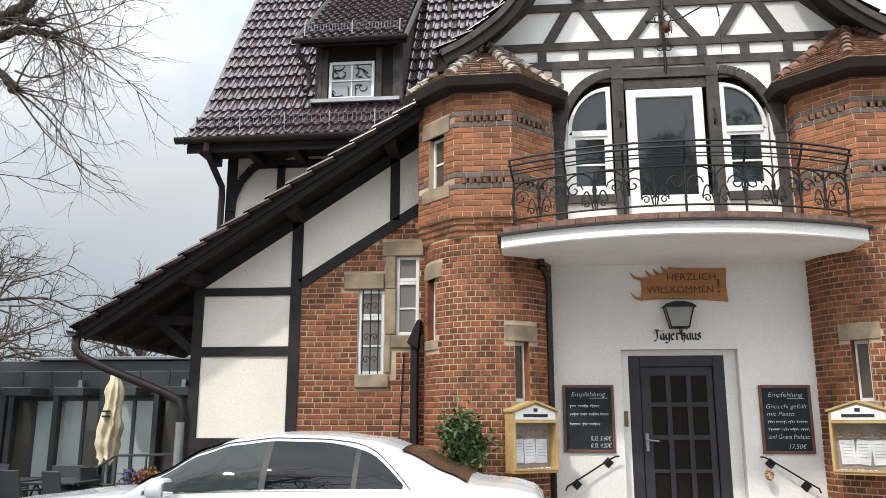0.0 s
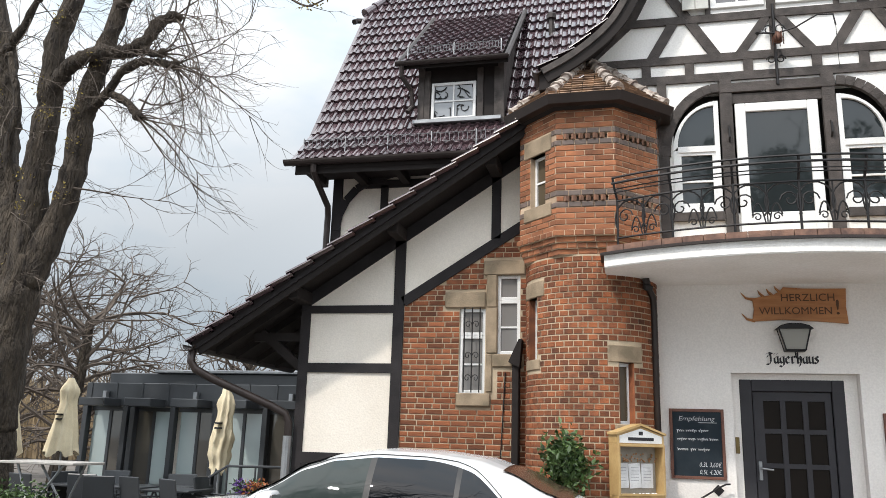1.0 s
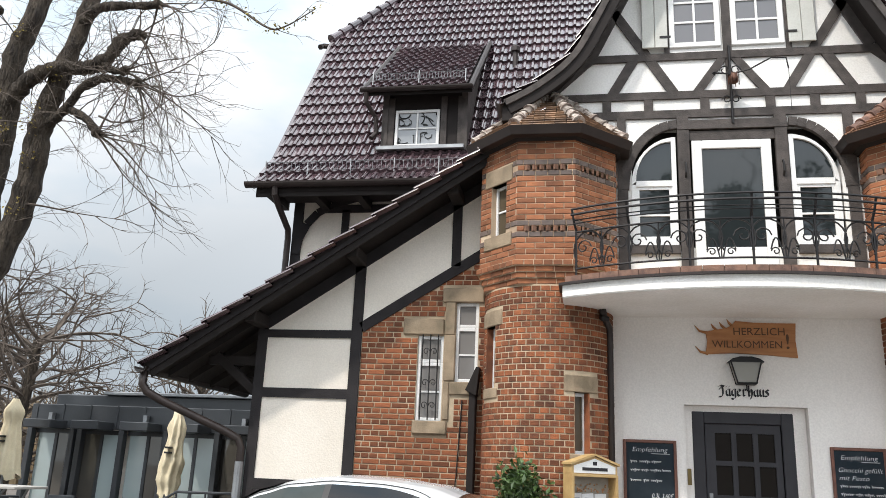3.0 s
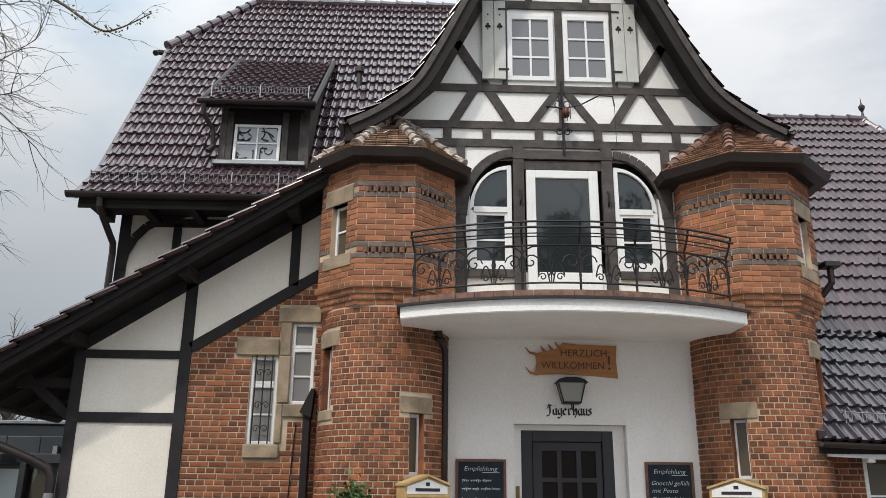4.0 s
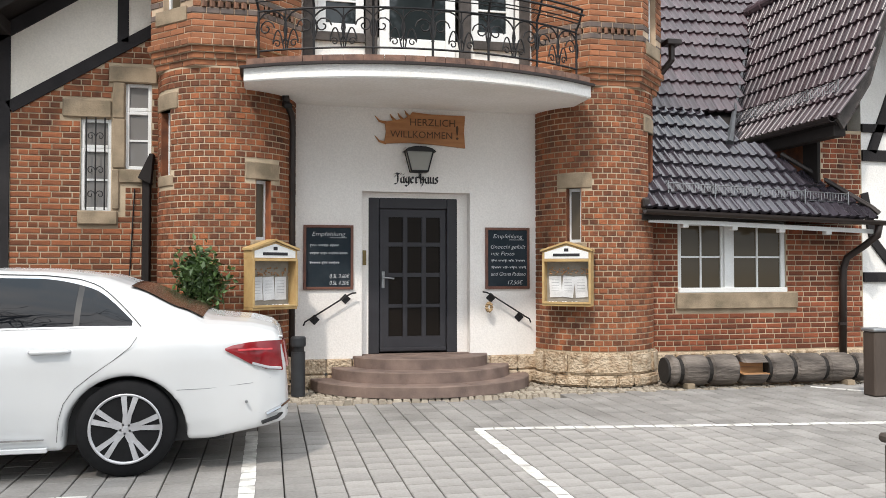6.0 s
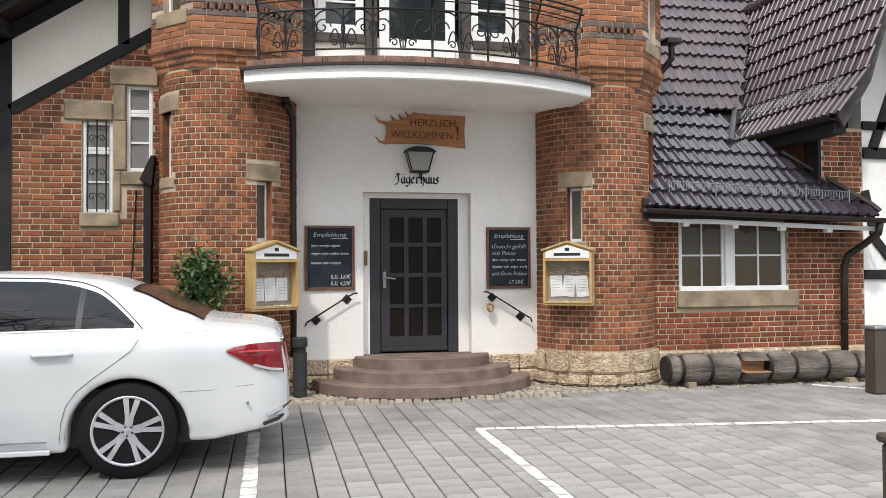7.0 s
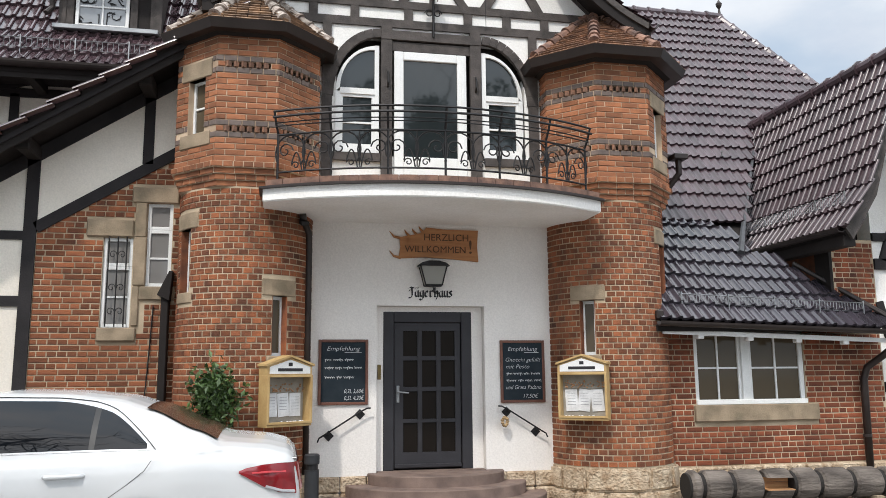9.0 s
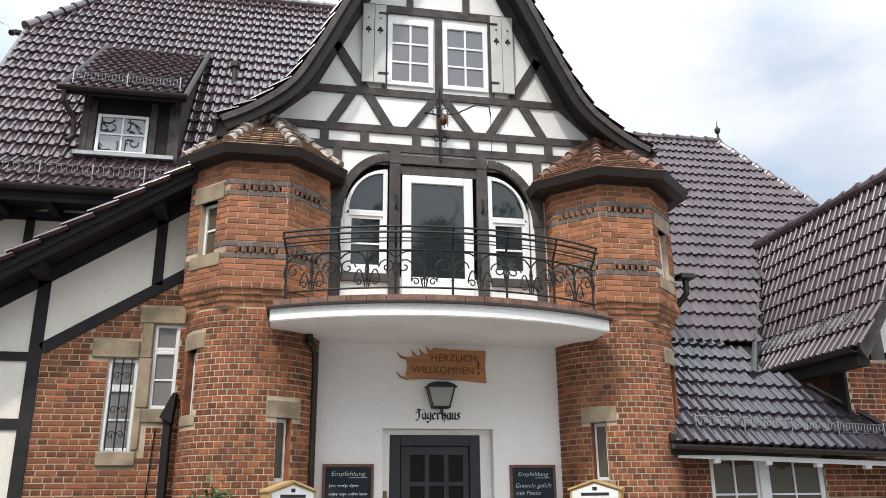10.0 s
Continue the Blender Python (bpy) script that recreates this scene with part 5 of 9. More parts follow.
def turret(cx, name, slits, face_win, cap_mat, hip_mat, num, over):
    t = tagged(new(name), "round red brick turret with octagonal top storey and small tiled cap", "turret", kind="structure")
    r = 0.83
    holes = [(a - h, a + h, z0, z1) for a, z0, z1, w, h in slits]
    # core in sectors, left open behind the slits
    bm = bmesh.new()
    cuts = sorted({-180.0, 180.0, *[v for q in holes for v in q[:2]]})
    for a0, a1 in zip(cuts, cuts[1:]):
        mid = (a0 + a1) / 2
        zs = sorted({0.0, 3.842, *[v for q in holes if q[0] < mid < q[1] for v in q[2:]]})
        for za, zb in zip(zs, zs[1:]):
            if any(q[0] < mid < q[1] and q[2] < (za + zb) / 2 < q[3] for q in holes):
                continue
            n = max(1, int((a1 - a0) / 8))
            an = [radians(a0 + (a1 - a0) * k / n) for k in range(n + 1)]
            pts = [(cx + (r - 0.006) * math.sin(q), TUR_Y - (r - 0.006) * math.cos(q)) for q in an] + [(cx + (r - 0.2) * math.sin(q), TUR_Y - (r - 0.2) * math.cos(q)) for q in an[::-1]]
            lo = [bm.verts.new((x, y, za)) for x, y in pts]
            hi = [bm.verts.new((x, y, zb)) for x, y in pts]
            bm.faces.new(lo[::-1])
            bm.faces.new(hi)
            for i in range(len(pts)):
                bm.faces.new((lo[i], lo[(i + 1) % len(pts)], hi[(i + 1) % len(pts)], hi[i]))
    part("core", bm, MORTAR, t)
    # near-black cylinder gives the slits the shade of an unlit inside
    part("unlit_lining", lathe(bmesh.new(), [(r - 0.25, 0.0), (r - 0.25, 3.85)], 24, (cx, TUR_Y, 0)), DARK, t)
    skip = list(holes)
    for k, (a, z0, z1, w, h) in enumerate(slits):
        slit_window(t, cx, r, a, z0, z1, w, num + k)
        for q in (a - h - 0.6, a + h - 0.6):
            curved_block(t, cx, r - 0.003, q, q + 1.2, z0, z1, BRICK_ONE, 0.15, "jamb_brick")
        curved_block(t, cx, r + 0.012, a - h - 9, a + h + 9, z1, z1 + 0.2, STONE)
        curved_block(t, cx, r + 0.012, a - h - 4, a + h + 4, z0 - 0.13, z0, STONE)
        skip += [(a - h - 9, a + h + 9, z1, z1 + 0.2), (a - h - 4, a + h + 4, z0 - 0.13, z0)]
    # rough sandstone base
    rr = random.Random(num)
    for z0, z1, rad_, na in ((0.0, 0.15, r + 0.085, 14), (0.15, SOCLE, r + 0.05, 9)):
        a = -180.0
        while a < 178:
            wd = min(rr.uniform(0.55, 1.5) * 360 / na, 180 - a)
            if wd < 8:
                break
            curved_block(t, cx, rad_ + rr.uniform(-0.02, 0.02), a + 0.5, a + wd - 0.5, z0 + 0.004, z1 - 0.006, STONE_LIGHT, 0.2)
            a += wd
    items = round_courses(cx, TUR_Y, r, SOCLE + 0.005, 3.86, -118, 118, skip)
    lay_bricks(sorted(items, key=lambda b: (abs(b[2] - 1.3), b[0])), t, 300)
    # corbel courses that step out to the octagon
    for k in range(4):
        z = 3.84 + 0.0725 * k
        ap = 0.82 + 0.028 * k if k < 3 else 0.915
        bm = bmesh.new()
        ring8(bm, ap - 0.008, z, z + 0.073, cx)
        part("corbel_core", bm, MORTAR_UP, t)
        lay_bricks(oct_courses(cx, ap, z, z + 0.06, unit=HEAD if k % 2 else STRETCH), t, 0, BRICK_UP, BRICK_UP_ONE)
    # octagon
    hole = [face_win] if face_win else []
    bm = bmesh.new()
    c8 = math.tan(math.pi / 8)
    for f_ in range(8):
        hw = (AP - 0.008) * c8
        sub = [(-0.15, 0.15, face_win[1], face_win[2])] if face_win and face_win[0] == f_ else []
        for k in TOOTH_ROWS:
            z = 4.13 + COURSE * k
            if f_ not in (3, 4, 5) and not (face_win and face_win[0] == f_ and face_win[1] - 0.17 < z < face_win[2] + 0.22):
                sub.append((-TOOTH_W, TOOTH_W, z, z + COURSE))
        b2 = wall_holes(bmesh.new(), -hw, hw, 4.13, 5.76, -(AP - 0.008), -(AP - 0.25), sub)
        bmesh.ops.transform(b2, matrix=Matrix.Translation((cx, TUR_Y, 0)) @ pose(0, 0, 0, rz=45 * f_), verts=b2.verts)
        tmp = bpy.data.meshes.new("tmp")
        b2.to_mesh(tmp)
        b2.free()
        bm.from_mesh(tmp)
        bpy.data.meshes.remove(tmp)
    part("upper_core", bm, MORTAR_UP, t)
    part("floor_plate", lathe(bmesh.new(), [(0.7, 4.1), (0.7, 4.14)], 8, (cx, TUR_Y, 0)), DARK, t)
    items = []
    for b in oct_courses(cx, AP, 4.13, 5.76, hole):
        k = round((b[2] - 4.13) / COURSE - 0.5)
        u = (b[0] - cx) * math.cos(b[3]) + (b[1] - TUR_Y) * math.sin(b[3])
        if k not in DARK_ROWS and not (k in TOOTH_ROWS and abs(u) < TOOTH_W + 0.05):
            items.append(b)
    lay_bricks(sorted(items, key=lambda b: b[2]), t, 160, BRICK_UP, BRICK_UP_ONE)
    for k in DARK_ROWS:
        z = 4.13 + COURSE * k
        lay_bricks(oct_courses(cx, AP + 0.002, z, z + COURSE - 0.03, hole, unit=HEAD * 1.3, row=k), t, 0, BRICK_DARK, BRICK_DARK, "dark_brick")
    for k in TOOTH_ROWS:
        z = 4.13 + COURSE * k
        teeth, ends = [], []
        for f_ in range(8):
            if f_ in (3, 4, 5) or face_win and face_win[0] == f_ and face_win[1] - 0.17 < z < face_win[2] + 0.22:
                continue
            tt = radians(45 * f_)
            place = lambda u, d: (cx + d * math.sin(tt) + u * math.cos(tt), TUR_Y - d * math.cos(tt) + u * math.sin(tt), z + COURSE / 2)
            for q in (-2.5, -1.5, -0.5, 0.5, 1.5, 2.5):
                teeth.append((*place(q * 0.088, AP + 0.004), tt + math.pi / 4, 0.062, COURSE - 0.004))
            hw = AP * c8
            for sd in (-1, 1):
                ends.append((*place(sd * (hw + TOOTH_W) / 2, AP), tt, hw - TOOTH_W - JOINT, COURSE - JOINT))
            # dark plate puts shade into the gaps between the teeth
            b2 = bx(-TOOTH_W, TOOTH_W, -(AP - 0.07), -(AP - 0.09), z - 0.01, z + COURSE + 0.01)
            bmesh.ops.transform(b2, matrix=Matrix.Translation((cx, TUR_Y, 0)) @ pose(0, 0, 0, rz=45 * f_), verts=b2.verts)
            part("recess_back", b2, BRICK_DARK, t)
        lay_bricks(teeth, t, 0, TOOTH, TOOTH, "tooth_brick")
        lay_bricks(ends, t, 0, BRICK_UP, BRICK_UP_ONE, "end_brick")
    if face_win:
        f_, z0, z1 = face_win
        m = Matrix.Translation((cx, TUR_Y, 0)) @ pose(0, 0, 0, rz=45 * f_)
        w = window("window_%d" % (num + 8), -0.15, 0.15, z0, z1, -(AP - 0.08), None, 1, 2, 0.035, glass=GLASS_WARM, label="small white turret window with sandstone lintel")
        w.matrix_basis = m
        for nm, q in (("lintel", (-0.27, 0.27, -AP - 0.012, -AP + 0.1, z1, z1 + 0.22)), ("sill_stone", (-0.27, 0.27, -AP - 0.016, -AP + 0.1, z0 - 0.17, z0))):
            b2 = bx(*q, 0.008)
            bmesh.ops.transform(b2, matrix=m, verts=b2.verts)
            part(nm, b2, STONE, t)
        # near-black sheet stands in for the shade behind the turret window
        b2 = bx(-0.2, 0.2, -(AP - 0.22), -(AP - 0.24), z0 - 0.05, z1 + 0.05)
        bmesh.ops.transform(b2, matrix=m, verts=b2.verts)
        part("unlit_window_back", b2, DARK, t)
    # eave and cap
    cap = new("cap")
    cap.parent = t
    bm = bmesh.new()
    ring8(bm, AP + 0.02, 5.70, 5.77, cx, AP + over - 0.05)
    part("eave_soffit", bm, TIMBER_EAVE, cap)
    bm = bmesh.new()
    ring8(bm, AP + over - 0.01, 5.725, 5.832, cx, AP + over + 0.035)
    part("eave_gutter", bm, GUTTER, cap)
    e0, apex = AP + over, 6.76
    bm = bmesh.new()
    ring8(bm, e0 - 0.02, 5.82, apex - 0.04, cx, 0.02)
    part("cap_board", bm, TIMBER_EAVE, cap)
    slope = Vector((0, e0, apex - 5.82))
    sl = slope.length
    for f_ in range(8):
        tt = radians(45 * f_)
        acr = Vector((math.cos(tt), math.sin(tt), 0))
        upv = Vector((-math.sin(tt) * e0, math.cos(tt) * e0, apex - 5.82))
        hw = e0 * c8
        org = Vector((cx, TUR_Y, 5.83)) + Vector((math.sin(tt), -math.cos(tt), 0)) * e0 - acr * hw
        tile_roof("plain_tiles", cap, org, acr, upv, lambda u, v: abs(u - hw) < hw * (1 - v / sl) + 0.03, 2 * hw, sl, w=0.14, row=0.095, mat=cap_mat, plain=True)
        ca = radians(22.5 + 45 * f_)
        rc = e0 / math.cos(math.pi / 8)
        ridge_tiles("hip_tile_row", cap, (cx + rc * 0.93 * math.sin(ca), TUR_Y - rc * 0.93 * math.cos(ca), 5.83 + 0.07 * (apex - 5.83)), (cx + 0.1 * math.sin(ca), TUR_Y - 0.1 * math.cos(ca), apex - 0.03), 0.075, 0.17, hip_mat)
    return t


def oct_courses(cx, ap, z0, z1, hole=(), unit=STRETCH, row=0):
    out, z = [], z0
    hw = ap * math.tan(math.pi / 8)
    while z + COURSE <= z1 + 0.03:
        for f_ in range(8):
            if f_ in (3, 4, 5):
                continue
            tt = radians(45 * f_)
            cut = [c_ for h in hole if h[0] == f_ for c_ in ((-0.15, 0.15, h[1], h[2]), (-0.27, 0.27, h[1] - 0.17, h[1]), (-0.27, 0.27, h[2], h[2] + 0.22))]
            u0 = -hw - (unit / 2 if row % 2 else 0)
            u = u0
            while u < hw:
                a, b = max(u, -hw), min(u + unit, hw)
                u += unit
                spans = [(a, b)]
                for h in cut:
                    if h[2] < z + COURSE / 2 < h[3]:
                        spans = [s_ for p, q in spans for s_ in ((p, min(q, h[0])), (max(p, h[1]), q)) if s_[1] - s_[0] > 0.03]
                for p, q in spans:
                    p, q = (p - JOINT / 2 if p == -hw else p), (q + JOINT / 2 if q == hw else q)
                    if q - p > 0.03:
                        m_ = (p + q) / 2
                        out.append((cx + ap * math.sin(tt) + m_ * math.cos(tt), TUR_Y - ap * math.cos(tt) + m_ * math.sin(tt), z + COURSE / 2, tt, q - p - JOINT * 0.8, COURSE - JOINT * 0.8))
        row, z = row + 1, z + COURSE
    return out


turret(MID - TUR_DX, "turret_left", [(-59, 2.6, 3.37, 0.22, 9.0), (32, 1.84, 2.55, 0.19, 7.0)], (7, 4.52, 5.21), TILE_OLD, HIP_LICHEN, 10, 0.19)
turret(MID + TUR_DX, "turret_right", [(-38, 1.84, 2.54, 0.19, 7.0), (50, 2.3, 3.3, 0.19, 8.0)], (1, 4.46, 5.15), TILE_RED, HIP_RED, 20, 0.25)

# ---- right wing ----
wall_wing = tagged(new("wall_wing"), "red brick wing wall with stone base and white window", "wall", kind="structure")
WW = (5.5, 7.17, 1.17, 2.16)
part("mortar_bed", wall_holes(bmesh.new(), 4.7, 8.43, 0.0, 3.5, WING_Y + 0.003, WING_Y + 0.3, [WW, (4.7, 7.75, 2.5, 3.5)]), MORTAR, wall_wing)
x, rnd = 4.9, random.Random(9)
while x < 8.5:
    w = rnd.uniform(0.4, 0.7)
    part("stone", bx(x + 0.005, min(x + w, 8.5) - 0.005, WING_Y - 0.06, WING_Y + 0.1, 0.0, 0.36, 0.02), STONE_LIGHT, wall_wing)
    x += w
part("stone_sill", bx(5.46, 7.33, WING_Y - 0.05, WING_Y + 0.1, 0.95, 1.17, 0.01), STONE, wall_wing)
w1 = window("window_30", 5.5, 6.22, 1.17, 2.16, WING_Y + 0.02, None, 2, 2, 0.06, glass=GLASS_WARM, label="white double casement window under the low eave")
window("casement", 6.3, 7.17, 1.17, 2.16, WING_Y + 0.02, w1, 2, 2, 0.07, glass=GLASS_WARM)
part("mullion", bx(6.2, 6.32, WING_Y - 0.01, WING_Y + 0.06, 1.17, 2.16, 0.006), WHITE, w1)
part("window_sill", bx(5.5, 7.17, WING_Y - 0.03, WING_Y + 0.06, 1.172, 1.24, 0.006), WHITE, w1)
# dark board added over the pale wall end, for shade under the eave
part("dark_cover", bx(7.70, 7.747, WING_Y, WING_Y + 0.32, 2.5, 3.5), TIMBER_EAVE, wall_wing)
part("unlit_backing", bx(5.4, 7.3, WING_Y + 0.26, WING_Y + 0.28, 1.1, 2.2), DARK, w1)
WING_BRICKS = sorted(flat_courses(4.98, 8.42, 0.37, 3.45, WING_Y - 0.004, [WW, (5.46, 7.33, 0.95, 1.17), (4.9, 7.75, 2.5, 3.6)]), key=lambda b: b[2])

roof_right = tagged(new("roof_right"), "long dark brown tiled roof sweeping down to a low eave", "roof", kind="structure")
# the eave is sloped down to the right to fit the camera's view
EL, ER, KN, RG = (9.88, 2.26), (9.88, 2.12), (11.65, 4.0), (15.69, 9.46)
LOWER = lambda y: 2.18 + (y - 9.86) * (KN[1] - 2.26) / (KN[0] - 9.86)
UPPER = lambda y: KN[1] - 0.08 + (y - KN[0]) * (RG[1] - KN[1]) / (RG[0] - KN[0])
for height, outline in ((LOWER, [(4.75, 9.9), (8.0, 9.9), (7.3, 10.68), (6.68, 10.96), (7.2, 11.65), (4.75, 11.65)]), (UPPER, [(4.75, 11.65), (7.2, 11.65), (8.27, 12.87), (9.3, 13.42), (9.3, RG[0]), (4.75, RG[0])])):
    bm = bmesh.new()
    hi = [bm.verts.new((x, y, height(y))) for x, y in outline]
    lo = [bm.verts.new((x, y, height(y) - 0.08)) for x, y in outline]
    bm.faces.new(hi)
    bm.faces.new(lo[::-1])
    for i in range(len(hi)):
        bm.faces.new((lo[i], lo[(i + 1) % len(hi)], hi[(i + 1) % len(hi)], hi[i]))
    bmesh.ops.recalc_face_normals(bm, faces=bm.faces)
    part("sheathing", bm, TIMBER_EAVE, roof_right)
bm = bmesh.new()
bm.faces.new([bm.verts.new(v) for v in ((9.3, 13.42, UPPER(13.42)), (10.54, 14.1, UPPER(14.1)), (9.3, RG[0], RG[1] - 0.06))])
part("end_sheathing", bm, TIMBER_EAVE, roof_right)
k_len, u_len = math.hypot(KN[0] - 9.88, KN[1] - 2.2), math.hypot(RG[0] - KN[0], RG[1] - KN[1])
tile_roof("tiles", roof_right, (4.78, 9.86, 2.3), (1, 0, -0.035), (0, KN[0] - 9.86, KN[1] - 2.26), lambda u, v: u < 3.52 - max(0.0, v - 0.1) * 0.72 and (v < 1.5 or 4.78 + u < 6.74 + (v - 1.5) * 0.6), 3.7, k_len, w=0.15, row=0.33, single=290, mat=TILE_BLUE, mat_one=TILE_BLUE_ONE)
tile_roof("tiles", roof_right, (4.3, KN[0] - 0.05, KN[1] - 0.04), (1, 0, 0), (0, RG[0] - KN[0], RG[1] - KN[1]), lambda u, v: 4.3 + u < 9.45 + max(0.0, u_len - v) * 0.51 and 4.3 + u < 7.2 + (v * 0.52 if v < 2.05 else 1.07 + (v - 2.05) * 1.1), 6.6, u_len, w=0.15, row=0.33, mat=TILE_RIGHT)
ridge_tiles("ridge_tiles", roof_right, (4.6, RG[0], RG[1] + 0.0), (9.48, RG[0], RG[1] + 0.05), 0.1, 0.33)
ridge_tiles("hip_tiles", roof_right, (9.48, RG[0], RG[1] + 0.0), (10.66, 14.2, 7.42), 0.09, 0.33)
bm = bmesh.new()
lathe(bm, [(0.05, 0.0), (0.03, 0.12), (0.02, 0.2), (0.06, 0.27), (0.07, 0.33), (0.03, 0.38), (0.012, 0.42), (0.004, 0.55)], 10, (9.49, RG[0], RG[1] + 0.04))
part("finial", bm, GUTTER, roof_right)
half_gutter("gutter", (4.74, 9.8, 2.27), (8.36, 9.8, 2.16), 0.065, roof_right)
bm = bmesh.new()
tube(bm, [(8.3, 9.87, 2.27), (8.25, 9.95, 2.36), (7.42, 10.78, 3.2)], 0.035, 6)
part("verge_flashing", bm, GUTTER, roof_right)
part("flashing", bx(4.74, 4.84, 9.84, 10.4, 2.29, 2.42, 0.02), GUTTER, roof_right)
m = pose(4.86, 9.93, 2.17, ry=2.0)
bm = bx(0, 3.4, 0, 0.03, -0.06, 0.0)
bmesh.ops.transform(bm, matrix=m, verts=bm.verts)
part("eave_board", bm, WHITE, roof_right)
bm = bx(0, 3.45, 0.03, 0.42, -0.03, -0.005)
bmesh.ops.transform(bm, matrix=m, verts=bm.verts)
part("eave_soffit", bm, TIMBER_EAVE, roof_right)
for k in range(4):
    xk = 5.35 + 0.72 * k
    bm = bmesh.new()
    box(bm, xk, xk + 0.09, 9.935, 10.03, 2.06 - 0.035 * (xk - 4.86), 2.12 - 0.035 * (xk - 4.86), 0.01)
    part("rafter_end", bm, WHITE, roof_right)
snow_guard(roof_right, (5.2, 10.06, 2.5), (7.95, 10.06, 2.4), 0.15, 0.045)
for hx, hy in ((6.3, 13.5), (6.9, 14.6), (8.6, 14.9), (7.4, 12.6)):
    hz = KN[1] + (hy - KN[0]) * (RG[1] - KN[1]) / (RG[0] - KN[0])
    bm = bmesh.new()
    tube(bm, [(hx, hy + 0.05, hz + 0.08), (hx, hy - 0.03, hz + 0.03), (hx, hy - 0.1, hz + 0.03), (hx, hy - 0.12, hz + 0.12)], 0.012, 5)
    part("roof_hook", bm, ZINC, roof_right)
# small gutter outlet beside the turret
bm = bmesh.new()
box(bm, 5.45, 5.67, 10.5, 10.7, 4.65, 4.73, 0.01)
tube(bm, [(5.56, 10.6, 4.67), (5.56, 10.6, 4.45), (5.42, 10.7, 4.24), (5.33, 10.8, 4.0)], 0.045, 8)
box(bm, 5.35, 5.55, 10.62, 11.4, 4.7, 4.74, 0.005)
part("hopper", bm, GUTTER, roof_right)
wp = empty("downpipe", "brown metal downpipe at the wing corner", "downpipe")
bm = bmesh.new()
tube(bm, [(8.26, 9.82, 2.12), (8.26, 9.86, 1.96), (8.2, 10.05, 1.82), (8.08, 10.24, 1.66), (8.04, 10.27, 1.5), (8.02, 10.27, 0.3)], 0.05, 10)
part("pipe", bm, GUTTER, wp, smooth=True)
bm = bmesh.new()
tube(bm, [(8.02, 10.27, 0.7), (8.02, 10.27, 0.74)], 0.06, 10)
part("clamp", bm, GUTTER, wp)

# gabled cross wing at the end
cross = tagged(new("roof_cross"), "dark red-brown tiled roof of the gabled cross wing", "roof", kind="structure")
CX0, CZ0, CX1, CZ1, CF, CB = 7.36, 3.52, 8.42, 6.05, 9.55, 13.3
prof = [(CX0, CZ0), (CX0 + 0.42, CZ0 + 0.62), (CX1, CZ1)]
bm = bmesh.new()
for (xa, za), (xb, zb) in zip(prof, prof[1:]):
    prism(bm, [(xa, za - 0.03), (xb, zb - 0.03), (xb + 0.05, zb - 0.11), (xa + 0.05, za - 0.11)], CF + 0.03, 12.55 if xa == CX0 else CB)
part("sheathing", bm, TIMBER_EAVE, cross)
bm = bmesh.new()
prism(bm, [(CX1, CZ1 - 0.03), (10.2, CZ0 - 0.4), (10.1, CZ0 - 0.5), (CX1, CZ1 - 0.12)], CF + 0.03, CB)
part("far_slope", bm, TIMBER_EAVE, cross)
for (xa, za), (xb, zb) in zip(prof, prof[1:]):
    ln = math.hypot(xb - xa, zb - za)
    lowp = xa == CX0
    tile_roof("tiles", cross, (xa, CB, za), (0, -1, 0), (xb - xa, 0, zb - za), (lambda u, v: u > 0.75 - v * 0.35) if lowp else (lambda u, v: u > 0.45 - v * 0.2), CB - CF, ln - 0.02, w=0.15, row=max(0.25, ln / round(ln / 0.3)), mat=TILE_RIGHT)
ridge_tiles("ridge_tiles", cross, (CX1, CF, CZ1 + 0.05), (CX1, CB, CZ1 + 0.05), 0.1, 0.33)
bm = bmesh.new()
for (xa, za), (xb, zb) in zip(prof, prof[1:]):
    prism(bm, [(xa, za + 0.02), (xb, zb + 0.02), (xb + 0.12, zb - 0.16), (xa + 0.12, za - 0.16)], CF - 0.02, CF + 0.03)
part("bargeboard", bm, TIMBER_GREY, cross)
part("purlin_end", bx(CX0 + 0.02, CX0 + 0.2, CF + 0.05, 12.3, CZ0 - 0.24, CZ0 - 0.1), TIMBER_EAVE, cross)
half_gutter("gutter", (CX0 - 0.04, CF, CZ0 - 0.0), (CX0 - 0.04, 12.5, CZ0 - 0.0), 0.07, cross)
bm = bmesh.new()
tube(bm, [(CX0 - 0.04, 11.6, CZ0 - 0.05), (CX0 - 0.02, 11.6, CZ0 - 0.2), (CX0 + 0.1, 11.65, CZ0 - 0.3)], 0.045, 8)
part("outlet", bm, GUTTER, cross)
bm = bmesh.new()
tube(bm, [(6.68, 10.95, 3.36), (7.22, 11.65, 4.05), (8.3, 12.87, 5.7), (9.35, 13.42, 6.45)], [0.06, 0.035, 0.025, 0.025], 6)
part("valley", bm, material("valley_lead", (0.13, 0.135, 0.145), 0.5, 0.5), cross)
snow_guard(cross, (CX0 + 0.2, 9.75, CZ0 + 0.37), (CX0 + 0.2, 12.3, CZ0 + 0.37), 0.16, 0.05)
wall_cross = tagged(new("wall_cross"), "white gable end of the cross wing with dark timbers", "wall", kind="structure")
bm = bmesh.new()
prism(bm, [(8.44, 0), (12.5, 0), (12.5, 3.2), (8.9, 5.6), (8.44, 5.6)], WING_Y + 0.02, WING_Y + 0.3)
part("plaster", bm, PLASTER_UP, wall_cross)
part("brick_return", bx(7.9, 8.44, WING_Y + 0.3, 12.4, 0.3, 3.5), BRICK_ONE, wall_cross)
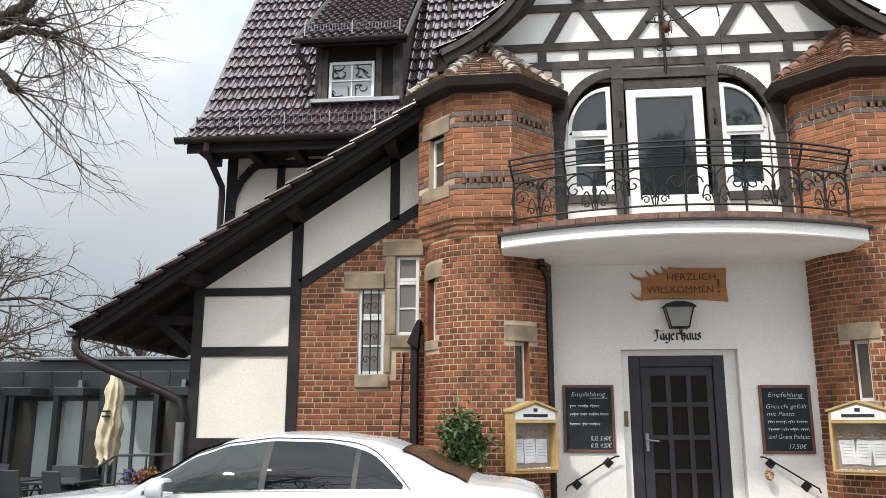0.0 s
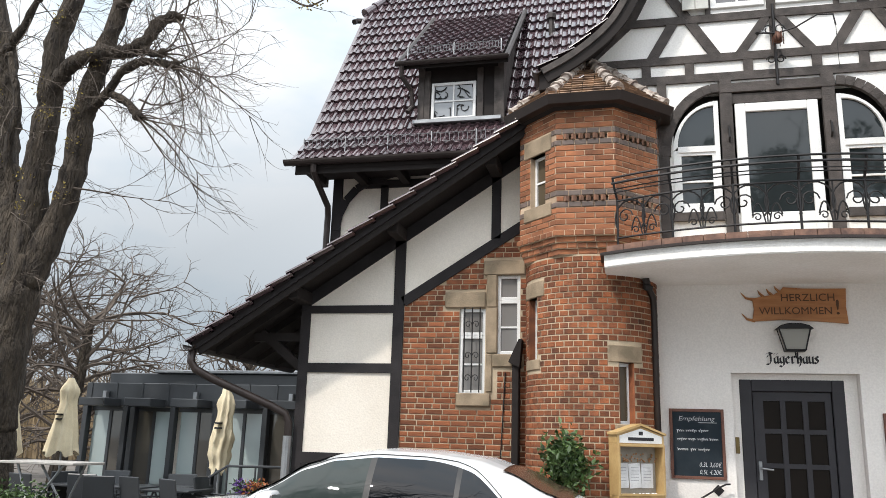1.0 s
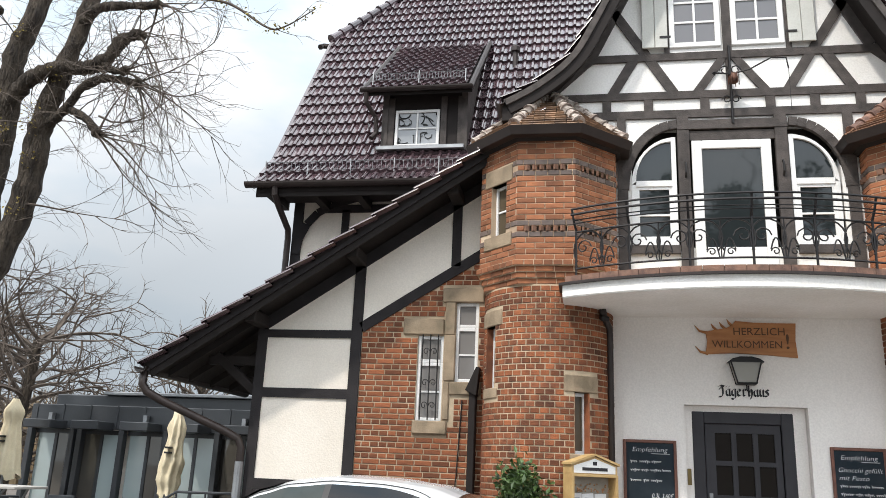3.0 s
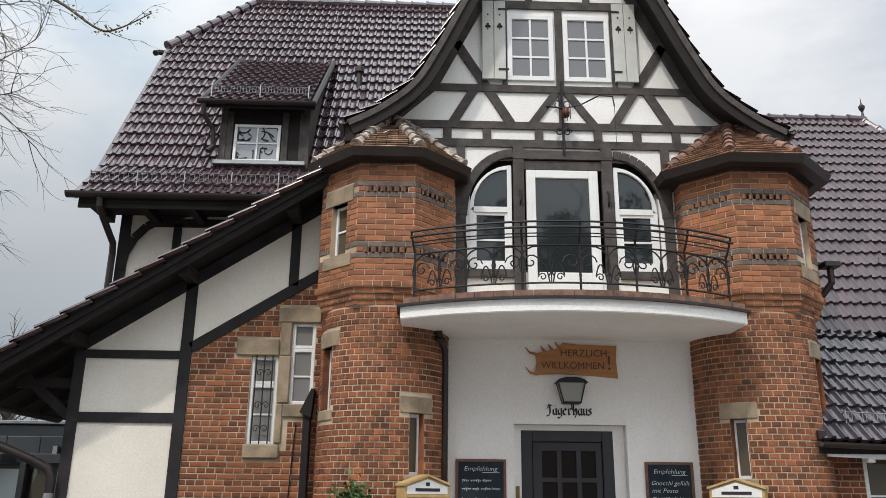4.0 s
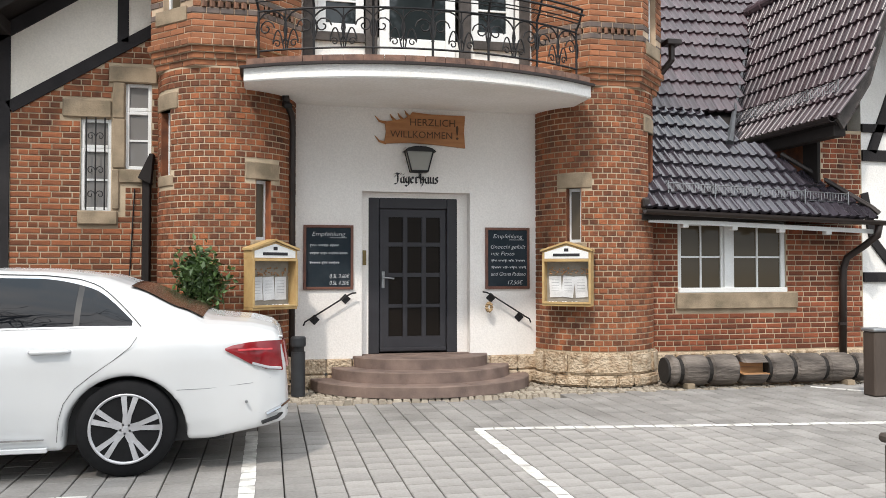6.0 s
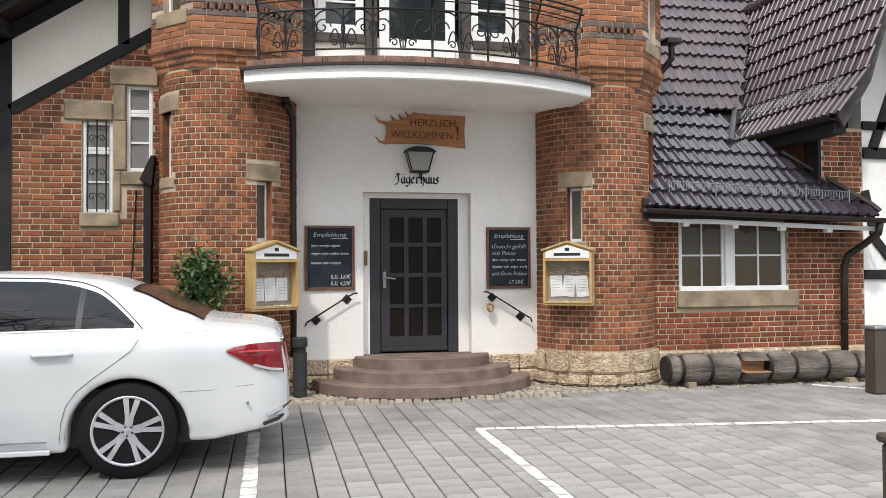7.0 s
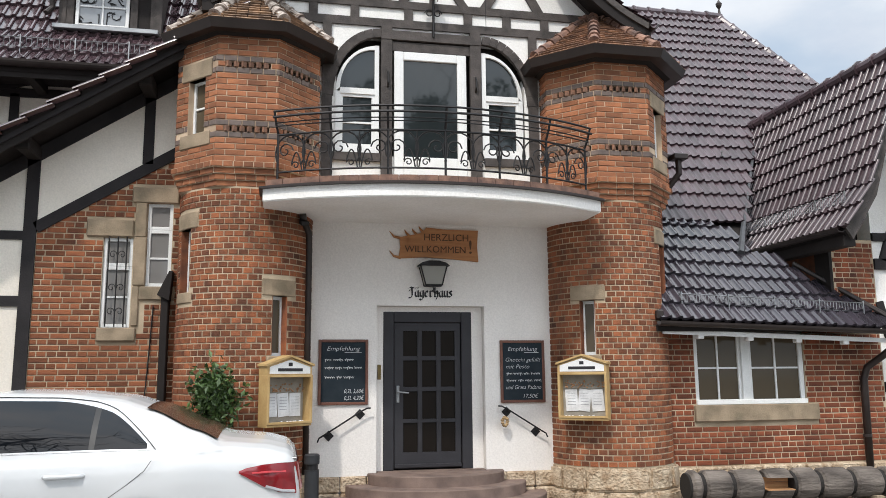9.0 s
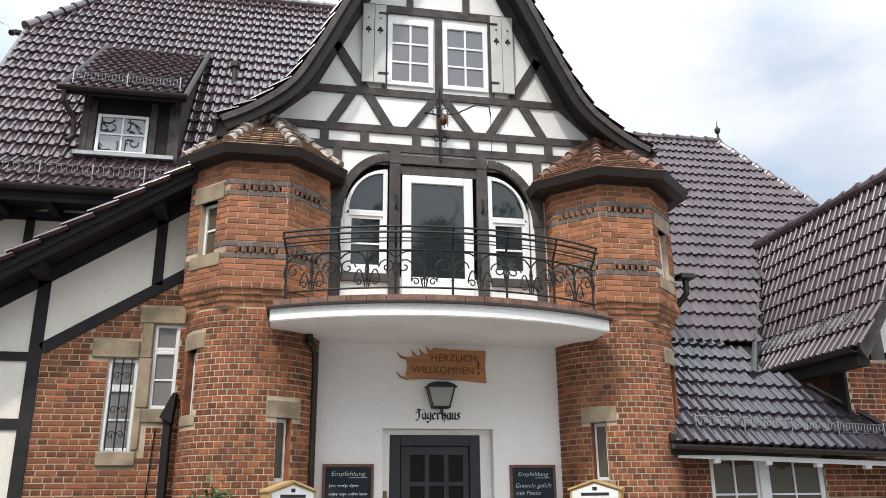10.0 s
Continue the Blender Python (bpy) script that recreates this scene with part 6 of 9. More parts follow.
for p, q, wd in (((8.44, 3.15), (11, 3.15), 0.16), ((8.44, 1.38), (11, 1.38), 0.14), ((8.44, 0.42), (11, 0.42), 0.12), ((9.1, 0.4), (9.1, 4.5), 0.16), ((8.46, 2.6), (8.62, 1.9), 0.12), ((8.62, 1.9), (9.05, 1.4), 0.12), ((8.6, 3.2), (9.0, 4.2), 0.14), ((8.44, 3.55), (10, 3.55), 0.12)):
    bm = bmesh.new()
    beam(bm, p, q, wd, WING_Y - 0.02, WING_Y + 0.03)
    part("timber", bm, TIMBER, wall_cross)

# bricks of the flat walls
lay_bricks(LEFT_BRICKS, wall_left, 300)
lay_bricks(WING_BRICKS, wall_wing, 300, BRICK_WING, BRICK_WING_ONE)

# ---- forecourt ----
paving = tagged(new("pavement"), "grey concrete block paving of the forecourt", "pavement", kind="structure")
BW, BL = 0.208, 0.19
me_block = bpy.data.meshes.new("paving_block")
hx_, hy_, c_ = BW / 2 - 0.005, BL / 2 - 0.0025, 0.006
me_block.from_pydata([(-hx_, -hy_, -0.05), (hx_, -hy_, -0.05), (hx_, hy_, -0.05), (-hx_, hy_, -0.05), (-hx_, -hy_, -0.005), (hx_, -hy_, -0.005), (hx_, hy_, -0.005), (-hx_, hy_, -0.005),
                      (-hx_ + c_, -hy_ + c_ / 2, 0), (hx_ - c_, -hy_ + c_ / 2, 0), (hx_ - c_, hy_ - c_ / 2, 0), (-hx_ + c_, hy_ - c_ / 2, 0)], [],
                     [(8, 9, 10, 11), (4, 5, 9, 8), (5, 6, 10, 9), (6, 7, 11, 10), (7, 4, 8, 11), (0, 1, 5, 4), (1, 2, 6, 5), (2, 3, 7, 6), (3, 0, 4, 7)])
me_block.materials.append(PAVE_ONE)
v_b, f_b = [tuple(v.co) for v in me_block.vertices], [tuple(p.vertices) for p in me_block.polygons]
rnd, verts, faces, made = random.Random(5), [], [], 0
for i in range(72):
    for j in range(46):
        x, y = -5.6 + i * BW, 1.2 + j * BL + (BL / 2 if i % 2 else 0)
        if y > 9.42 + (0.0 if x < 0.6 or x > 3.4 else -0.15):
            continue
        dz = rnd.uniform(-0.003, 0.0015)
        if 0.3 < x < 4.2 and 4.9 < y < 7.6 and made < 300:
            ob = new("paving_block", me_block)
            ob.location, ob.parent = (x, y, dz), paving
            made += 1
        else:
            k = len(verts)
            verts += [(x + a_, y + b_, dz + h_) for a_, b_, h_ in v_b]
            faces += [tuple(q + k for q in g_) for g_ in f_b]
mesh_part("paving_blocks", verts, faces, PAVE, paving, kind="stuff")
# rough cobble strip along the house
COBBLE = material("cobble", (0.40, 0.35, 0.28), 0.9, color2=(0.27, 0.23, 0.18), scale=5, fine=60, bump=0.6, depth=0.01, vary=0.2, island=True)
verts, faces = [], []
y = 9.46
while y < 10.8:
    x = -5.0 + rnd.uniform(0, 0.1)
    while x < 9.2:
        w, h, dz = rnd.uniform(0.07, 0.12), 0.085, rnd.uniform(-0.01, 0.004)
        k = len(verts)
        verts += [(x, y, -0.06), (x + w, y, -0.06), (x + w, y + h, -0.06), (x, y + h, -0.06), (x + 0.012, y + 0.012, dz), (x + w - 0.018, y + 0.012, dz), (x + w - 0.018, y + h - 0.015, dz), (x + 0.012, y + h - 0.015, dz)]
        faces += [(k + 4, k + 5, k + 6, k + 7), (k, k + 1, k + 5, k + 4), (k + 1, k + 2, k + 6, k + 5), (k + 2, k + 3, k + 7, k + 6), (k + 3, k, k + 4, k + 7)]
        x += w
    y += 0.09
mesh_part("cobbles", verts, faces, COBBLE, paving, kind="stuff")


def marking(p, q, w):
    """A worn painted line in pieces, one for each block that it crosses."""
    ob = empty("parking_line", "worn white painted parking line on the paving", "road marking", group="parking lines", kind="structure")
    p, q = Vector((*p, 0.0045)), Vector((*q, 0.0045))
    d = q - p
    s = Vector((-d.y, d.x, 0)).normalized() * w / 2
    n = int(d.length / 0.19)
    vs, fs = [], []
    for i in range(n):
        a_, b_ = p + d * (i + 0.03) / n, p + d * (i + 0.95) / n
        j_ = rnd.uniform(0.85, 1.05)
        k = len(vs)
        vs += [tuple(a_ + s * j_), tuple(b_ + s * rnd.uniform(0.85, 1.05)), tuple(b_ - s * j_), tuple(a_ - s * rnd.uniform(0.85, 1.05))]
        vs += [(v[0], v[1], v[2] - 0.003) for v in vs[k:k + 4]]
        fs += [(k + 3, k + 2, k + 1, k), (k, k + 1, k + 5, k + 4), (k + 1, k + 2, k + 6, k + 5), (k + 2, k + 3, k + 7, k + 6), (k + 3, k, k + 4, k + 7)]
    mesh_part("paint", vs, fs, LINE_WHITE, ob)


marking((-0.13, 3.2), (-0.13, 7.95), 0.11)
marking((1.90, 7.62), (8.2, 6.74), 0.1)
marking((1.93, 3.4), (1.93, 7.56), 0.1)
marking((6.75, 9.3), (7.6, 8.35), 0.09)
marking((-2.6, 6.05), (-1.15, 6.0), 0.06)

# ---- car ----
CAR_WHITE = material("car_white", (0.63, 0.637, 0.64), 0.18, color2=(0.615, 0.622, 0.625), scale=1, fine=20, bump=0.0, coat=0.45, grain=0.0)
CAR_GLASS = glass_material("car_glass", (0.006, 0.007, 0.009), 0.012, 0.36)
CAR_WHITE.node_tree.nodes["Principled BSDF"].inputs["Coat Roughness"].default_value = 0.1
CAR_GLASS_CLEAR = glass_material("car_glass_clear", (0.035, 0.045, 0.042), 0.015, 0.36)
CHROME = material("chrome", (0.75, 0.75, 0.76), 0.12, metal=1.0, bump=0)
RUBBER = material("rubber", (0.012, 0.012, 0.013), 0.85, spec=0.2, scale=10, fine=60, bump=0.2, depth=0.003)
ALLOY = material("alloy", (0.60, 0.60, 0.62), 0.35, metal=0.45, bump=0)
LAMP_RED = material("lamp_red", (0.27, 0.010, 0.016), 0.12, color2=(0.15, 0.006, 0.010), scale=6, fine=40, bump=0, coat=0.5)
BLACK_TRIM = material("black_trim", (0.012, 0.012, 0.013), 0.5, bump=0)
car = empty("car", "white four-door saloon car parked on the paving", "car")
CYC, HW = 7.07, 0.92      # centre line and half width
WR = 0.338
WX = (-0.96, -3.84)


def lerp_table(tab, x):
    for (xa, a), (xb, b) in zip(tab, tab[1:]):
        if xa <= x <= xb:
            t = (x - xa) / (xb - xa)
            t = t * t * (3 - 2 * t) * 0.5 + t * 0.5
            return a + (b - a) * t
    return tab[0][1] if x < tab[0][0] else tab[-1][1]


TOP = [(-4.79, 0.62), (-4.7, 0.78), (-4.4, 0.90), (-3.7, 0.98), (-3.12, 1.04), (-0.42, 1.10), (-0.12, 1.075), (0.05, 1.035), (0.10, 0.99), (0.14, 0.80), (0.165, 0.55)]
SHO = [(-4.79, 0.58), (-4.6, 0.72), (-4.0, 0.86), (-3.3, 0.93), (-1.5, 0.955), (-0.5, 0.97), (0.0, 0.94), (0.10, 0.90), (0.14, 0.75), (0.165, 0.54)]
WID = [(-4.79, 0.55), (-4.6, 0.78), (-4.2, 0.88), (-3.6, 0.92), (-1.0, 0.92), (-0.4, 0.905), (-0.05, 0.86), (0.08, 0.80), (0.14, 0.72), (0.165, 0.6)]


def floor_z(x):
    z = 0.20 if x > WX[1] - 0.45 and x < WX[0] + 0.4 else 0.24
    if x > -0.4:
        z = 0.24 + (x + 0.4) * 0.16
    for wx in WX:
        d = abs(x - wx)
        if d < 0.405:
            z = max(z, 0.30 + math.sqrt(max(0, 0.405 ** 2 - d * d)) + 0.0)
    return z


stations = sorted({round(-4.79 + 4.955 * k / 90, 4) for k in range(91)} | {round(wx + s * d, 4) for wx in WX for s in (-1, 1) for d in (0.405, 0.395, 0.38, 0.35)} | {0.10, 0.14, 0.165})
bm = bmesh.new()
rings = []
for x in stations:
    zt, zs, w, zf = lerp_table(TOP, x), lerp_table(SHO, x), lerp_table(WID, x), floor_z(x)
    zs = min(zs, zt - 0.02)
    half = [(0, zt), (w * 0.45, zt - 0.004), (w * 0.74, zt - 0.02), (w * 0.90, zt - 0.05 if zt - 0.05 > zs else zs + 0.012), (w * 0.965, zs), (w * 0.992, zs - 0.07), (w, zs - 0.16)]
    mid = 0.62
    z6 = zs - 0.16
    for t_ in (0.25, 0.5, 0.75, 0.9, 1.0):
        z = z6 + (zf - z6) * t_
        crease = 0.012 if abs(z - 0.36) < 0.06 else 0
        half.append((w - 0.035 * max(0, (0.5 - z) / 0.3) + crease * 0.5, z))
    ring = [bm.verts.new((x, CYC - y, z)) for y, z in half[::-1]] + [bm.verts.new((x, CYC + y, z)) for y, z in half[1:]]
    rings.append(ring)
for r0, r1 in zip(rings, rings[1:]):
    for k in range(len(r0) - 1):
        bm.faces.new((r0[k], r0[k + 1], r1[k + 1], r1[k]))
bm.faces.new(rings[0])
bm.faces.new(rings[-1][::-1])
for r0, r1 in zip(rings, rings[1:]):
    bm.faces.new((r0[0], r1[0], r1[-1], r0[-1]))
body_bm = bm
part("underbody", bx(-4.6, -0.3, CYC - 0.78, CYC + 0.78, 0.22, 0.62), BLACK_TRIM, car)

ROOF = [(-3.12, 1.035), (-2.88, 1.17), (-2.55, 1.36), (-2.32, 1.43), (-1.98, 1.468), (-1.6, 1.46), (-1.2, 1.42), (-0.95, 1.345), (-0.6, 1.19), (-0.40, 1.10)]
EDGE = [(-3.12, 0.80), (-2.55, 0.62), (-2.2, 0.585), (-1.5, 0.585), (-1.0, 0.60), (-0.40, 0.70)]
BELT = [(-3.12, 0.985), (-0.40, 1.045)]


def cab(x, f, out=0.0):
    """A point on the cabin's side: f = 0 at the belt, 1 at the roof edge."""
    zr, ye, zb = lerp_table(ROOF, x), lerp_table(EDGE, x), BELT[0][1] + (x + 3.12) / 2.72 * 0.06
    ze = max(zr - 0.045, zb)
    yb = lerp_table(WID, x) * 0.925
    return yb + (ye - yb) * f + 0.03 * math.sin(math.pi * f) + out, zb + (ze - zb) * f


cst = [-3.12 + 2.72 * k / 60 for k in range(61)]
bm = bmesh.new()
rings = []
for x in cst:
    zr, ye = lerp_table(ROOF, x), lerp_table(EDGE, x)
    half = [(0, zr), (ye * 0.5, zr - 0.006), (ye * 0.85, zr - 0.022)] + [cab(x, f) for f in (1, 0.75, 0.5, 0.25, 0, -0.25)]
    rings.append([bm.verts.new((x, CYC - y, z)) for y, z in half[::-1]] + [bm.verts.new((x, CYC + y, z)) for y, z in half[1:]])
for r0, r1 in zip(rings, rings[1:]):
    for k in range(len(r0) - 1):
        bm.faces.new((r0[k], r0[k + 1], r1[k + 1], r1[k]))
bm.faces.new(rings[0])
bm.faces.new(rings[-1][::-1])
for r0, r1 in zip(rings, rings[1:]):
    bm.faces.new((r0[0], r1[0], r1[-1], r0[-1]))
bmesh.ops.recalc_face_normals(bm, faces=bm.faces)
# body and cabin pressed from one sheet, with a soft joint
tmp = bpy.data.meshes.new("tmp")
bm.to_mesh(tmp)
bm.free()
bmesh.ops.recalc_face_normals(body_bm, faces=body_bm.faces)
body_bm.from_mesh(tmp)
bpy.data.meshes.remove(tmp)
body = part("body", body_bm, CAR_WHITE, car, smooth=True)
md = body.modifiers.new("skin", "REMESH")
md.mode, md.voxel_size, md.use_smooth_shade = "VOXEL", 0.014, True
md = body.modifiers.new("soft", "SMOOTH")
md.factor, md.iterations = 0.5, 20


def side_glass(name, xa, xb, side, mat, lo=0.07, hi=None, out=0.006, n=24, rear=None):
    """Glass that follows the cabin's side between two stations."""
    bm = bmesh.new()
    prev = None
    for k in range(n + 1):
        x = xa + (xb - xa) * k / n
        top = hi(x) if hi else 0.93
        row = [bm.verts.new((x, CYC + side * cab(x, lo + (top - lo) * j / 6, out)[0], cab(x, lo + (top - lo) * j / 6, out)[1])) for j in range(7)]
        if prev:
            for j in range(6):
                bm.faces.new((prev[j], prev[j + 1], row[j + 1], row[j]))
        prev = row
    bmesh.ops.recalc_face_normals(bm, faces=bm.faces)
    return part(name, bm, mat, car, smooth=True)


def side_top(x):
    if x > -1.75:
        return 0.93 - 0.84 * max(0.0, (x + 1.75) / 0.85) ** 4.2
    if x < -2.35:
        return 0.93 - 0.05 * (-2.35 - x) / 0.6
    return 0.93


for s in (-1, 1):
    side_glass("window_trim", -2.93, -0.885, s, CHROME, 0.05, lambda x: min(0.95, side_top(x) + 0.014), 0.003, 60)
    side_glass("front_window", -2.83, -2.03, s, CAR_GLASS_CLEAR, 0.09, side_top, 0.007)
    side_glass("rear_window", -1.98, -1.32, s, CAR_GLASS, 0.09, side_top, 0.007)
    side_glass("quarter_window", -1.28, -0.93, s, CAR_GLASS, 0.09, side_top, 0.007)
    side_glass("pillar", -2.04, -1.97, s, BLACK_TRIM, 0.09, side_top, 0.006, 3)
    side_glass("pillar", -1.33, -1.27, s, BLACK_TRIM, 0.09, side_top, 0.006, 3)
for nm, xa, xb in (("rear_screen", -0.98, -0.46), ("windscreen", -3.05, -2.42)):
    bm = bmesh.new()
    prev = None
    for k in range(13):
        x = xa + (xb - xa) * k / 12
        zr, ye = lerp_table(ROOF, x), lerp_table(EDGE, x)
        row = [bm.verts.new((x, CYC + ye * f * 0.97, zr + 0.008 - 0.03 * f * f)) for f in (-1, -0.6, -0.2, 0.2, 0.6, 1)]
        if prev:
            for j in range(5):
                bm.faces.new((prev[j], prev[j + 1], row[j + 1], row[j]))
        prev = row
    bmesh.ops.recalc_face_normals(bm, faces=bm.faces)
    # rear glass is coloured brown for the brick wall it mirrors
    part(nm, bm, glass_material("wall_brown_screen", (0.05, 0.03, 0.022), 0.16) if nm == "rear_screen" else CAR_GLASS, car, smooth=True)
for s in (-1, 1):
    yo = CYC + s * HW
    # door gaps, handles, sill and mirror
    for pts in ([(-0.885, 0.98), (-0.93, 0.91), (-1.04, 0.82), (-1.18, 0.72), (-1.29, 0.63), (-1.36, 0.53), (-1.39, 0.42), (-1.40, 0.27)], [(-2.01, 0.97), (-2.03, 0.7), (-2.04, 0.25)], [(-3.12, 0.95), (-3.25, 0.7), (-3.2, 0.3)]):
        bm = bmesh.new()
        tube(bm, [(x, CYC + s * (lerp_table(WID, x) + 0.001 if z < 0.82 else lerp_table(WID, x) * 0.9985), z) for x, z in pts], 0.0022, 4)
        part("door_gap", bm, BLACK_TRIM, car)
    bm = bmesh.new()
    tube(bm, [(x, CYC + s * cab(x, min(0.99, side_top(x) + 0.10), 0.003)[0], cab(x, min(0.99, side_top(x) + 0.10))[1]) for x in [-2.9 + 2.03 * k / 40 for k in range(41)]], 0.0035, 4)
    part("door_seam", bm, BLACK_TRIM, car)
    # lower tube draws the bumper edge's shadow, upper one a shut line
    for pts in ([(-0.53, 0.37), (-0.3, 0.385), (-0.05, 0.41), (0.07, 0.43)], [(-0.62, 0.60), (-0.4, 0.605), (-0.1, 0.63), (0.03, 0.66)]):
        bm = bmesh.new()
        tube(bm, [(x, CYC + s * (lerp_table(WID, x) - 0.035 * max(0, (0.5 - z) / 0.3)), z) for x, z in pts], 0.0022, 4)
        part("shade_shut_line", bm, ZINC, car)
    for xh in (-1.45, -2.5):
        bm = bmesh.new()
        tube(bm, [(xh - 0.13, yo + s * -0.01, 0.885), (xh - 0.11, yo + s * 0.022, 0.885), (xh + 0.1, yo + s * 0.022, 0.889), (xh + 0.13, yo + s * -0.01, 0.889)], [0.012, 0.018, 0.016, 0.01], 8)
        part("door_handle", bm, CAR_WHITE, car, smooth=True)
    part("sill_trim", bx(-3.5, -1.46, *sorted((yo - s * 0.03, yo + s * 0.004)), 0.2, 0.235, 0.006), CAR_WHITE, car)
    part("sill_chrome", bx(-3.5, -1.48, *sorted((yo - s * 0.01, yo + s * 0.006)), 0.285, 0.296), CHROME, car)
    bm = bmesh.new()
    bmesh.ops.create_uvsphere(bm, u_segments=24, v_segments=14, radius=1.0)
    for v in bm.verts:
        c_ = v.co
        v.co = Vector((0.115 * math.copysign(abs(c_.x) ** 0.8, c_.x) if c_.x < 0 else 0.05 * c_.x ** 0.4, 0.125 * c_.y, 0.078 * math.copysign(abs(c_.z) ** 0.8, c_.z) + 0.015 * c_.y * -s))
    bmesh.ops.transform(bm, matrix=pose(-2.70, yo + s * 0.1, 1.055), verts=bm.verts)
    tube(bm, [(-2.72, yo - s * 0.03, 1.0), (-2.71, yo + s * 0.06, 1.02)], 0.025, 8)
    mir = part("wing_mirror", bm, CAR_WHITE, car, smooth=True)
    bm = bx(-2.66, -2.645, *sorted((yo + s * 0.01, yo + s * 0.19)), 1.005, 1.105, 0.004)
    part("mirror_glass", bm, CHROME, mir)
    # tail lamp wrapped round the corner
    bm = bmesh.new()
    up_, lo_ = [(-0.29, 0.885), (-0.24, 0.905), (-0.12, 0.925), (0.0, 0.932), (0.08, 0.93)], [(-0.29, 0.872), (-0.24, 0.845), (-0.12, 0.775), (0.0, 0.725), (0.115, 0.705)]
    rows = []
    for (xa, za), (xb, zb) in zip(up_, lo_):
        rows.append([bm.verts.new((xa + (xb - xa) * t_, CYC + s * (lerp_table(WID, xa + (xb - xa) * t_) * (0.985 if t_ < 0.3 else 1.0) + 0.014), za + (zb - za) * t_)) for t_ in (0, 0.33, 0.66, 1)])
    rows.append([bm.verts.new((0.168 - 0.03 * (1 - t_), CYC + s * 0.56, 0.915 + (0.72 - 0.915) * t_)) for t_ in (0, 0.33, 0.66, 1)])
    for r0, r1 in zip(rows, rows[1:]):
        for k in range(3):
            bm.faces.new((r0[k], r0[k + 1], r1[k + 1], r1[k]))
    bmesh.ops.recalc_face_normals(bm, faces=bm.faces)
    lamp = part("tail_lamp", bm, LAMP_RED, car, "red tail lamp with pale lower strip", smooth=True)
    bm = bmesh.new()
    tube(bm, [(-0.1, CYC + s * (lerp_table(WID, -0.1) + 0.017), 0.772), (0.02, CYC + s * (lerp_table(WID, 0.02) + 0.017), 0.735), (0.105, CYC + s * (lerp_table(WID, 0.105) + 0.017), 0.722)], 0.011, 6)
    part("reversing_strip", bm, ALLOY, lamp)
    bm = bmesh.new()
    tube(bm, [(x, CYC + s * (lerp_table(WID, x) + 0.012), z) for x, z in ((-0.2, 0.868), (-0.08, 0.872), (0.04, 0.868))], 0.009, 6)
    part("lamp_band", bm, material("lamp_red_light", (0.6, 0.06, 0.07), 0.15, bump=0), lamp)
    bm = bmesh.new()
    tube(bm, [(0.0, CYC + s * 0.85, 0.40), (0.10, CYC + s * 0.80, 0.44), (0.165, CYC + s * 0.62, 0.46)], 0.014, 6)
    part("bumper_trim", bm, CHROME, car)
    bm = bmesh.new()
    tube(bm, [(-0.03, CYC + s * 0.86, 0.34), (0.08, CYC + s * 0.82, 0.37), (0.15, CYC + s * 0.62, 0.40)], 0.014, 6)
    part("bumper_vent", bm, BLACK_TRIM, car)
part("boot_chrome", bx(0.075, 0.12, CYC - 0.7, CYC + 0.7, 0.935, 0.955, 0.006), CHROME, car)
for xs, zs in ((-0.02, 0.50), ):
    bm = bmesh.new()
    tube(bm, [(xs - 0.12, CYC - 0.905, zs), (xs - 0.12, CYC - 0.88, zs)], 0.011, 8)
    part("parking_sensor", bm, ZINC, car)


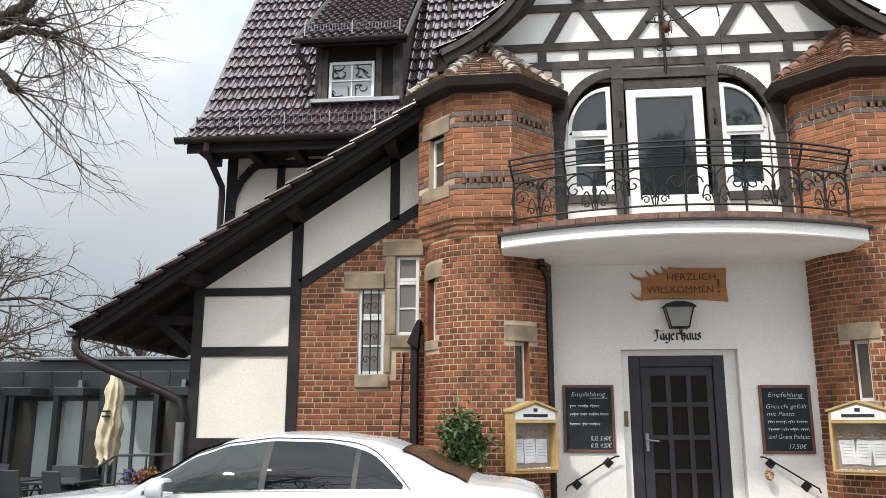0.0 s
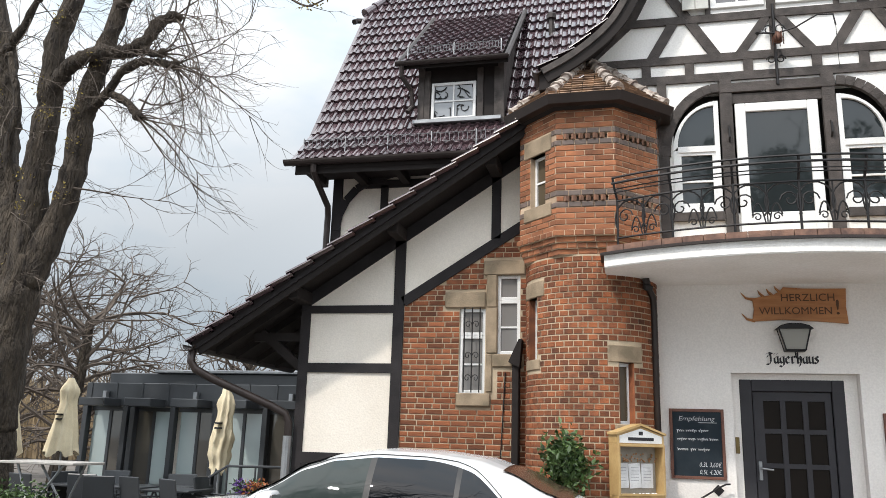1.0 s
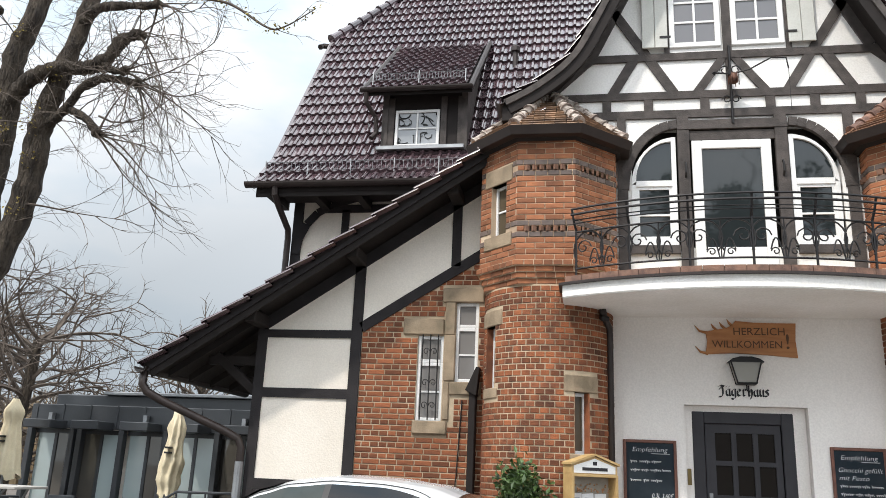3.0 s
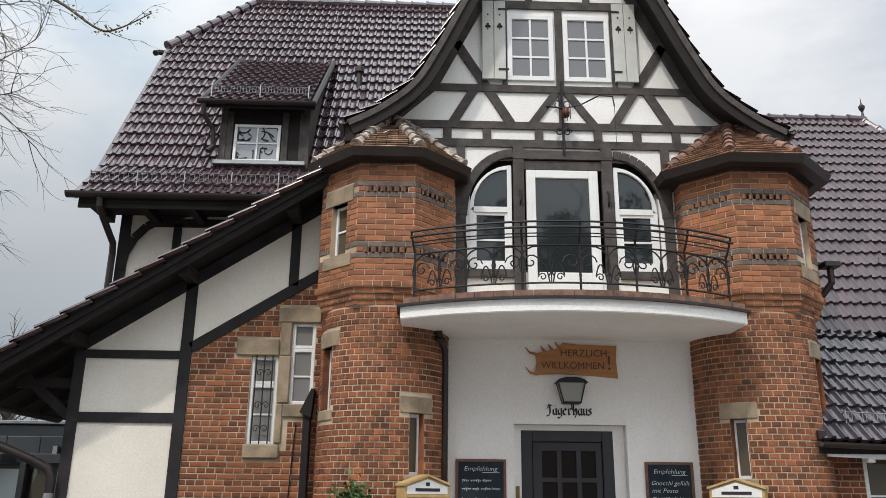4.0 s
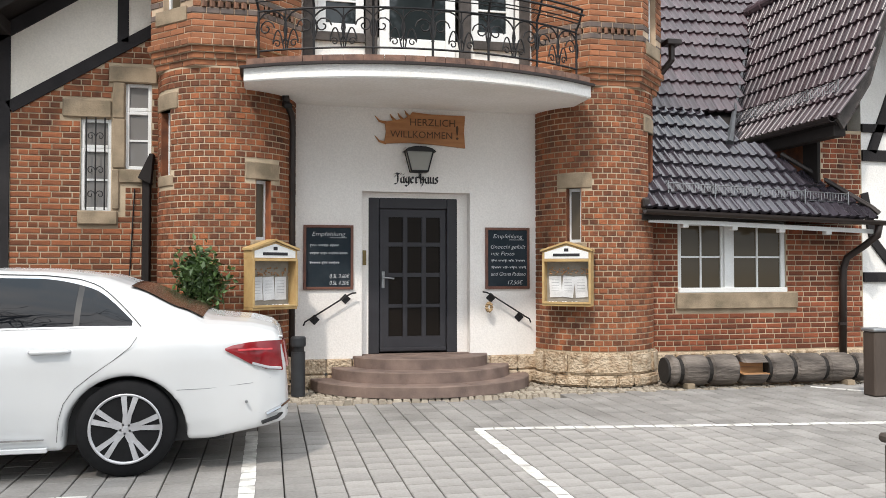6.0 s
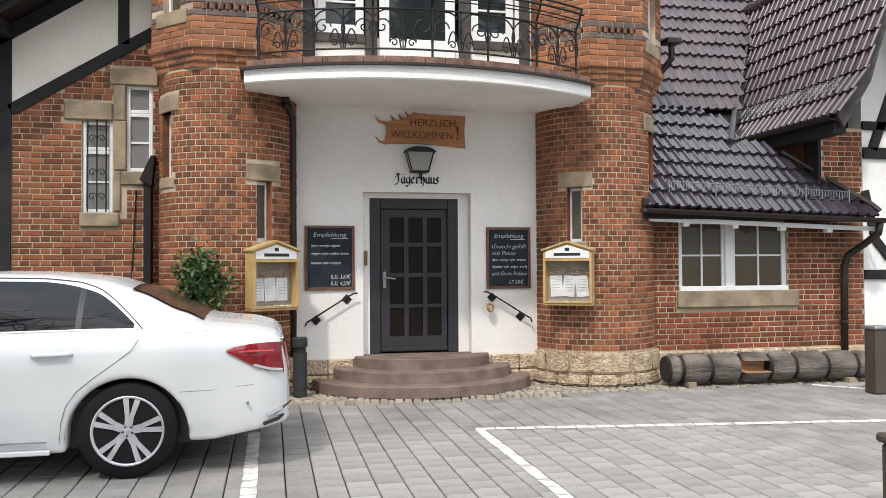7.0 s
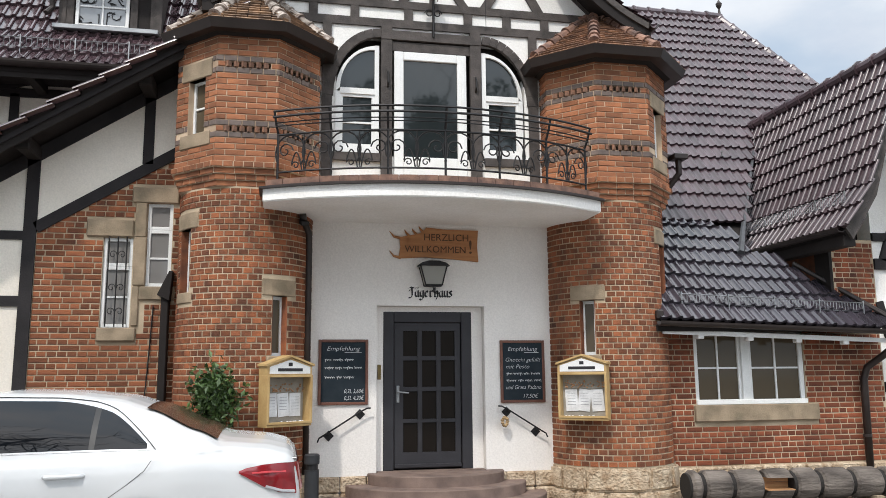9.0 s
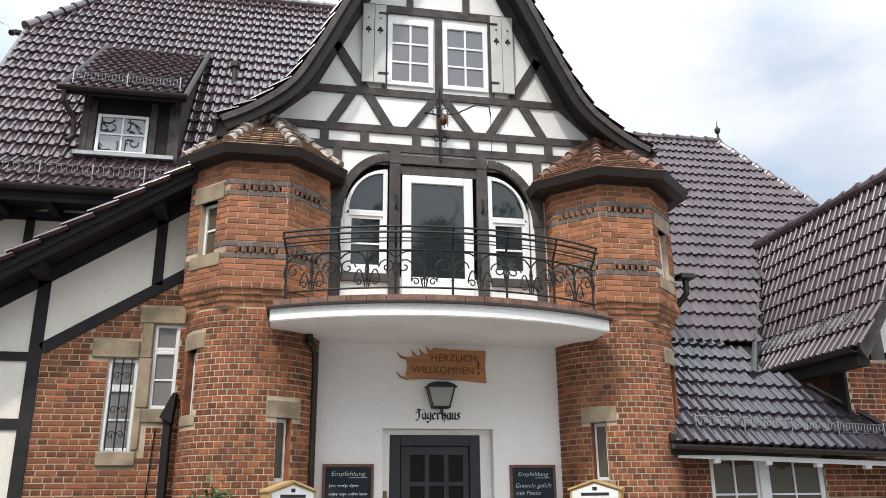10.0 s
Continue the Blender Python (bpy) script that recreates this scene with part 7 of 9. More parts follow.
def wheel():
    w = new("wheel")
    bm = bmesh.new()
    prof = [(0.232, -0.1), (0.27, -0.113), (0.318, -0.105), (WR, -0.075), (WR, 0.075), (0.318, 0.105), (0.232, 0.1)]
    lathe(bm, prof, 48)
    bmesh.ops.transform(bm, matrix=pose(0, 0, 0, 90), verts=bm.verts)
    part("tyre", bm, RUBBER, w, smooth=True)
    bm = bmesh.new()
    rr_ = [[bm.verts.new((r * math.cos(2 * math.pi * k / 48), y, r * math.sin(2 * math.pi * k / 48))) for k in range(48)] for r, y in ((0.247, -0.110), (0.242, -0.116), (0.232, -0.112), (0.214, -0.06), (0.214, 0.08))]
    for a_, b_ in zip(rr_, rr_[1:]):
        for k in range(48):
            bm.faces.new((a_[k], a_[(k + 1) % 48], b_[(k + 1) % 48], b_[k]))
    part("rim", bm, ALLOY, w, smooth=True)
    bm = bmesh.new()
    lathe(bm, [(0.215, 0.0), (0.215, 0.02)], 32)
    bmesh.ops.transform(bm, matrix=pose(0, -0.02, 0, 90), verts=bm.verts)
    part("brake_disc", bm, BLACK_TRIM, w)
    bm = bmesh.new()
    lathe(bm, [(0.13, 0.0), (0.13, 0.015)], 24)
    bmesh.ops.transform(bm, matrix=pose(0, -0.05, 0, 90), verts=bm.verts)
    part("disc", bm, ZINC, w)
    for k in range(5):
        # a broad spoke that forks towards the rim
        bm = bmesh.new()
        for s in (-1, 1):
            prism(bm, [(0.0, 0.105), (-0.03 * s, 0.10), (-0.060 * s, 0.228), (-0.021 * s, 0.228)], -0.109, -0.06)
        prism(bm, [(-0.026, 0.02), (0.026, 0.02), (0.03, 0.108), (-0.03, 0.108)], -0.105, -0.06)
        bmesh.ops.transform(bm, matrix=pose(0, 0, 0, ry=72 * k), verts=bm.verts)
        spoke = part("spoke", bm, ALLOY, w)
        bm = bmesh.new()
        prism(bm, [(0.0, 0.105), (0.019, 0.226), (-0.019, 0.226)], -0.085, -0.08)
        bmesh.ops.transform(bm, matrix=pose(0, 0, 0, ry=72 * k), verts=bm.verts)
        part("groove", bm, BLACK_TRIM, spoke)
    bm = bmesh.new()
    lathe(bm, [(0.034, 0.0), (0.034, 0.03), (0.026, 0.038), (0.02, 0.04)], 20)
    bmesh.ops.transform(bm, matrix=pose(0, -0.065, 0, 90), verts=bm.verts)
    part("hub_cap", bm, ALLOY, w, smooth=True)
    for k in range(5):
        bm = bmesh.new()
        lathe(bm, [(0.011, 0.0), (0.011, 0.01)], 8)
        bmesh.ops.transform(bm, matrix=pose(0, 0, 0, ry=72 * k + 36) @ pose(0, -0.085, 0.068, 90), verts=bm.verts)
        part("wheel_bolt", bm, BLACK_TRIM, w)
    return w


wheel_one = wheel()
for wx in WX:
    for s in (-1, 1):
        m = pose(wx, CYC + s * 0.79, WR, rz=0 if s < 0 else 180) @ pose(0, 0, 0, ry=7)
        w = wheel_one if (wx == WX[0] and s < 0) else copy_thing(wheel_one, m)
        w.matrix_basis = m
        w.parent = car
        bm = bmesh.new()
        n = 20
        rows = [[bm.verts.new((wx + 0.41 * math.cos(math.pi * k / n), yy, 0.30 + 0.41 * math.sin(math.pi * k / n))) for k in range(n + 1)] for yy in (CYC + s * 0.9, CYC + s * 0.55)]
        for k in range(n):
            bm.faces.new((rows[0][k], rows[0][k + 1], rows[1][k + 1], rows[1][k]))
        part("arch_liner", bm, BLACK_TRIM, car)
        part("arch_inner", bx(wx - 0.4, wx + 0.4, *sorted((CYC + s * 0.5, CYC + s * 0.55)), 0.25, 0.7), BLACK_TRIM, car)

car.matrix_basis = Matrix.Translation((0.12, 6.45, 0)) @ Matrix.Scale(1.035, 4) @ Matrix.Translation((-0.12, -6.15, 0))

# ---- things at the entrance ----
WOOD_SIGN = material("sign_wood", (0.42, 0.19, 0.07), 0.6, color2=(0.32, 0.13, 0.045), scale=3, fine=30, bump=0.25, depth=0.004, stretch=(1, 1, 7))
LETTER = material("letter_black", (0.018, 0.017, 0.02), 0.6, bump=0)
LETTER_BURNT = material("letter_burnt", (0.10, 0.045, 0.02), 0.7, bump=0)
CHALK = material("chalk", (0.72, 0.74, 0.76), 0.9, fine=120, bump=0)
SLATE = material("chalkboard", (0.018, 0.026, 0.034), 0.9, color2=(0.030, 0.039, 0.047), scale=4, fine=30, bump=0.05, spec=0.15)
WOOD_FRAME = material("frame_wood", (0.17, 0.07, 0.045), 0.55, color2=(0.11, 0.045, 0.03), scale=8, fine=60, bump=0.2, depth=0.003)
PINE = material("pine", (0.52, 0.36, 0.16), 0.55, color2=(0.42, 0.27, 0.11), scale=6, fine=40, bump=0.15, depth=0.003)
PAPER = material("paper", (0.78, 0.79, 0.80), 0.8, bump=0)
PRINT = material("print_grey", (0.25, 0.26, 0.30), 0.8, bump=0)


def text(name, s, x, y, z, size, mat, parent, width=None, depth=0.004, shear=0.0, bold=0.0, turn=None):
    """Raised letters facing -y, as a mesh."""
    cu = bpy.data.curves.new(name, "FONT")
    cu.body, cu.size, cu.extrude, cu.shear, cu.offset = s, size, depth, shear, bold
    cu.resolution_u = 3
    ob = new(name, cu)
    bpy.context.view_layer.update()
    me = bpy.data.meshes.new_from_object(ob.evaluated_get(bpy.context.evaluated_depsgraph_get()))
    bpy.data.objects.remove(ob)
    xs = [v.co.x for v in me.vertices]
    sc = width / (max(xs) - min(xs)) if width else 1.0
    me.transform(pose(x, y, z, 90) @ Matrix.Diagonal((sc, 1, 1, 1)) @ Matrix.Translation((-min(xs), 0, 0)))
    if turn is not None:
        me.transform(turn)
    me.materials.clear()
    me.materials.append(mat)
    o = new(name, me)
    if parent:
        o.parent = parent
    return o


sign = empty("welcome_sign", "carved orange wooden welcome sign with antler-like tips on the white wall", "sign")
bm = bmesh.new()
yS = WALL_Y - 0.035
outline = [(1.46, 3.12), (1.8, 3.14), (2.2, 3.12), (2.535, 3.09), (2.52, 3.3), (2.535, 3.515), (2.3, 3.515), (2.05, 3.52), (1.83, 3.54), (1.79, 3.49), (1.72, 3.45), (1.64, 3.435), (1.56, 3.42), (1.47, 3.40), (1.485, 3.28)]
prism(bm, outline, yS, WALL_Y)
part("board", bm, WOOD_SIGN, sign)
for k, (x, z, dx) in enumerate(((1.47, 3.40, -0.13), (1.59, 3.425, -0.05), (1.69, 3.445, -0.05), (1.78, 3.48, -0.05), (1.47, 3.14, -0.13))):
    sgn = 1
    bm = bmesh.new()
    tube(bm, [(x + 0.02, yS + 0.018, z - 0.01), (x + dx * 0.55, yS + 0.018, z + 0.01 + (0.0 if dx < -0.1 else 0.03)), (x + dx, yS + 0.018, z + 0.08)], [0.022, 0.015, 0.004], 6)
    part("antler_tip", bm, WOOD_SIGN, sign)
text("lettering", "HERZLICH", 1.80, yS - 0.001, 3.365, 0.13, LETTER_BURNT, sign, 0.60)
text("lettering", "WILLKOMMEN", 1.54, yS - 0.001, 3.205, 0.125, LETTER_BURNT, sign, 0.82)
text("lettering", "!", 2.41, yS - 0.001, 3.20, 0.26, LETTER_BURNT, sign, 0.035)
BLACKLETTER = {
    "J": [[(0.0, 1.3), (0.28, 1.48), (0.7, 1.32)], [(0.42, 1.4), (0.5, 0.9), (0.5, 0.25), (0.32, -0.12), (0.0, -0.1)], [(0.08, 0.85), (0.22, 1.15)]],
    "a": [[(0.45, 0.97), (0.12, 0.78), (0.12, 0.22), (0.34, 0.03), (0.5, 0.22)], [(0.5, 0.97), (0.5, 0.12), (0.64, 0.04)]],
    "g": [[(0.45, 0.97), (0.12, 0.78), (0.12, 0.25), (0.34, 0.06), (0.5, 0.25)], [(0.52, 0.97), (0.52, -0.2), (0.3, -0.45), (0.02, -0.3)]],
    "e": [[(0.16, 0.52), (0.48, 0.7), (0.34, 0.98), (0.12, 0.76), (0.12, 0.24), (0.32, 0.03), (0.54, 0.16)]],
    "r": [[(0.05, 0.86), (0.16, 0.94), (0.16, 0.12), (0.3, 0.04)], [(0.18, 0.78), (0.36, 0.98), (0.52, 0.84)]],
    "h": [[(0.02, 1.42), (0.14, 1.5), (0.14, 0.12), (0.26, 0.04)], [(0.16, 0.76), (0.36, 0.98), (0.52, 0.8), (0.5, 0.15), (0.3, -0.38)]],
    "u": [[(0.02, 0.86), (0.14, 0.94), (0.14, 0.22), (0.32, 0.04), (0.5, 0.22)], [(0.52, 0.97), (0.52, 0.12), (0.66, 0.04)]],
    "s": [[(0.5, 0.82), (0.32, 0.98), (0.12, 0.8), (0.44, 0.4), (0.44, 0.16), (0.24, 0.02), (0.06, 0.14)]],
}
name_sign = empty("house_lettering", "black painted blackletter lettering over the front door", "lettering")
xl, nib = 1.595, Vector((math.cos(radians(42)), math.sin(radians(42)))) * 0.135
for ch in "Jägerhaus":
    base = "a" if ch == "ä" else ch
    bm = bmesh.new()
    lines = [list(q) for q in BLACKLETTER[base]]
    if ch == "ä":
        lines += [[(0.14, 1.28), (0.16, 1.36)], [(0.46, 1.28), (0.48, 1.36)]]
    for q, line_ in enumerate(lines):
        for n_, (p0, p1) in enumerate(zip(line_, line_[1:])):
            p0, p1 = Vector(p0), Vector(p1)
            quad = [p0 - nib, p1 - nib, p1 + nib, p0 + nib]
            prism(bm, [(xl + v.x * 0.098, 2.615 + v.y * 0.088) for v in quad], WALL_Y - 0.006 - 0.0004 * (n_ + 3 * q), WALL_Y)
    part("letter", bm, LETTER, name_sign)
    xl += 0.098 * (0.8 if ch == "J" else 0.66)

lamp = empty("wall_lantern", "black wall lantern with frosted tapered glass above the door", "lantern")
LAMP_GLASS = glass_material("lantern_glass", (0.30, 0.29, 0.26), 0.25)
bm = bmesh.new()
prism(bm, [(1.80, 2.77), (2.02, 2.77), (2.085, 3.02), (1.735, 3.02)], WALL_Y - 0.14, WALL_Y - 0.02)
part("lantern_glass", bm, LAMP_GLASS, lamp)
bm = bmesh.new()
prism(bm, [(1.70, 3.015), (1.75, 3.055), (1.84, 3.08), (1.98, 3.08), (2.07, 3.055), (2.12, 3.015)], WALL_Y - 0.17, WALL_Y)
part("lantern_roof", bm, IRON, lamp)
bm = bmesh.new()
for p, q in (((1.80, 2.77), (1.735, 3.02)), ((2.02, 2.77), (2.085, 3.02)), ((1.79, 2.765), (2.03, 2.765))):
    tube(bm, [(p[0], WALL_Y - 0.145, p[1]), (q[0], WALL_Y - 0.145, q[1])], 0.009, 5)
    tube(bm, [(p[0], WALL_Y - 0.015, p[1]), (q[0], WALL_Y - 0.015, q[1])], 0.009, 5)
box(bm, 1.80, 2.02, WALL_Y - 0.14, WALL_Y, 2.75, 2.77)
part("lantern_frame", bm, IRON, lamp)
bm = bmesh.new()
tube(bm, [(1.91, WALL_Y - 0.07, 2.75), (1.92, WALL_Y - 0.05, 2.68), (1.99, WALL_Y - 0.02, 2.66)], 0.008, 5)
part("bracket", bm, IRON, lamp)


def chalkboard(x0, x1, z0, z1, lines, price):
    b = empty("chalkboard", "brown-framed chalkboard with white handwriting on the white wall", "chalkboard", group="menu chalkboards")
    y = WALL_Y
    bm = bmesh.new()
    f = 0.035
    box(bm, x0, x0 + f, y - 0.03, y, z0, z1, 0.004)
    box(bm, x1 - f, x1, y - 0.03, y, z0, z1, 0.004)
    box(bm, x0 + f, x1 - f, y - 0.03, y, z0, z0 + f, 0.004)
    box(bm, x0 + f, x1 - f, y - 0.03, y, z1 - f, z1, 0.004)
    part("frame", bm, WOOD_FRAME, b)
    part("slate", bx(x0 + f, x1 - f, y - 0.018, y - 0.004, z0 + f, z1 - f), SLATE, b)
    text("heading", "Empfehlung", x0 + 0.11, y - 0.0185, z1 - 0.14, 0.075, CHALK, b, (x1 - x0) * 0.66, 0.0008, 0.2, -0.001)
    part("underline", bx(x0 + 0.33, x1 - 0.08, y - 0.0195, y - 0.0185, z1 - 0.165, z1 - 0.160), CHALK, b)
    rr = random.Random(int(x0 * 10))
    for z, what in lines:
        if isinstance(what, str):
            text("writing", what, x0 + 0.075, y - 0.0185, z - 0.02, 0.075, CHALK, b, min(0.036 * len(what), (x1 - x0) - 0.13), 0.0008, 0.3, -0.0012)
            continue
        x = x0 + 0.08
        while x < x0 + 0.08 + what:
            w = rr.uniform(0.07, 0.14)
            bm = bmesh.new()
            n = int(w / 0.004)
            tall = rr.randrange(n)
            tube(bm, [(x + k * 0.004 + 0.004 * math.sin(k * 1.15), y - 0.019, z + 0.011 * math.sin(k * 1.15 + 1.3) * (2.0 if abs(k - tall) < 3 else 1.0) + rr.uniform(-0.002, 0.002)) for k in range(n + 1)], 0.0032, 4)
            part("chalk_stroke", bm, CHALK, b)
            x += w + 0.018
    for n, one in enumerate(price):
        text("price", one, x1 - 0.3, y - 0.0185, z0 + 0.06 + 0.085 * (len(price) - 1 - n), 0.075, CHALK, b, 0.034 * len(one) if len(one) < 8 else 0.25, 0.0008, 0.25, -0.001)
    return b


chalkboard(0.44, 1.07, 1.24, 2.06, [(1.80, 0.36), (1.70, 0.38), (1.58, 0.34)], ("0,3L 3,60€", "0,5L 4,20€"))
chalkboard(2.815, 3.425, 1.235, 2.05, [(1.79, "Gnocchi gefüllt"), (1.70, "mit Pesto"), (1.61, 0.40), (1.52, 0.38), (1.43, "und Grana Padano")], ("17,50€",))


def menu_box(cx, cy, turn, seed):
    """A wooden menu case with a gabled head, facing -y before it is turned."""
    b = empty("menu_case", "pine menu display case with glass front on the brick turret", "menu case", group="menu cases")
    m = pose(cx, cy, 0, rz=turn)
    def put(name, bm, mat):
        bmesh.ops.transform(bm, matrix=m, verts=bm.verts)
        return part(name, bm, mat, b)
    W, Z0, Z1 = 0.31, 1.06, 1.62
    bm = bmesh.new()
    box(bm, -W, -W + 0.03, -0.16, 0.02, Z0, Z1, 0.004)
    box(bm, W - 0.03, W, -0.16, 0.02, Z0, Z1, 0.004)
    box(bm, -W, W, -0.16, 0.02, Z0 - 0.03, Z0, 0.004)
    put("case_side", bm, PINE)
    bm = bmesh.new()
    prism(bm, [(-W, Z1), (W, Z1), (W, Z1 + 0.10), (0, Z1 + 0.20), (-W, Z1 + 0.10)], -0.155, 0.02)
    put("head", bm, PINE)
    bm = bmesh.new()
    prism(bm, [(-W + 0.03, Z1 + 0.012), (W - 0.03, Z1 + 0.012), (W - 0.03, Z1 + 0.09), (0, Z1 + 0.175), (-W + 0.03, Z1 + 0.09)], -0.16, -0.154)
    put("head_panel", bm, WHITE)
    bm = bmesh.new()
    prism(bm, [(-W - 0.02, Z1 + 0.10), (0, Z1 + 0.205), (W + 0.02, Z1 + 0.10), (W + 0.02, Z1 + 0.125), (0, Z1 + 0.23), (-W - 0.02, Z1 + 0.125)], -0.18, 0.02)
    put("roof_strip", bm, PINE)
    put("emblem", bx(-0.028, 0.028, -0.164, -0.159, Z1 + 0.10, Z1 + 0.14, 0.002), LETTER)
    put("name_bar", bx(-0.17, 0.17, -0.164, -0.159, Z1 + 0.04, Z1 + 0.075), LETTER)
    put("back_board", bx(-W + 0.03, W - 0.03, -0.02, 0.0, Z0, Z1), material("case_back", (0.34, 0.31, 0.26), 0.8))
    rr = random.Random(seed)
    for k in range(3):
        x = -0.17 + 0.165 * k
        bm = bx(-0.078, 0.078, -0.032, -0.029, -0.14, 0.13)
        bmesh.ops.transform(bm, matrix=pose(x, 0, Z0 + 0.22, ry=rr.uniform(-6, 8)), verts=bm.verts)
        sheet = put("menu_sheet", bm, PAPER)
        for q in range(5):
            put("print_bar", bx(x - 0.05, x + 0.05, -0.0345, -0.033, Z0 + 0.30 - 0.035 * q, Z0 + 0.304 - 0.035 * q), PRINT)
    bm = bmesh.new()
    for k in range(44):
        lathe(bm, [(0.004, 0.0), (0.013, 0.008), (0.004, 0.018)], 5, (rr.uniform(-W + 0.05, W - 0.05), -0.06 + rr.uniform(-0.02, 0.02), Z0 + 0.36 + rr.uniform(0, 0.09)))
    put("dried_garland", bm, material("dried_flowers", (0.45, 0.25, 0.13), 0.9, color2=(0.3, 0.16, 0.08), scale=20))
    bm = bmesh.new()
    for k in range(9):
        lathe(bm, [(0.01, 0.0), (0.03, 0.008), (0.005, 0.025)], 6, (rr.uniform(-W + 0.06, W - 0.06), -0.07, Z0 + 0.005))
    put("pebble_decor", bm, PAPER)
    bm = bmesh.new()
    for a_ in ((-W + 0.0, -W + 0.028, Z0, Z1), (W - 0.028, W, Z0, Z1), (-W + 0.028, W - 0.028, Z0, Z0 + 0.028), (-W + 0.028, W - 0.028, Z1 - 0.028, Z1)):
        box(bm, a_[0], a_[1], -0.175, -0.16, a_[2], a_[3], 0.003)
    put("door_frame", bm, PINE)
    return b


menu_box(0.0, 9.92, 34, 4)
menu_box(3.76, 9.95, -34, 8)

for s in (-1, 1):
    h = empty("handrail", "short black iron handrail with square plates", "handrail", group="entrance handrails")
    f_ = lambda d, z: (MID + s * d, WALL_Y - 0.08, z)
    bm = bmesh.new()
    tube(bm, [f_(1.49, 0.79), f_(1.47, 0.84), f_(1.40, 0.88), f_(0.95, 1.16), f_(0.88, 1.195), f_(0.83, 1.20)], 0.011, 6)
    part("rail", bm, IRON, h)
    for d, z in ((1.35, 0.86), (0.96, 1.12)):
        bm = bmesh.new()
        box(bm, -0.048, 0.048, -0.008, 0.0, -0.048, 0.048, 0.002)
        bmesh.ops.transform(bm, matrix=pose(MID + s * d, WALL_Y, z, ry=45), verts=bm.verts)
        tube(bm, [(MID + s * d, WALL_Y, z), (MID + s * d, WALL_Y - 0.08, z + 0.045)], 0.009, 5)
        part("wall_plate", bm, IRON, h)
bm = bmesh.new()
for k in range(9):
    lathe(bm, [(0.006, -0.025), (0.028, 0.0), (0.006, 0.025)], 6, (2.84 + 0.035 * math.cos(k * 0.7), WALL_Y - 0.1 - 0.01 * (k % 2), 1.0 + 0.05 * math.sin(k * 0.7)))
tagged(part("dried_posy", bm, material("straw", (0.42, 0.29, 0.15), 0.9, scale=25)), "small dried straw posy tied to the handrail", "decoration")

binn = empty("waste_bin", "slim dark grey cylindrical waste bin on the paving", "bin")
BIN = material("bin_grey", (0.030, 0.032, 0.036), 0.5, bump=0.05)
part("body", lathe(bmesh.new(), [(0.082, 0.0), (0.084, 0.5), (0.086, 0.52)], 24, (0.36, 9.98, 0.0)), BIN, binn, smooth=False)
part("lid", lathe(bmesh.new(), [(0.086, 0.585), (0.09, 0.60), (0.09, 0.685), (0.075, 0.70)], 24, (0.36, 9.98, 0.0)), BIN, binn)
part("slot", lathe(bmesh.new(), [(0.07, 0.5), (0.07, 0.6)], 16, (0.36, 9.98, 0.0)), BLACK_TRIM, binn)


def leaf_ball(cx, cy, cz, rx, rz, count, size, seed, jag=0.25):
    rr = random.Random(seed)
    vs, fs = [], []
    for _ in range(count):
        th, ph = rr.uniform(0, 2 * math.pi), math.acos(rr.uniform(-1, 1))
        r = rr.uniform(0.55, 1.0 + jag * math.sin(3 * th + 5 * ph))
        c = Vector((cx + rx * r * math.sin(ph) * math.cos(th), cy + rx * r * math.sin(ph) * math.sin(th), cz + rz * r * math.cos(ph)))
        d = Vector((rr.gauss(0, 1), rr.gauss(0, 1), rr.gauss(0.1, 0.8))).normalized()
        s_ = d.cross(Vector((rr.gauss(0, 1), rr.gauss(0, 1), rr.gauss(0, 1)))).normalized() * size * 0.3
        k = len(vs)
        l_ = d * size * rr.uniform(0.8, 1.4)
        n_ = d.cross(s_).normalized() * size * 0.12
        vs += [tuple(c), tuple(c + l_ * 0.5 + s_ + n_), tuple(c + l_), tuple(c + l_ * 0.5 - s_ + n_), tuple(c + l_ * 0.5)]
        fs += [(k, k + 1, k + 2, k + 4), (k, k + 4, k + 2, k + 3)]
    return vs, fs


LEAF = material("laurel_leaf", (0.075, 0.125, 0.035), 0.35, color2=(0.03, 0.06, 0.018), scale=8, fine=40, bump=0.1, vary=0.45, island=True)
BARK = material("bark", (0.092, 0.072, 0.052), 0.95, color2=(0.026, 0.019, 0.014), scale=9, fine=30, bump=1.0, depth=0.16, stretch=(1, 1, 0.22))
TWIG = material("twig_bark", (0.12, 0.095, 0.075), 0.9, color2=(0.07, 0.055, 0.045), scale=5, fine=30, bump=0.4, depth=0.01)
bush = empty("potted_laurel", "round clipped laurel bush in a pot beside the turret", "potted plant", at=(0, 0, 0))
vs, fs = leaf_ball(-0.74, 9.58, 1.38, 0.27, 0.33, 1150, 0.08, 2, 0.4)
mesh_part("crown", vs, fs, LEAF, bush)
part("stem", tube(bmesh.new(), [(-0.75, 9.58, 0.35), (-0.74, 9.57, 0.75), (-0.75, 9.58, 1.25)], 0.03, 7), TWIG, bush)
part("pot", lathe(bmesh.new(), [(0.14, 0.0), (0.2, 0.34), (0.215, 0.35), (0.215, 0.40), (0.18, 0.40)], 20, (-0.75, 9.58, 0.0)), material("pot_terracotta", (0.3, 0.13, 0.08), 0.8), bush)

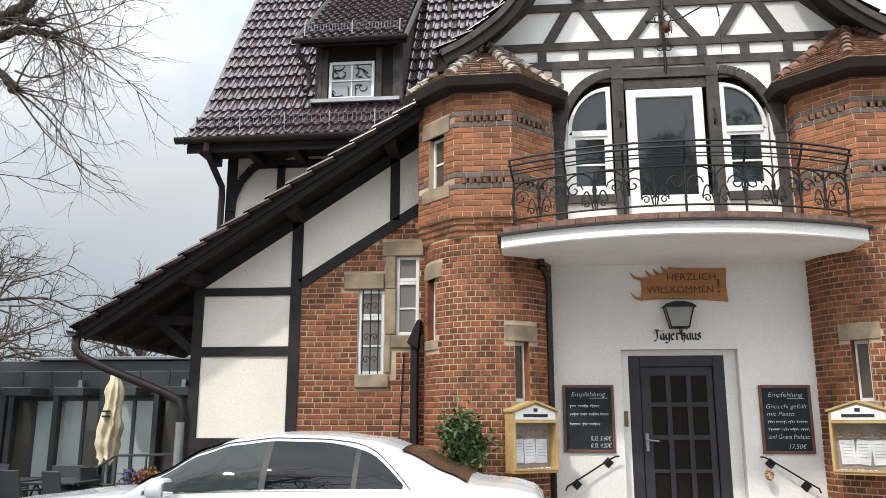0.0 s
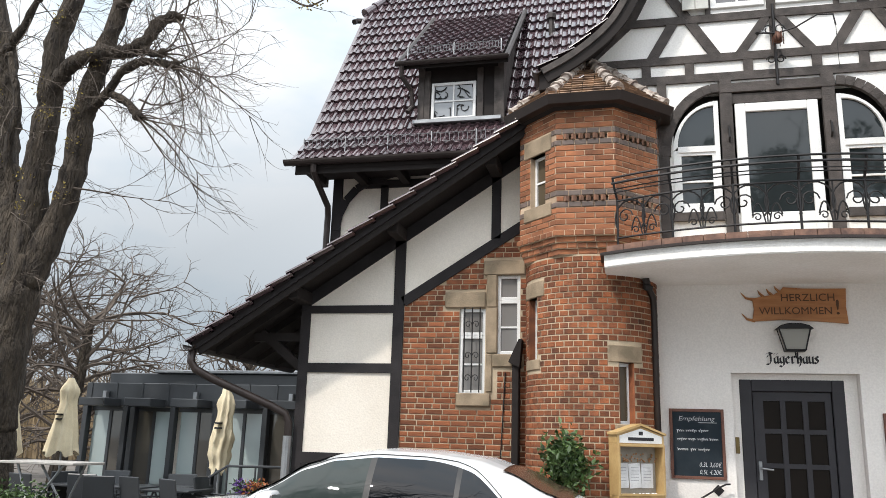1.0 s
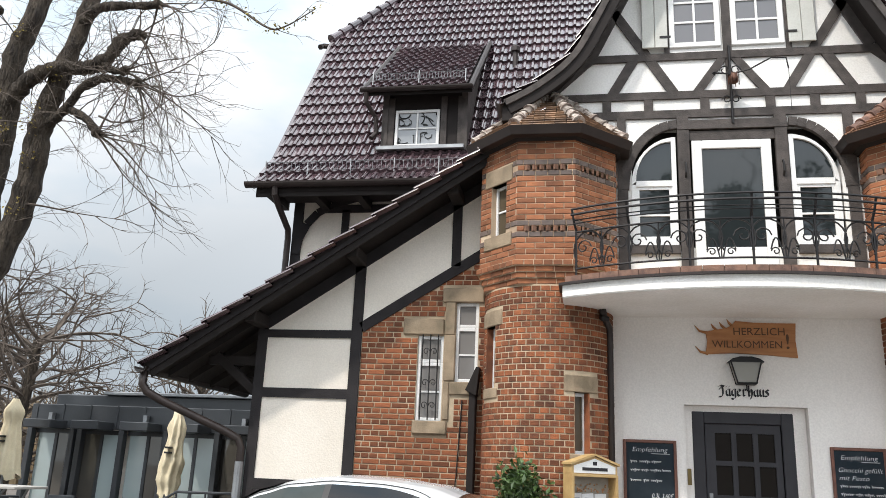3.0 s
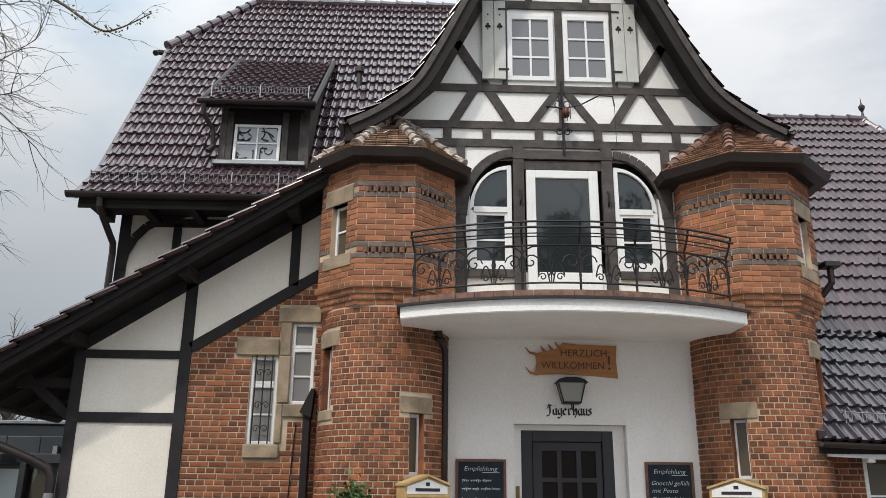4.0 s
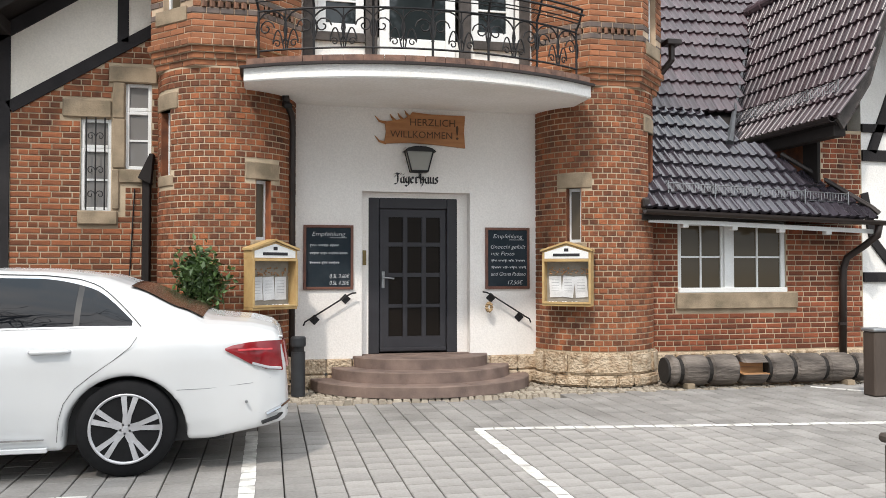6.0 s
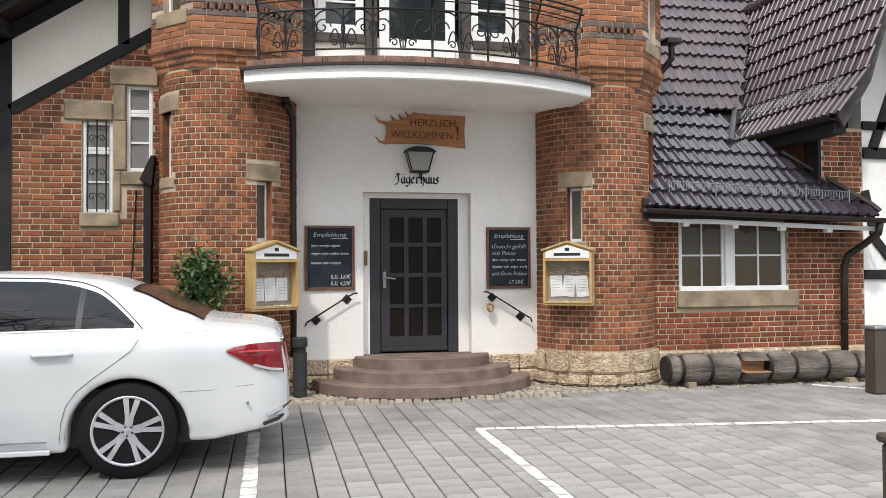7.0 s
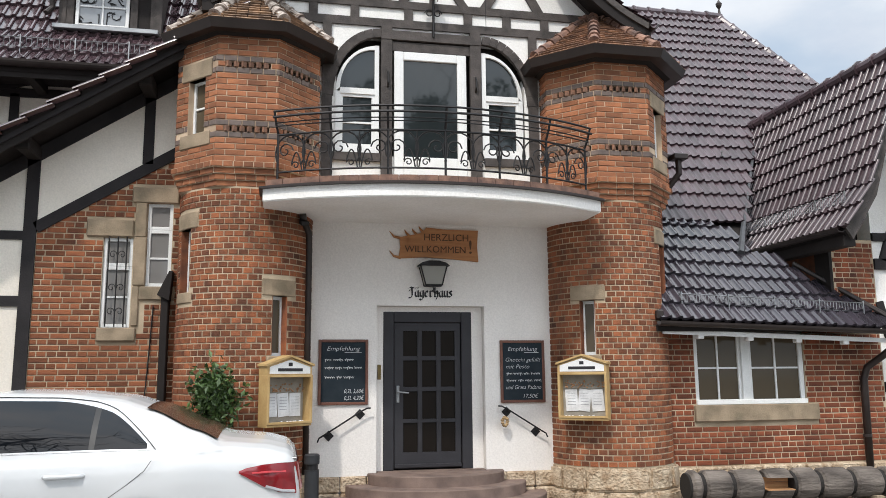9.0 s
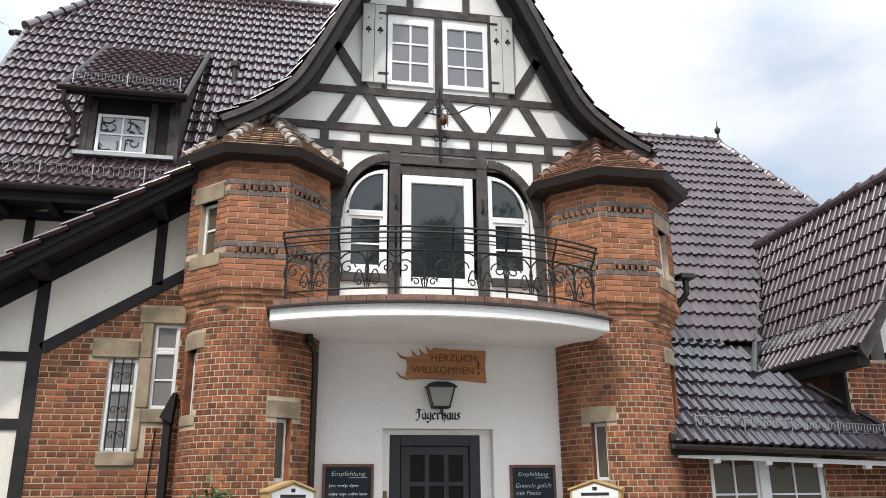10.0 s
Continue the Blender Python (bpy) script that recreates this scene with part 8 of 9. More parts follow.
# hollowed log trough in front of the wing
LOG = material("log_wood", (0.18, 0.152, 0.13), 0.85, color2=(0.05, 0.04, 0.034), scale=7, fine=40, bump=0.9, depth=0.02, stretch=(0.3, 1, 1))
LOG_DARK = material("log_band", (0.018, 0.015, 0.013), 0.9, bump=0.3)
log = empty("log_bench", "weathered horizontal log with carved grooves and a cut-out seat", "log")
m = pose(6.3, 9.6, 0.21, rz=-3.5)
xs_ = [-1.40, -1.22, -0.83, -0.42, -0.02, 0.33, 0.78, 1.20, 1.42]
rnd = random.Random(12)
for k, (xa, xb) in enumerate(zip(xs_, xs_[1:])):
    bm = bmesh.new()
    gap = 0.05
    n = 20
    rr_ = 0.20 - 0.015 * k / 8
    rows = []
    for q, (x, sc) in enumerate(((xa + gap, 0.84), (xa + gap + 0.03, 0.98), ((xa + xb) / 2, 1.0), (xb - 0.035, 0.985), (xb, 0.84))):
        rows.append([bm.verts.new((x, rr_ * sc * math.cos(2 * math.pi * j / n) * (1 + 0.03 * math.sin(j * 2.1 + k)), rr_ * sc * math.sin(2 * math.pi * j / n) * (1 + 0.03 * math.cos(j * 1.7 + k)))) for j in range(n)])
    for a_, b_ in zip(rows, rows[1:]):
        for j in range(n):
            bm.faces.new((a_[j], a_[(j + 1) % n], b_[(j + 1) % n], b_[j]))
    bm.faces.new(rows[0][::-1])
    bm.faces.new(rows[-1])
    bmesh.ops.recalc_face_normals(bm, faces=bm.faces)
    if k == 3:
        # notch for a seat: what is left is the bottom, the back and the top of this section
        tmp = bpy.data.meshes.new("tmp")
        bm.to_mesh(tmp)
        bm.free()
        for axis, lo_, hi_ in ((2, -1, -0.05), (1, 0.0, 1), (2, 0.1, 1)):
            bm = bmesh.new()
            bm.from_mesh(tmp)
            for v in bm.verts:
                v.co[axis] = min(max(v.co[axis], lo_), hi_)
            bmesh.ops.transform(bm, matrix=m, verts=bm.verts)
            part("log_section", bm, LOG, log)
        bpy.data.meshes.remove(tmp)
        continue
    bmesh.ops.transform(bm, matrix=m, verts=bm.verts)
    part("log_section", bm, LOG, log)
bm = bmesh.new()
tube(bm, [(-1.38, 0, 0), (-0.42, 0, 0)], [0.165, 0.162], 16)
tube(bm, [(-0.01, 0, 0), (1.40, 0, 0)], [0.16, 0.15], 16)
bmesh.ops.transform(bm, matrix=m, verts=bm.verts)
part("log_core", bm, LOG_DARK, log)
bm = bmesh.new()
box(bm, -0.385, -0.025, -0.185, 0.0, -0.052, -0.04)
box(bm, -0.385, -0.025, -0.012, 0.02, -0.04, 0.03)
box(bm, -0.385, -0.025, -0.016, 0.02, 0.036, 0.105)
bmesh.ops.transform(bm, matrix=m, verts=bm.verts)
part("seat_cut", bm, material("fresh_wood", (0.55, 0.30, 0.13), 0.7, color2=(0.3, 0.15, 0.07), scale=5, stretch=(0.3, 1, 4)), log, "orange-brown cut wood")
for x in (-1.1, 1.1):
    bm = bx(x - 0.05, x + 0.05, -0.2, 0.2, -0.21, -0.15)
    bmesh.ops.transform(bm, matrix=m, verts=bm.verts)
    part("foot", bm, STONE, log)
POST = material("bollard_wood", (0.075, 0.055, 0.042), 0.7, color2=(0.05, 0.036, 0.028), scale=4, fine=40, bump=0.4, depth=0.006, stretch=(1, 1, 0.3))
for x, y in ((7.06, 8.52), (2.705, 3.2)):
    b = empty("bollard", "dark brown square wooden bollard on the forecourt", "bollard", group="forecourt bollards")
    part("shaft", bx(x - 0.10, x + 0.10, y - 0.1, y + 0.1, 0, 0.76, 0.015), POST, b)
    part("cap", bx(x - 0.115, x + 0.115, y - 0.115, y + 0.115, 0.76, 0.80, 0.012), ZINC if y > 5 else POST, b)

# ---- trees ----
def limb(bm, pts, r0, r1, sides=8, knob=0.0, seed=0):
    rr = random.Random(seed)
    out = []
    pts = [Vector(p) for p in pts]
    for i in range(len(pts) - 1):
        p0, p1, p2, p3 = pts[max(0, i - 1)], pts[i], pts[i + 1], pts[min(len(pts) - 1, i + 2)]
        n = 8
        for k in range(n):
            t = k / n
            out.append(0.5 * ((2 * p1) + (p2 - p0) * t + (2 * p0 - 5 * p1 + 4 * p2 - p3) * t * t + (3 * p1 - p0 - 3 * p2 + p3) * t ** 3))
    out.append(pts[-1])
    m_ = len(out)
    rad_ = [(r0 + (r1 - r0) * i / (m_ - 1)) * (1 + knob * rr.uniform(-0.6, 1.0)) for i in range(m_)]
    tube(bm, out, rad_, sides)
    return out, rad_


def twigs(bm, start, direction, length, radius, depth, rr, droop=0.25, spread=0.7):
    """A thin branch that forks on and on."""
    p, d = Vector(start), Vector(direction).normalized()
    n = 5
    pts = [p.copy()]
    bend = Vector((rr.gauss(0.03, 0.10), rr.gauss(0, 0.10), rr.gauss(0.02, 0.12)))
    for k in range(n):
        d = (d + bend + Vector((rr.gauss(0, 0.08), rr.gauss(0, 0.08), rr.gauss(0, 0.07) - droop * (0.3 - 0.11 * k)))).normalized()
        p = p + d * length / n
        pts.append(p.copy())
    tube(bm, pts, [radius * (1 - 0.75 * k / n) for k in range(n + 1)], 4 if radius > 0.012 else 3, False)
    if depth:
        for k in range(2, n + 1):
            for _ in range(1 if k < n else 2):
                if rr.random() < 0.8:
                    side = Vector((rr.gauss(0, 1), rr.gauss(0, 1), rr.gauss(0.1, 0.6))).normalized()
                    twigs(bm, pts[k], (pts[k] - pts[k - 1]).normalized() * (1 - spread * 0.35) + side * spread * 0.75, length * rr.uniform(0.4, 0.66), max(radius * 0.5, 0.0035), depth - 1, rr, droop, spread)


def roughen(bm, amount):
    """Knobs and ridges of old bark."""
    for v in bm.verts:
        c_ = v.co.copy()
        v.co += noise.noise_vector(c_ * 2.6) * amount + noise.noise_vector(Vector((c_.x * 11, c_.y * 11, c_.z * 4))) * amount * 0.6


tree = empty("tree", "tall bare pollarded tree with rough bark and knobbly limbs", "tree")
TY = 11.5
trunk = bmesh.new()
limb(trunk, [(-10.25, TY, -0.1), (-10.22, TY, 1.0), (-10.2, TY, 2.0), (-10.18, TY + 0.1, 3.4)], 0.60, 0.42, 24, 0.05, 1)
limb(trunk, [(-10.15, TY, 1.6), (-10.05, TY - 0.05, 2.7), (-9.95, TY, 3.6), (-9.85, TY, 4.4)], 0.45, 0.27, 22, 0.06, 2)
roughen(trunk, 0.07)
part("trunk", trunk, BARK, tree, smooth=True)
BOUGHS = [
    ([(-10.15, TY + 0.1, 3.0), (-10.35, TY + 0.1, 4.85), (-10.85, TY + 0.15, 6.12), (-11.04, TY + 0.2, 7.23), (-11.23, TY + 0.1, 8.39), (-11.54, TY, 9.61), (-11.7, TY, 11.5)], 0.38, 0.17),
    ([(-9.95, TY, 3.6), (-9.94, TY, 4.84), (-9.95, TY, 6.08), (-9.91, TY, 7.16), (-9.87, TY - 0.1, 8.27), (-9.58, TY - 0.1, 9.4), (-9.3, TY, 11.2)], 0.28, 0.12),
    ([(-9.8, TY, 3.9), (-9.4, TY + 0.1, 5.33), (-9.28, TY + 0.1, 6.26), (-9.15, TY, 7.22), (-8.9, TY, 8.19), (-8.67, TY, 9.3), (-8.5, TY, 10.8)], 0.24, 0.11),
    ([(-9.93, TY, 7.27), (-9.48, TY - 0.2, 7.74), (-8.92, TY - 0.3, 7.91), (-8.28, TY - 0.3, 7.9), (-7.96, TY - 0.3, 8.02), (-7.73, TY - 0.3, 8.37), (-7.41, TY - 0.3, 8.48)], 0.14, 0.085),
    ([(-9.1, TY, 7.0), (-8.74, TY - 0.1, 7.19), (-8.4, TY - 0.2, 7.55), (-8.02, TY - 0.3, 7.68), (-7.68, TY - 0.3, 7.66), (-7.23, TY - 0.4, 7.51)], 0.09, 0.05),
    ([(-8.6, TY - 0.1, 7.25), (-8.2, TY - 0.2, 7.0), (-7.94, TY - 0.2, 6.72)], 0.06, 0.065),
    ([(-8.0, TY - 0.3, 7.98), (-7.75, TY - 0.35, 7.8), (-7.5, TY - 0.4, 7.75)], 0.07, 0.05),
    ([(-10.95, TY + 0.2, 5.6), (-11.5, TY + 0.3, 6.4), (-11.9, TY + 0.3, 7.2), (-12.3, TY, 8.4)], 0.13, 0.07),
    ([(-10.2, TY, 5.2), (-10.4, TY - 0.2, 6.2), (-10.3, TY - 0.3, 7.1), (-10.6, TY - 0.3, 8.0)], 0.09, 0.05),
    ([(-8.75, TY, 8.9), (-8.4, TY - 0.2, 9.1), (-8.0, TY - 0.3, 9.06), (-7.08, TY - 0.4, 8.97)], 0.10, 0.06),
    ([(-11.1, TY, 8.2), (-10.6, TY - 0.2, 8.5), (-10.2, TY - 0.3, 9.1)], 0.09, 0.05),
]
rr = random.Random(77)
for k, (pts, r0, r1) in enumerate(BOUGHS):
    bm = bmesh.new()
    line, rads = limb(bm, pts, r0, r1, 16, 0.10 if r0 > 0.2 else 0.2, k + 5)
    if r1 >= 0.05 and k > 2:
        lathe(bm, [(0.02, -0.09), (r1 * 1.5, -0.04), (r1 * 1.6, 0.03), (0.02, 0.09)], 8, tuple(line[-1]))
    roughen(bm, 0.05 if r0 > 0.2 else 0.03)
    ob = part("limb", bm, BARK, tree, smooth=True)
    bm = bmesh.new()
    for q in range(4, len(line), 4 if k > 2 else 6):
        for _ in range(2 if k > 2 else 1):
            d = Vector((rr.gauss(0.45, 0.8), rr.gauss(-0.1, 0.7), rr.gauss(0.25, 0.6)))
            twigs(bm, line[q] + d.normalized() * rads[q] * 0.6, d, rr.uniform(0.5, 1.25), 0.012, 2, rr, 0.5)
    if k in (3, 4, 5, 6, 9):
        for _ in range(5):
            d = Vector((rr.gauss(0.9, 0.5), rr.gauss(0, 0.5), rr.gauss(-0.1, 0.5)))
            twigs(bm, line[-1], d, rr.uniform(0.9, 1.7), 0.02, 2, rr, 1.1)
    tagged(part("twig_spray", bm, TWIG, ob), kind="stuff")
bm = bmesh.new()
for p, d in (((-7.9, TY - 0.3, 7.0), (1.0, 0, -0.6)), ((-7.3, TY - 0.4, 7.5), (1, 0, 0.25)), ((-7.3, TY - 0.5, 7.5), (1, -0.1, -0.3)), ((-7.95, TY - 0.3, 6.75), (0.9, 0.1, -0.8)), ((-9.2, TY, 5.6), (1, 0, -0.1)), ((-7.94, TY - 0.2, 6.72), (1, -0.1, -0.35))):
    twigs(bm, p, d, 1.5, 0.02, 2, rr, 0.5, 0.6)
tagged(part("hanging_twig_spray", bm, TWIG, tree), kind="stuff")
BUD = material("bud", (0.30, 0.24, 0.05), 0.7, color2=(0.2, 0.14, 0.04), scale=20, vary=0.3, island=True)
bm = bmesh.new()
line, rads = limb(bm, [(-7.3, 9.6, 8.6), (-6.2, 9.2, 7.95), (-5.4, 9.0, 7.65), (-4.7, 9.0, 7.5), (-4.1, 9.0, 7.1), (-3.85, 9.0, 7.1), (-3.45, 9.0, 7.34)], 0.035, 0.006, 6)
for q in (13, 19, 26, 31, 36, 42):
    twigs(bm, line[q], (rr.gauss(0.6, 0.3), rr.gauss(0, 0.3), rr.gauss(0.1, 0.4)), 0.4, 0.007, 1, rr)
limb(bm, [(-8.2, TY, 9.9), (-7.8, 10.6, 9.3), (-7.3, 9.6, 8.6)], 0.06, 0.035, 6)
spray = part("budding_branch", bm, TWIG, tree)
vs, fs = [], []
for q in range(16, len(line), 2):
    for _ in range(2):
        a_, b_ = leaf_ball(*line[q], 0.07, 0.07, 3, 0.045, q * 7 + _)
        k = len(vs)
        vs += a_
        fs += [tuple(i + k for i in g_) for g_ in b_]
mesh_part("young_leaves", vs, fs, BUD, spray)
vs, fs = [], []
for k in (0, 1, 2):
    for q in (7, 12, 15, 18, 21):
        p = BOUGHS[k][0][min(q // 5, 4)]
        a_, b_ = leaf_ball(p[0] + rr.uniform(-0.15, 0.2), p[1] - 0.25, p[2] + rr.uniform(-0.6, 0.6), 0.16, 0.2, 26, 0.05, q + k)
        n_ = len(vs)
        vs += a_
        fs += [tuple(i + n_ for i in g_) for g_ in b_]
mesh_part("yellow_shoots", vs, fs, BUD, tree)


def bare_tree(x, y, h, seed, lean=0.0, spread=0.8, depth=4):
    t = empty("tree", "smaller bare tree with spreading dark twigs behind the terrace", "tree")
    rr = random.Random(seed)
    bm = bmesh.new()
    line, rads = limb(bm, [(x, y, -0.1), (x + lean * 0.4, y, h * 0.2), (x + lean, y, h * 0.4), (x + lean * 1.3, y, h * 0.62)], h * 0.032, h * 0.016, 9, 0.08, seed)
    part("trunk", bm, BARK, t, smooth=True)
    bm = bmesh.new()
    for q in range(5, len(line)):
        for _ in range(2):
            a_ = rr.uniform(0, 2 * math.pi)
            twigs(bm, line[q], (math.cos(a_) * spread, math.sin(a_) * spread, 0.55), h * rr.uniform(0.24, 0.34), h * 0.009, depth - 1, rr, 0.25, 0.85)
    part("crown", bm, TWIG, t)
    return t


bare_tree(-16.9, 22, 8.0, 21, 0.4)
bare_tree(-21.5, 25, 9.5, 23, -0.3)
bare_tree(-13.6, 27, 7.0, 29, 0.2, depth=3)

# ---- wooded hill far behind ----
HILL = material("hill_brown", (0.13, 0.105, 0.06), 0.95, color2=(0.08, 0.075, 0.04), scale=0.15, fine=2.0, bump=0.6, depth=0.4)
bm = bmesh.new()
rows = []
for j in range(8):
    rows.append([bm.verts.new((-190 + 9 * i, 95 + 12 * j + 3 * math.sin(i * 0.7), -0.3 + 9.5 * math.sin(j / 7 * math.pi / 2) * (0.75 + 0.25 * math.sin(i * 0.35 + 1)))) for i in range(46)])
for a_, b_ in zip(rows, rows[1:]):
    for i in range(45):
        bm.faces.new((a_[i], a_[i + 1], b_[i + 1], b_[i]))
tagged(part("hill", bm, HILL), "brown wooded hillside in the distance", "hill", kind="structure")
bm = bmesh.new()
rr = random.Random(31)
for _ in range(420):
    j = rr.uniform(0, 1)
    x, y = rr.uniform(-190, 60), 60 + 110 * j
    z0 = 0 if y < 95 else 9.0 * math.sin(min(1, (y - 95) / 84) * math.pi / 2) - 1
    h = rr.uniform(5, 8.5)
    for k in range(11):
        a_ = rr.uniform(0, 2 * math.pi)
        sp = rr.uniform(0.1, 0.42) * h
        tube(bm, [(x, y, z0 + h * rr.uniform(0.1, 0.4)), (x + math.cos(a_) * sp * 0.5, y, z0 + h * rr.uniform(0.55, 0.75)), (x + math.cos(a_) * sp, y, z0 + h * rr.uniform(0.75, 1.0))], [0.16, 0.1, 0.03], 3, False)
tagged(part("far_woods", bm, material("far_twigs", (0.21, 0.165, 0.11), 0.95, color2=(0.13, 0.10, 0.07), scale=0.05, fine=1, bump=0)), "bare brown trees on the far hillside", "woods", kind="stuff")

# ---- garden pavilion and terrace ----
STEEL = material("dark_steel", (0.045, 0.049, 0.054), 0.35, color2=(0.033, 0.036, 0.040), scale=2, fine=40, bump=0.08, depth=0.003)
# pale panes hold the mirrored sky in their base colour
PAV_GLASS_SKY = glass_material("pavilion_glass_sky", (0.38, 0.45, 0.45), 0.03, 0.8)
PAV_DARK = glass_material("pavilion_glass_dark", (0.085, 0.078, 0.068), 0.03, 0.8)
pav = empty("pavilion", "flat-roofed dark steel and glass garden pavilion", "pavilion")
PY = 14.0
part("roof_slab", bx(-10.2, -3.5, PY + 0.6, PY + 7, 2.5, 2.74, 0.02), STEEL, pav)
part("roof_edge", bx(-9.15, -3.5, PY + 0.5, PY + 7, 2.74, 2.80, 0.01), ZINC, pav)
part("fascia", bx(-10.25, -3.5, PY, PY + 0.6, 2.07, 2.5, 0.01), STEEL, pav)
part("back_wall", bx(-10.2, -3.5, PY + 4, PY + 4.2, 0, 2.5), DARK, pav)
# pale strips added behind the glass to imitate its bright reflections
for k in range(9):
    x = -9.9 + 0.72 * k
    part("bright_strip", bx(x, x + 0.2 + 0.08 * (k % 3), PY + 0.28, PY + 0.32, 0.15, 2.0, 0.01), PLASTER_WARM, pav)
part("floor_slab", bx(-10.2, -3.5, PY + 0.1, PY + 6, -0.05, 0.06), GROUND, pav)
for k in range(12):
    x = -10.15 + 0.55 * k
    part("standing_seam", bx(x, x + 0.03, PY - 0.015, PY, 2.09, 2.5), STEEL, pav)
for k in range(7):
    x = -9.75 + 0.95 * k
    part("bracket_beam", bx(x - 0.27, x + 0.27, PY - 0.5, PY + 0.02, 2.05, 2.2, 0.01), STEEL, pav)
    if k % 2 == 0:
        part("sky_strip", bx(x - 0.05, x + 0.02, PY - 0.12, PY - 0.02, 2.2, 2.34), ZINC, pav)
for k in range(8):
    x = -10.2 + 0.93 * k
    dbl = k % 2
    for dx in ((-0.07, 0.09) if dbl else (0.0,)):
        part("column", bx(x + dx - 0.05, x + dx + 0.05, PY - 0.04, PY + 0.1, 0, 2.07, 0.006), STEEL, pav)
    if k < 7:
        w = new("glazing")
        w.parent = pav
        part("pane", bx(x + 0.1, x + 0.44, PY + 0.12, PY + 0.13, 0.2, 1.98), PAV_GLASS_SKY if k % 3 != 1 else PAV_DARK, w)
        part("pane", bx(x + 0.50, x + 0.83, PY + 0.12, PY + 0.13, 0.2, 1.98), PAV_GLASS_SKY if k in (1, 3, 4) else PAV_DARK, w)
        part("frame_rail", bx(x + 0.05, x + 0.88, PY + 0.1, PY + 0.16, 0.1, 0.2), STEEL, w)
        part("frame_rail", bx(x + 0.05, x + 0.88, PY + 0.1, PY + 0.16, 1.98, 2.06), STEEL, w)
        part("frame_post", bx(x + 0.44, x + 0.50, PY + 0.1, PY + 0.17, 0.2, 1.98), STEEL, w)

CANVAS = material("canvas_cream", (0.74, 0.65, 0.46), 0.9, color2=(0.62, 0.53, 0.36), scale=4, fine=60, bump=0.3, depth=0.01)


def parasol(x, y, h, z0, seed, bent=0.0):
    p = empty("parasol", "closed cream canvas parasol on the terrace", "parasol", group="terrace parasols")
    rr = random.Random(seed)
    part("pole", tube(bmesh.new(), [(x, y, 0), (x, y, h - 0.05)], 0.024, 8), ZINC, p)
    part("foot", lathe(bmesh.new(), [(0.22, 0.0), (0.22, 0.05), (0.05, 0.07), (0.04, 0.25)], 16, (x, y, 0)), STEEL, p)
    bm = bmesh.new()
    rows = []
    n, m_ = 48, 22
    top, mid = 0.05, 0.17 + 0.02 * bent
    for i in range(m_ + 1):
        t_ = i / m_
        z = h + (z0 - h) * t_
        r = (0.045 + 0.235 * t_ + 0.07 * math.exp(-((t_ - 0.15) / 0.1) ** 2)) if not bent else (0.04 + 0.085 * min(1.0, t_ * 5) + 0.055 * math.exp(-((t_ - 0.68) / 0.22) ** 2) + 0.008 * math.sin(t_ * t_ * 19 + 1) * min(1.0, t_ * 3))
        ox = bent * (0.02 * math.sin(t_ * 6) + 0.006 * math.sin(t_ * 23))
        row = []
        for k in range(n):
            a_ = 2 * math.pi * k / n
            fold = 1 + min(1.0, t_ * 4) * (0.2 * (1 - 2 * abs(math.sin(a_ * 4 + t_ * (0.4 + 2.2 * bent) + seed))) + 0.06 * math.sin(a_ * 3 - t_ * 4 + seed))
            hem = 0.05 * math.sin(a_ * 5 + seed) + 0.02 * math.sin(a_ * 11) if i == m_ else 0
            row.append(bm.verts.new((x + ox + r * fold * math.cos(a_), y + r * fold * math.sin(a_), z + hem)))
        rows.append(row)
    for a_, b_ in zip(rows, rows[1:]):
        for k in range(n):
            bm.faces.new((a_[k], a_[(k + 1) % n], b_[(k + 1) % n], b_[k]))
    for v in bm.verts:
        v.co += noise.noise_vector(v.co * 9) * (0.008 + 0.014 * bent)
    part("canvas", bm, CANVAS, p, smooth=True)
    bm = bmesh.new()
    for z in (h - 0.66, h - 0.74):
        box(bm, x - 0.03, x + 0.05, y - 0.24, y - 0.12, z, z + 0.03)
    part("print", bm, BLACK_TRIM, p)


parasol(-9.85, 13.0, 2.5, 1.18, 1)
parasol(-6.72, 12.9, 2.42, 1.0, 2, 1.0)
parasol(-12.4, 14.6, 2.4, 1.1, 3)

TABLE = material("table_top", (0.42, 0.40, 0.37), 0.6)
def table(x, y, w, d, h, high=False):
    t = empty("terrace_table", "grey-topped folding terrace table" if high else "low dark terrace table", "table", group="terrace tables")
    part("tabletop", bx(x - w / 2, x + w / 2, y - d / 2, y + d / 2, h - 0.035, h, 0.006), TABLE if high else STEEL, t)
    for s in (-1, 1):
        for q in (-1, 1):
            bm = bmesh.new()
            tube(bm, [(x + s * w * 0.42 * (1 if q < 0 else -0.2), y + s * d * 0.3, 0), (x - s * w * 0.3 * (1 if q < 0 else -1.1), y + s * d * 0.3, h - 0.03)], 0.018, 6)
            part("leg", bm, ZINC if high else STEEL, t)


table(-8.05, 10.5, 1.2, 0.7, 1.15, True)
for x, y in ((-8.9, 12.2), (-7.9, 12.3), (-6.9, 12.0), (-7.4, 12.9), (-9.3, 13.2)):
    table(x, y, 0.8, 0.8, 0.75)


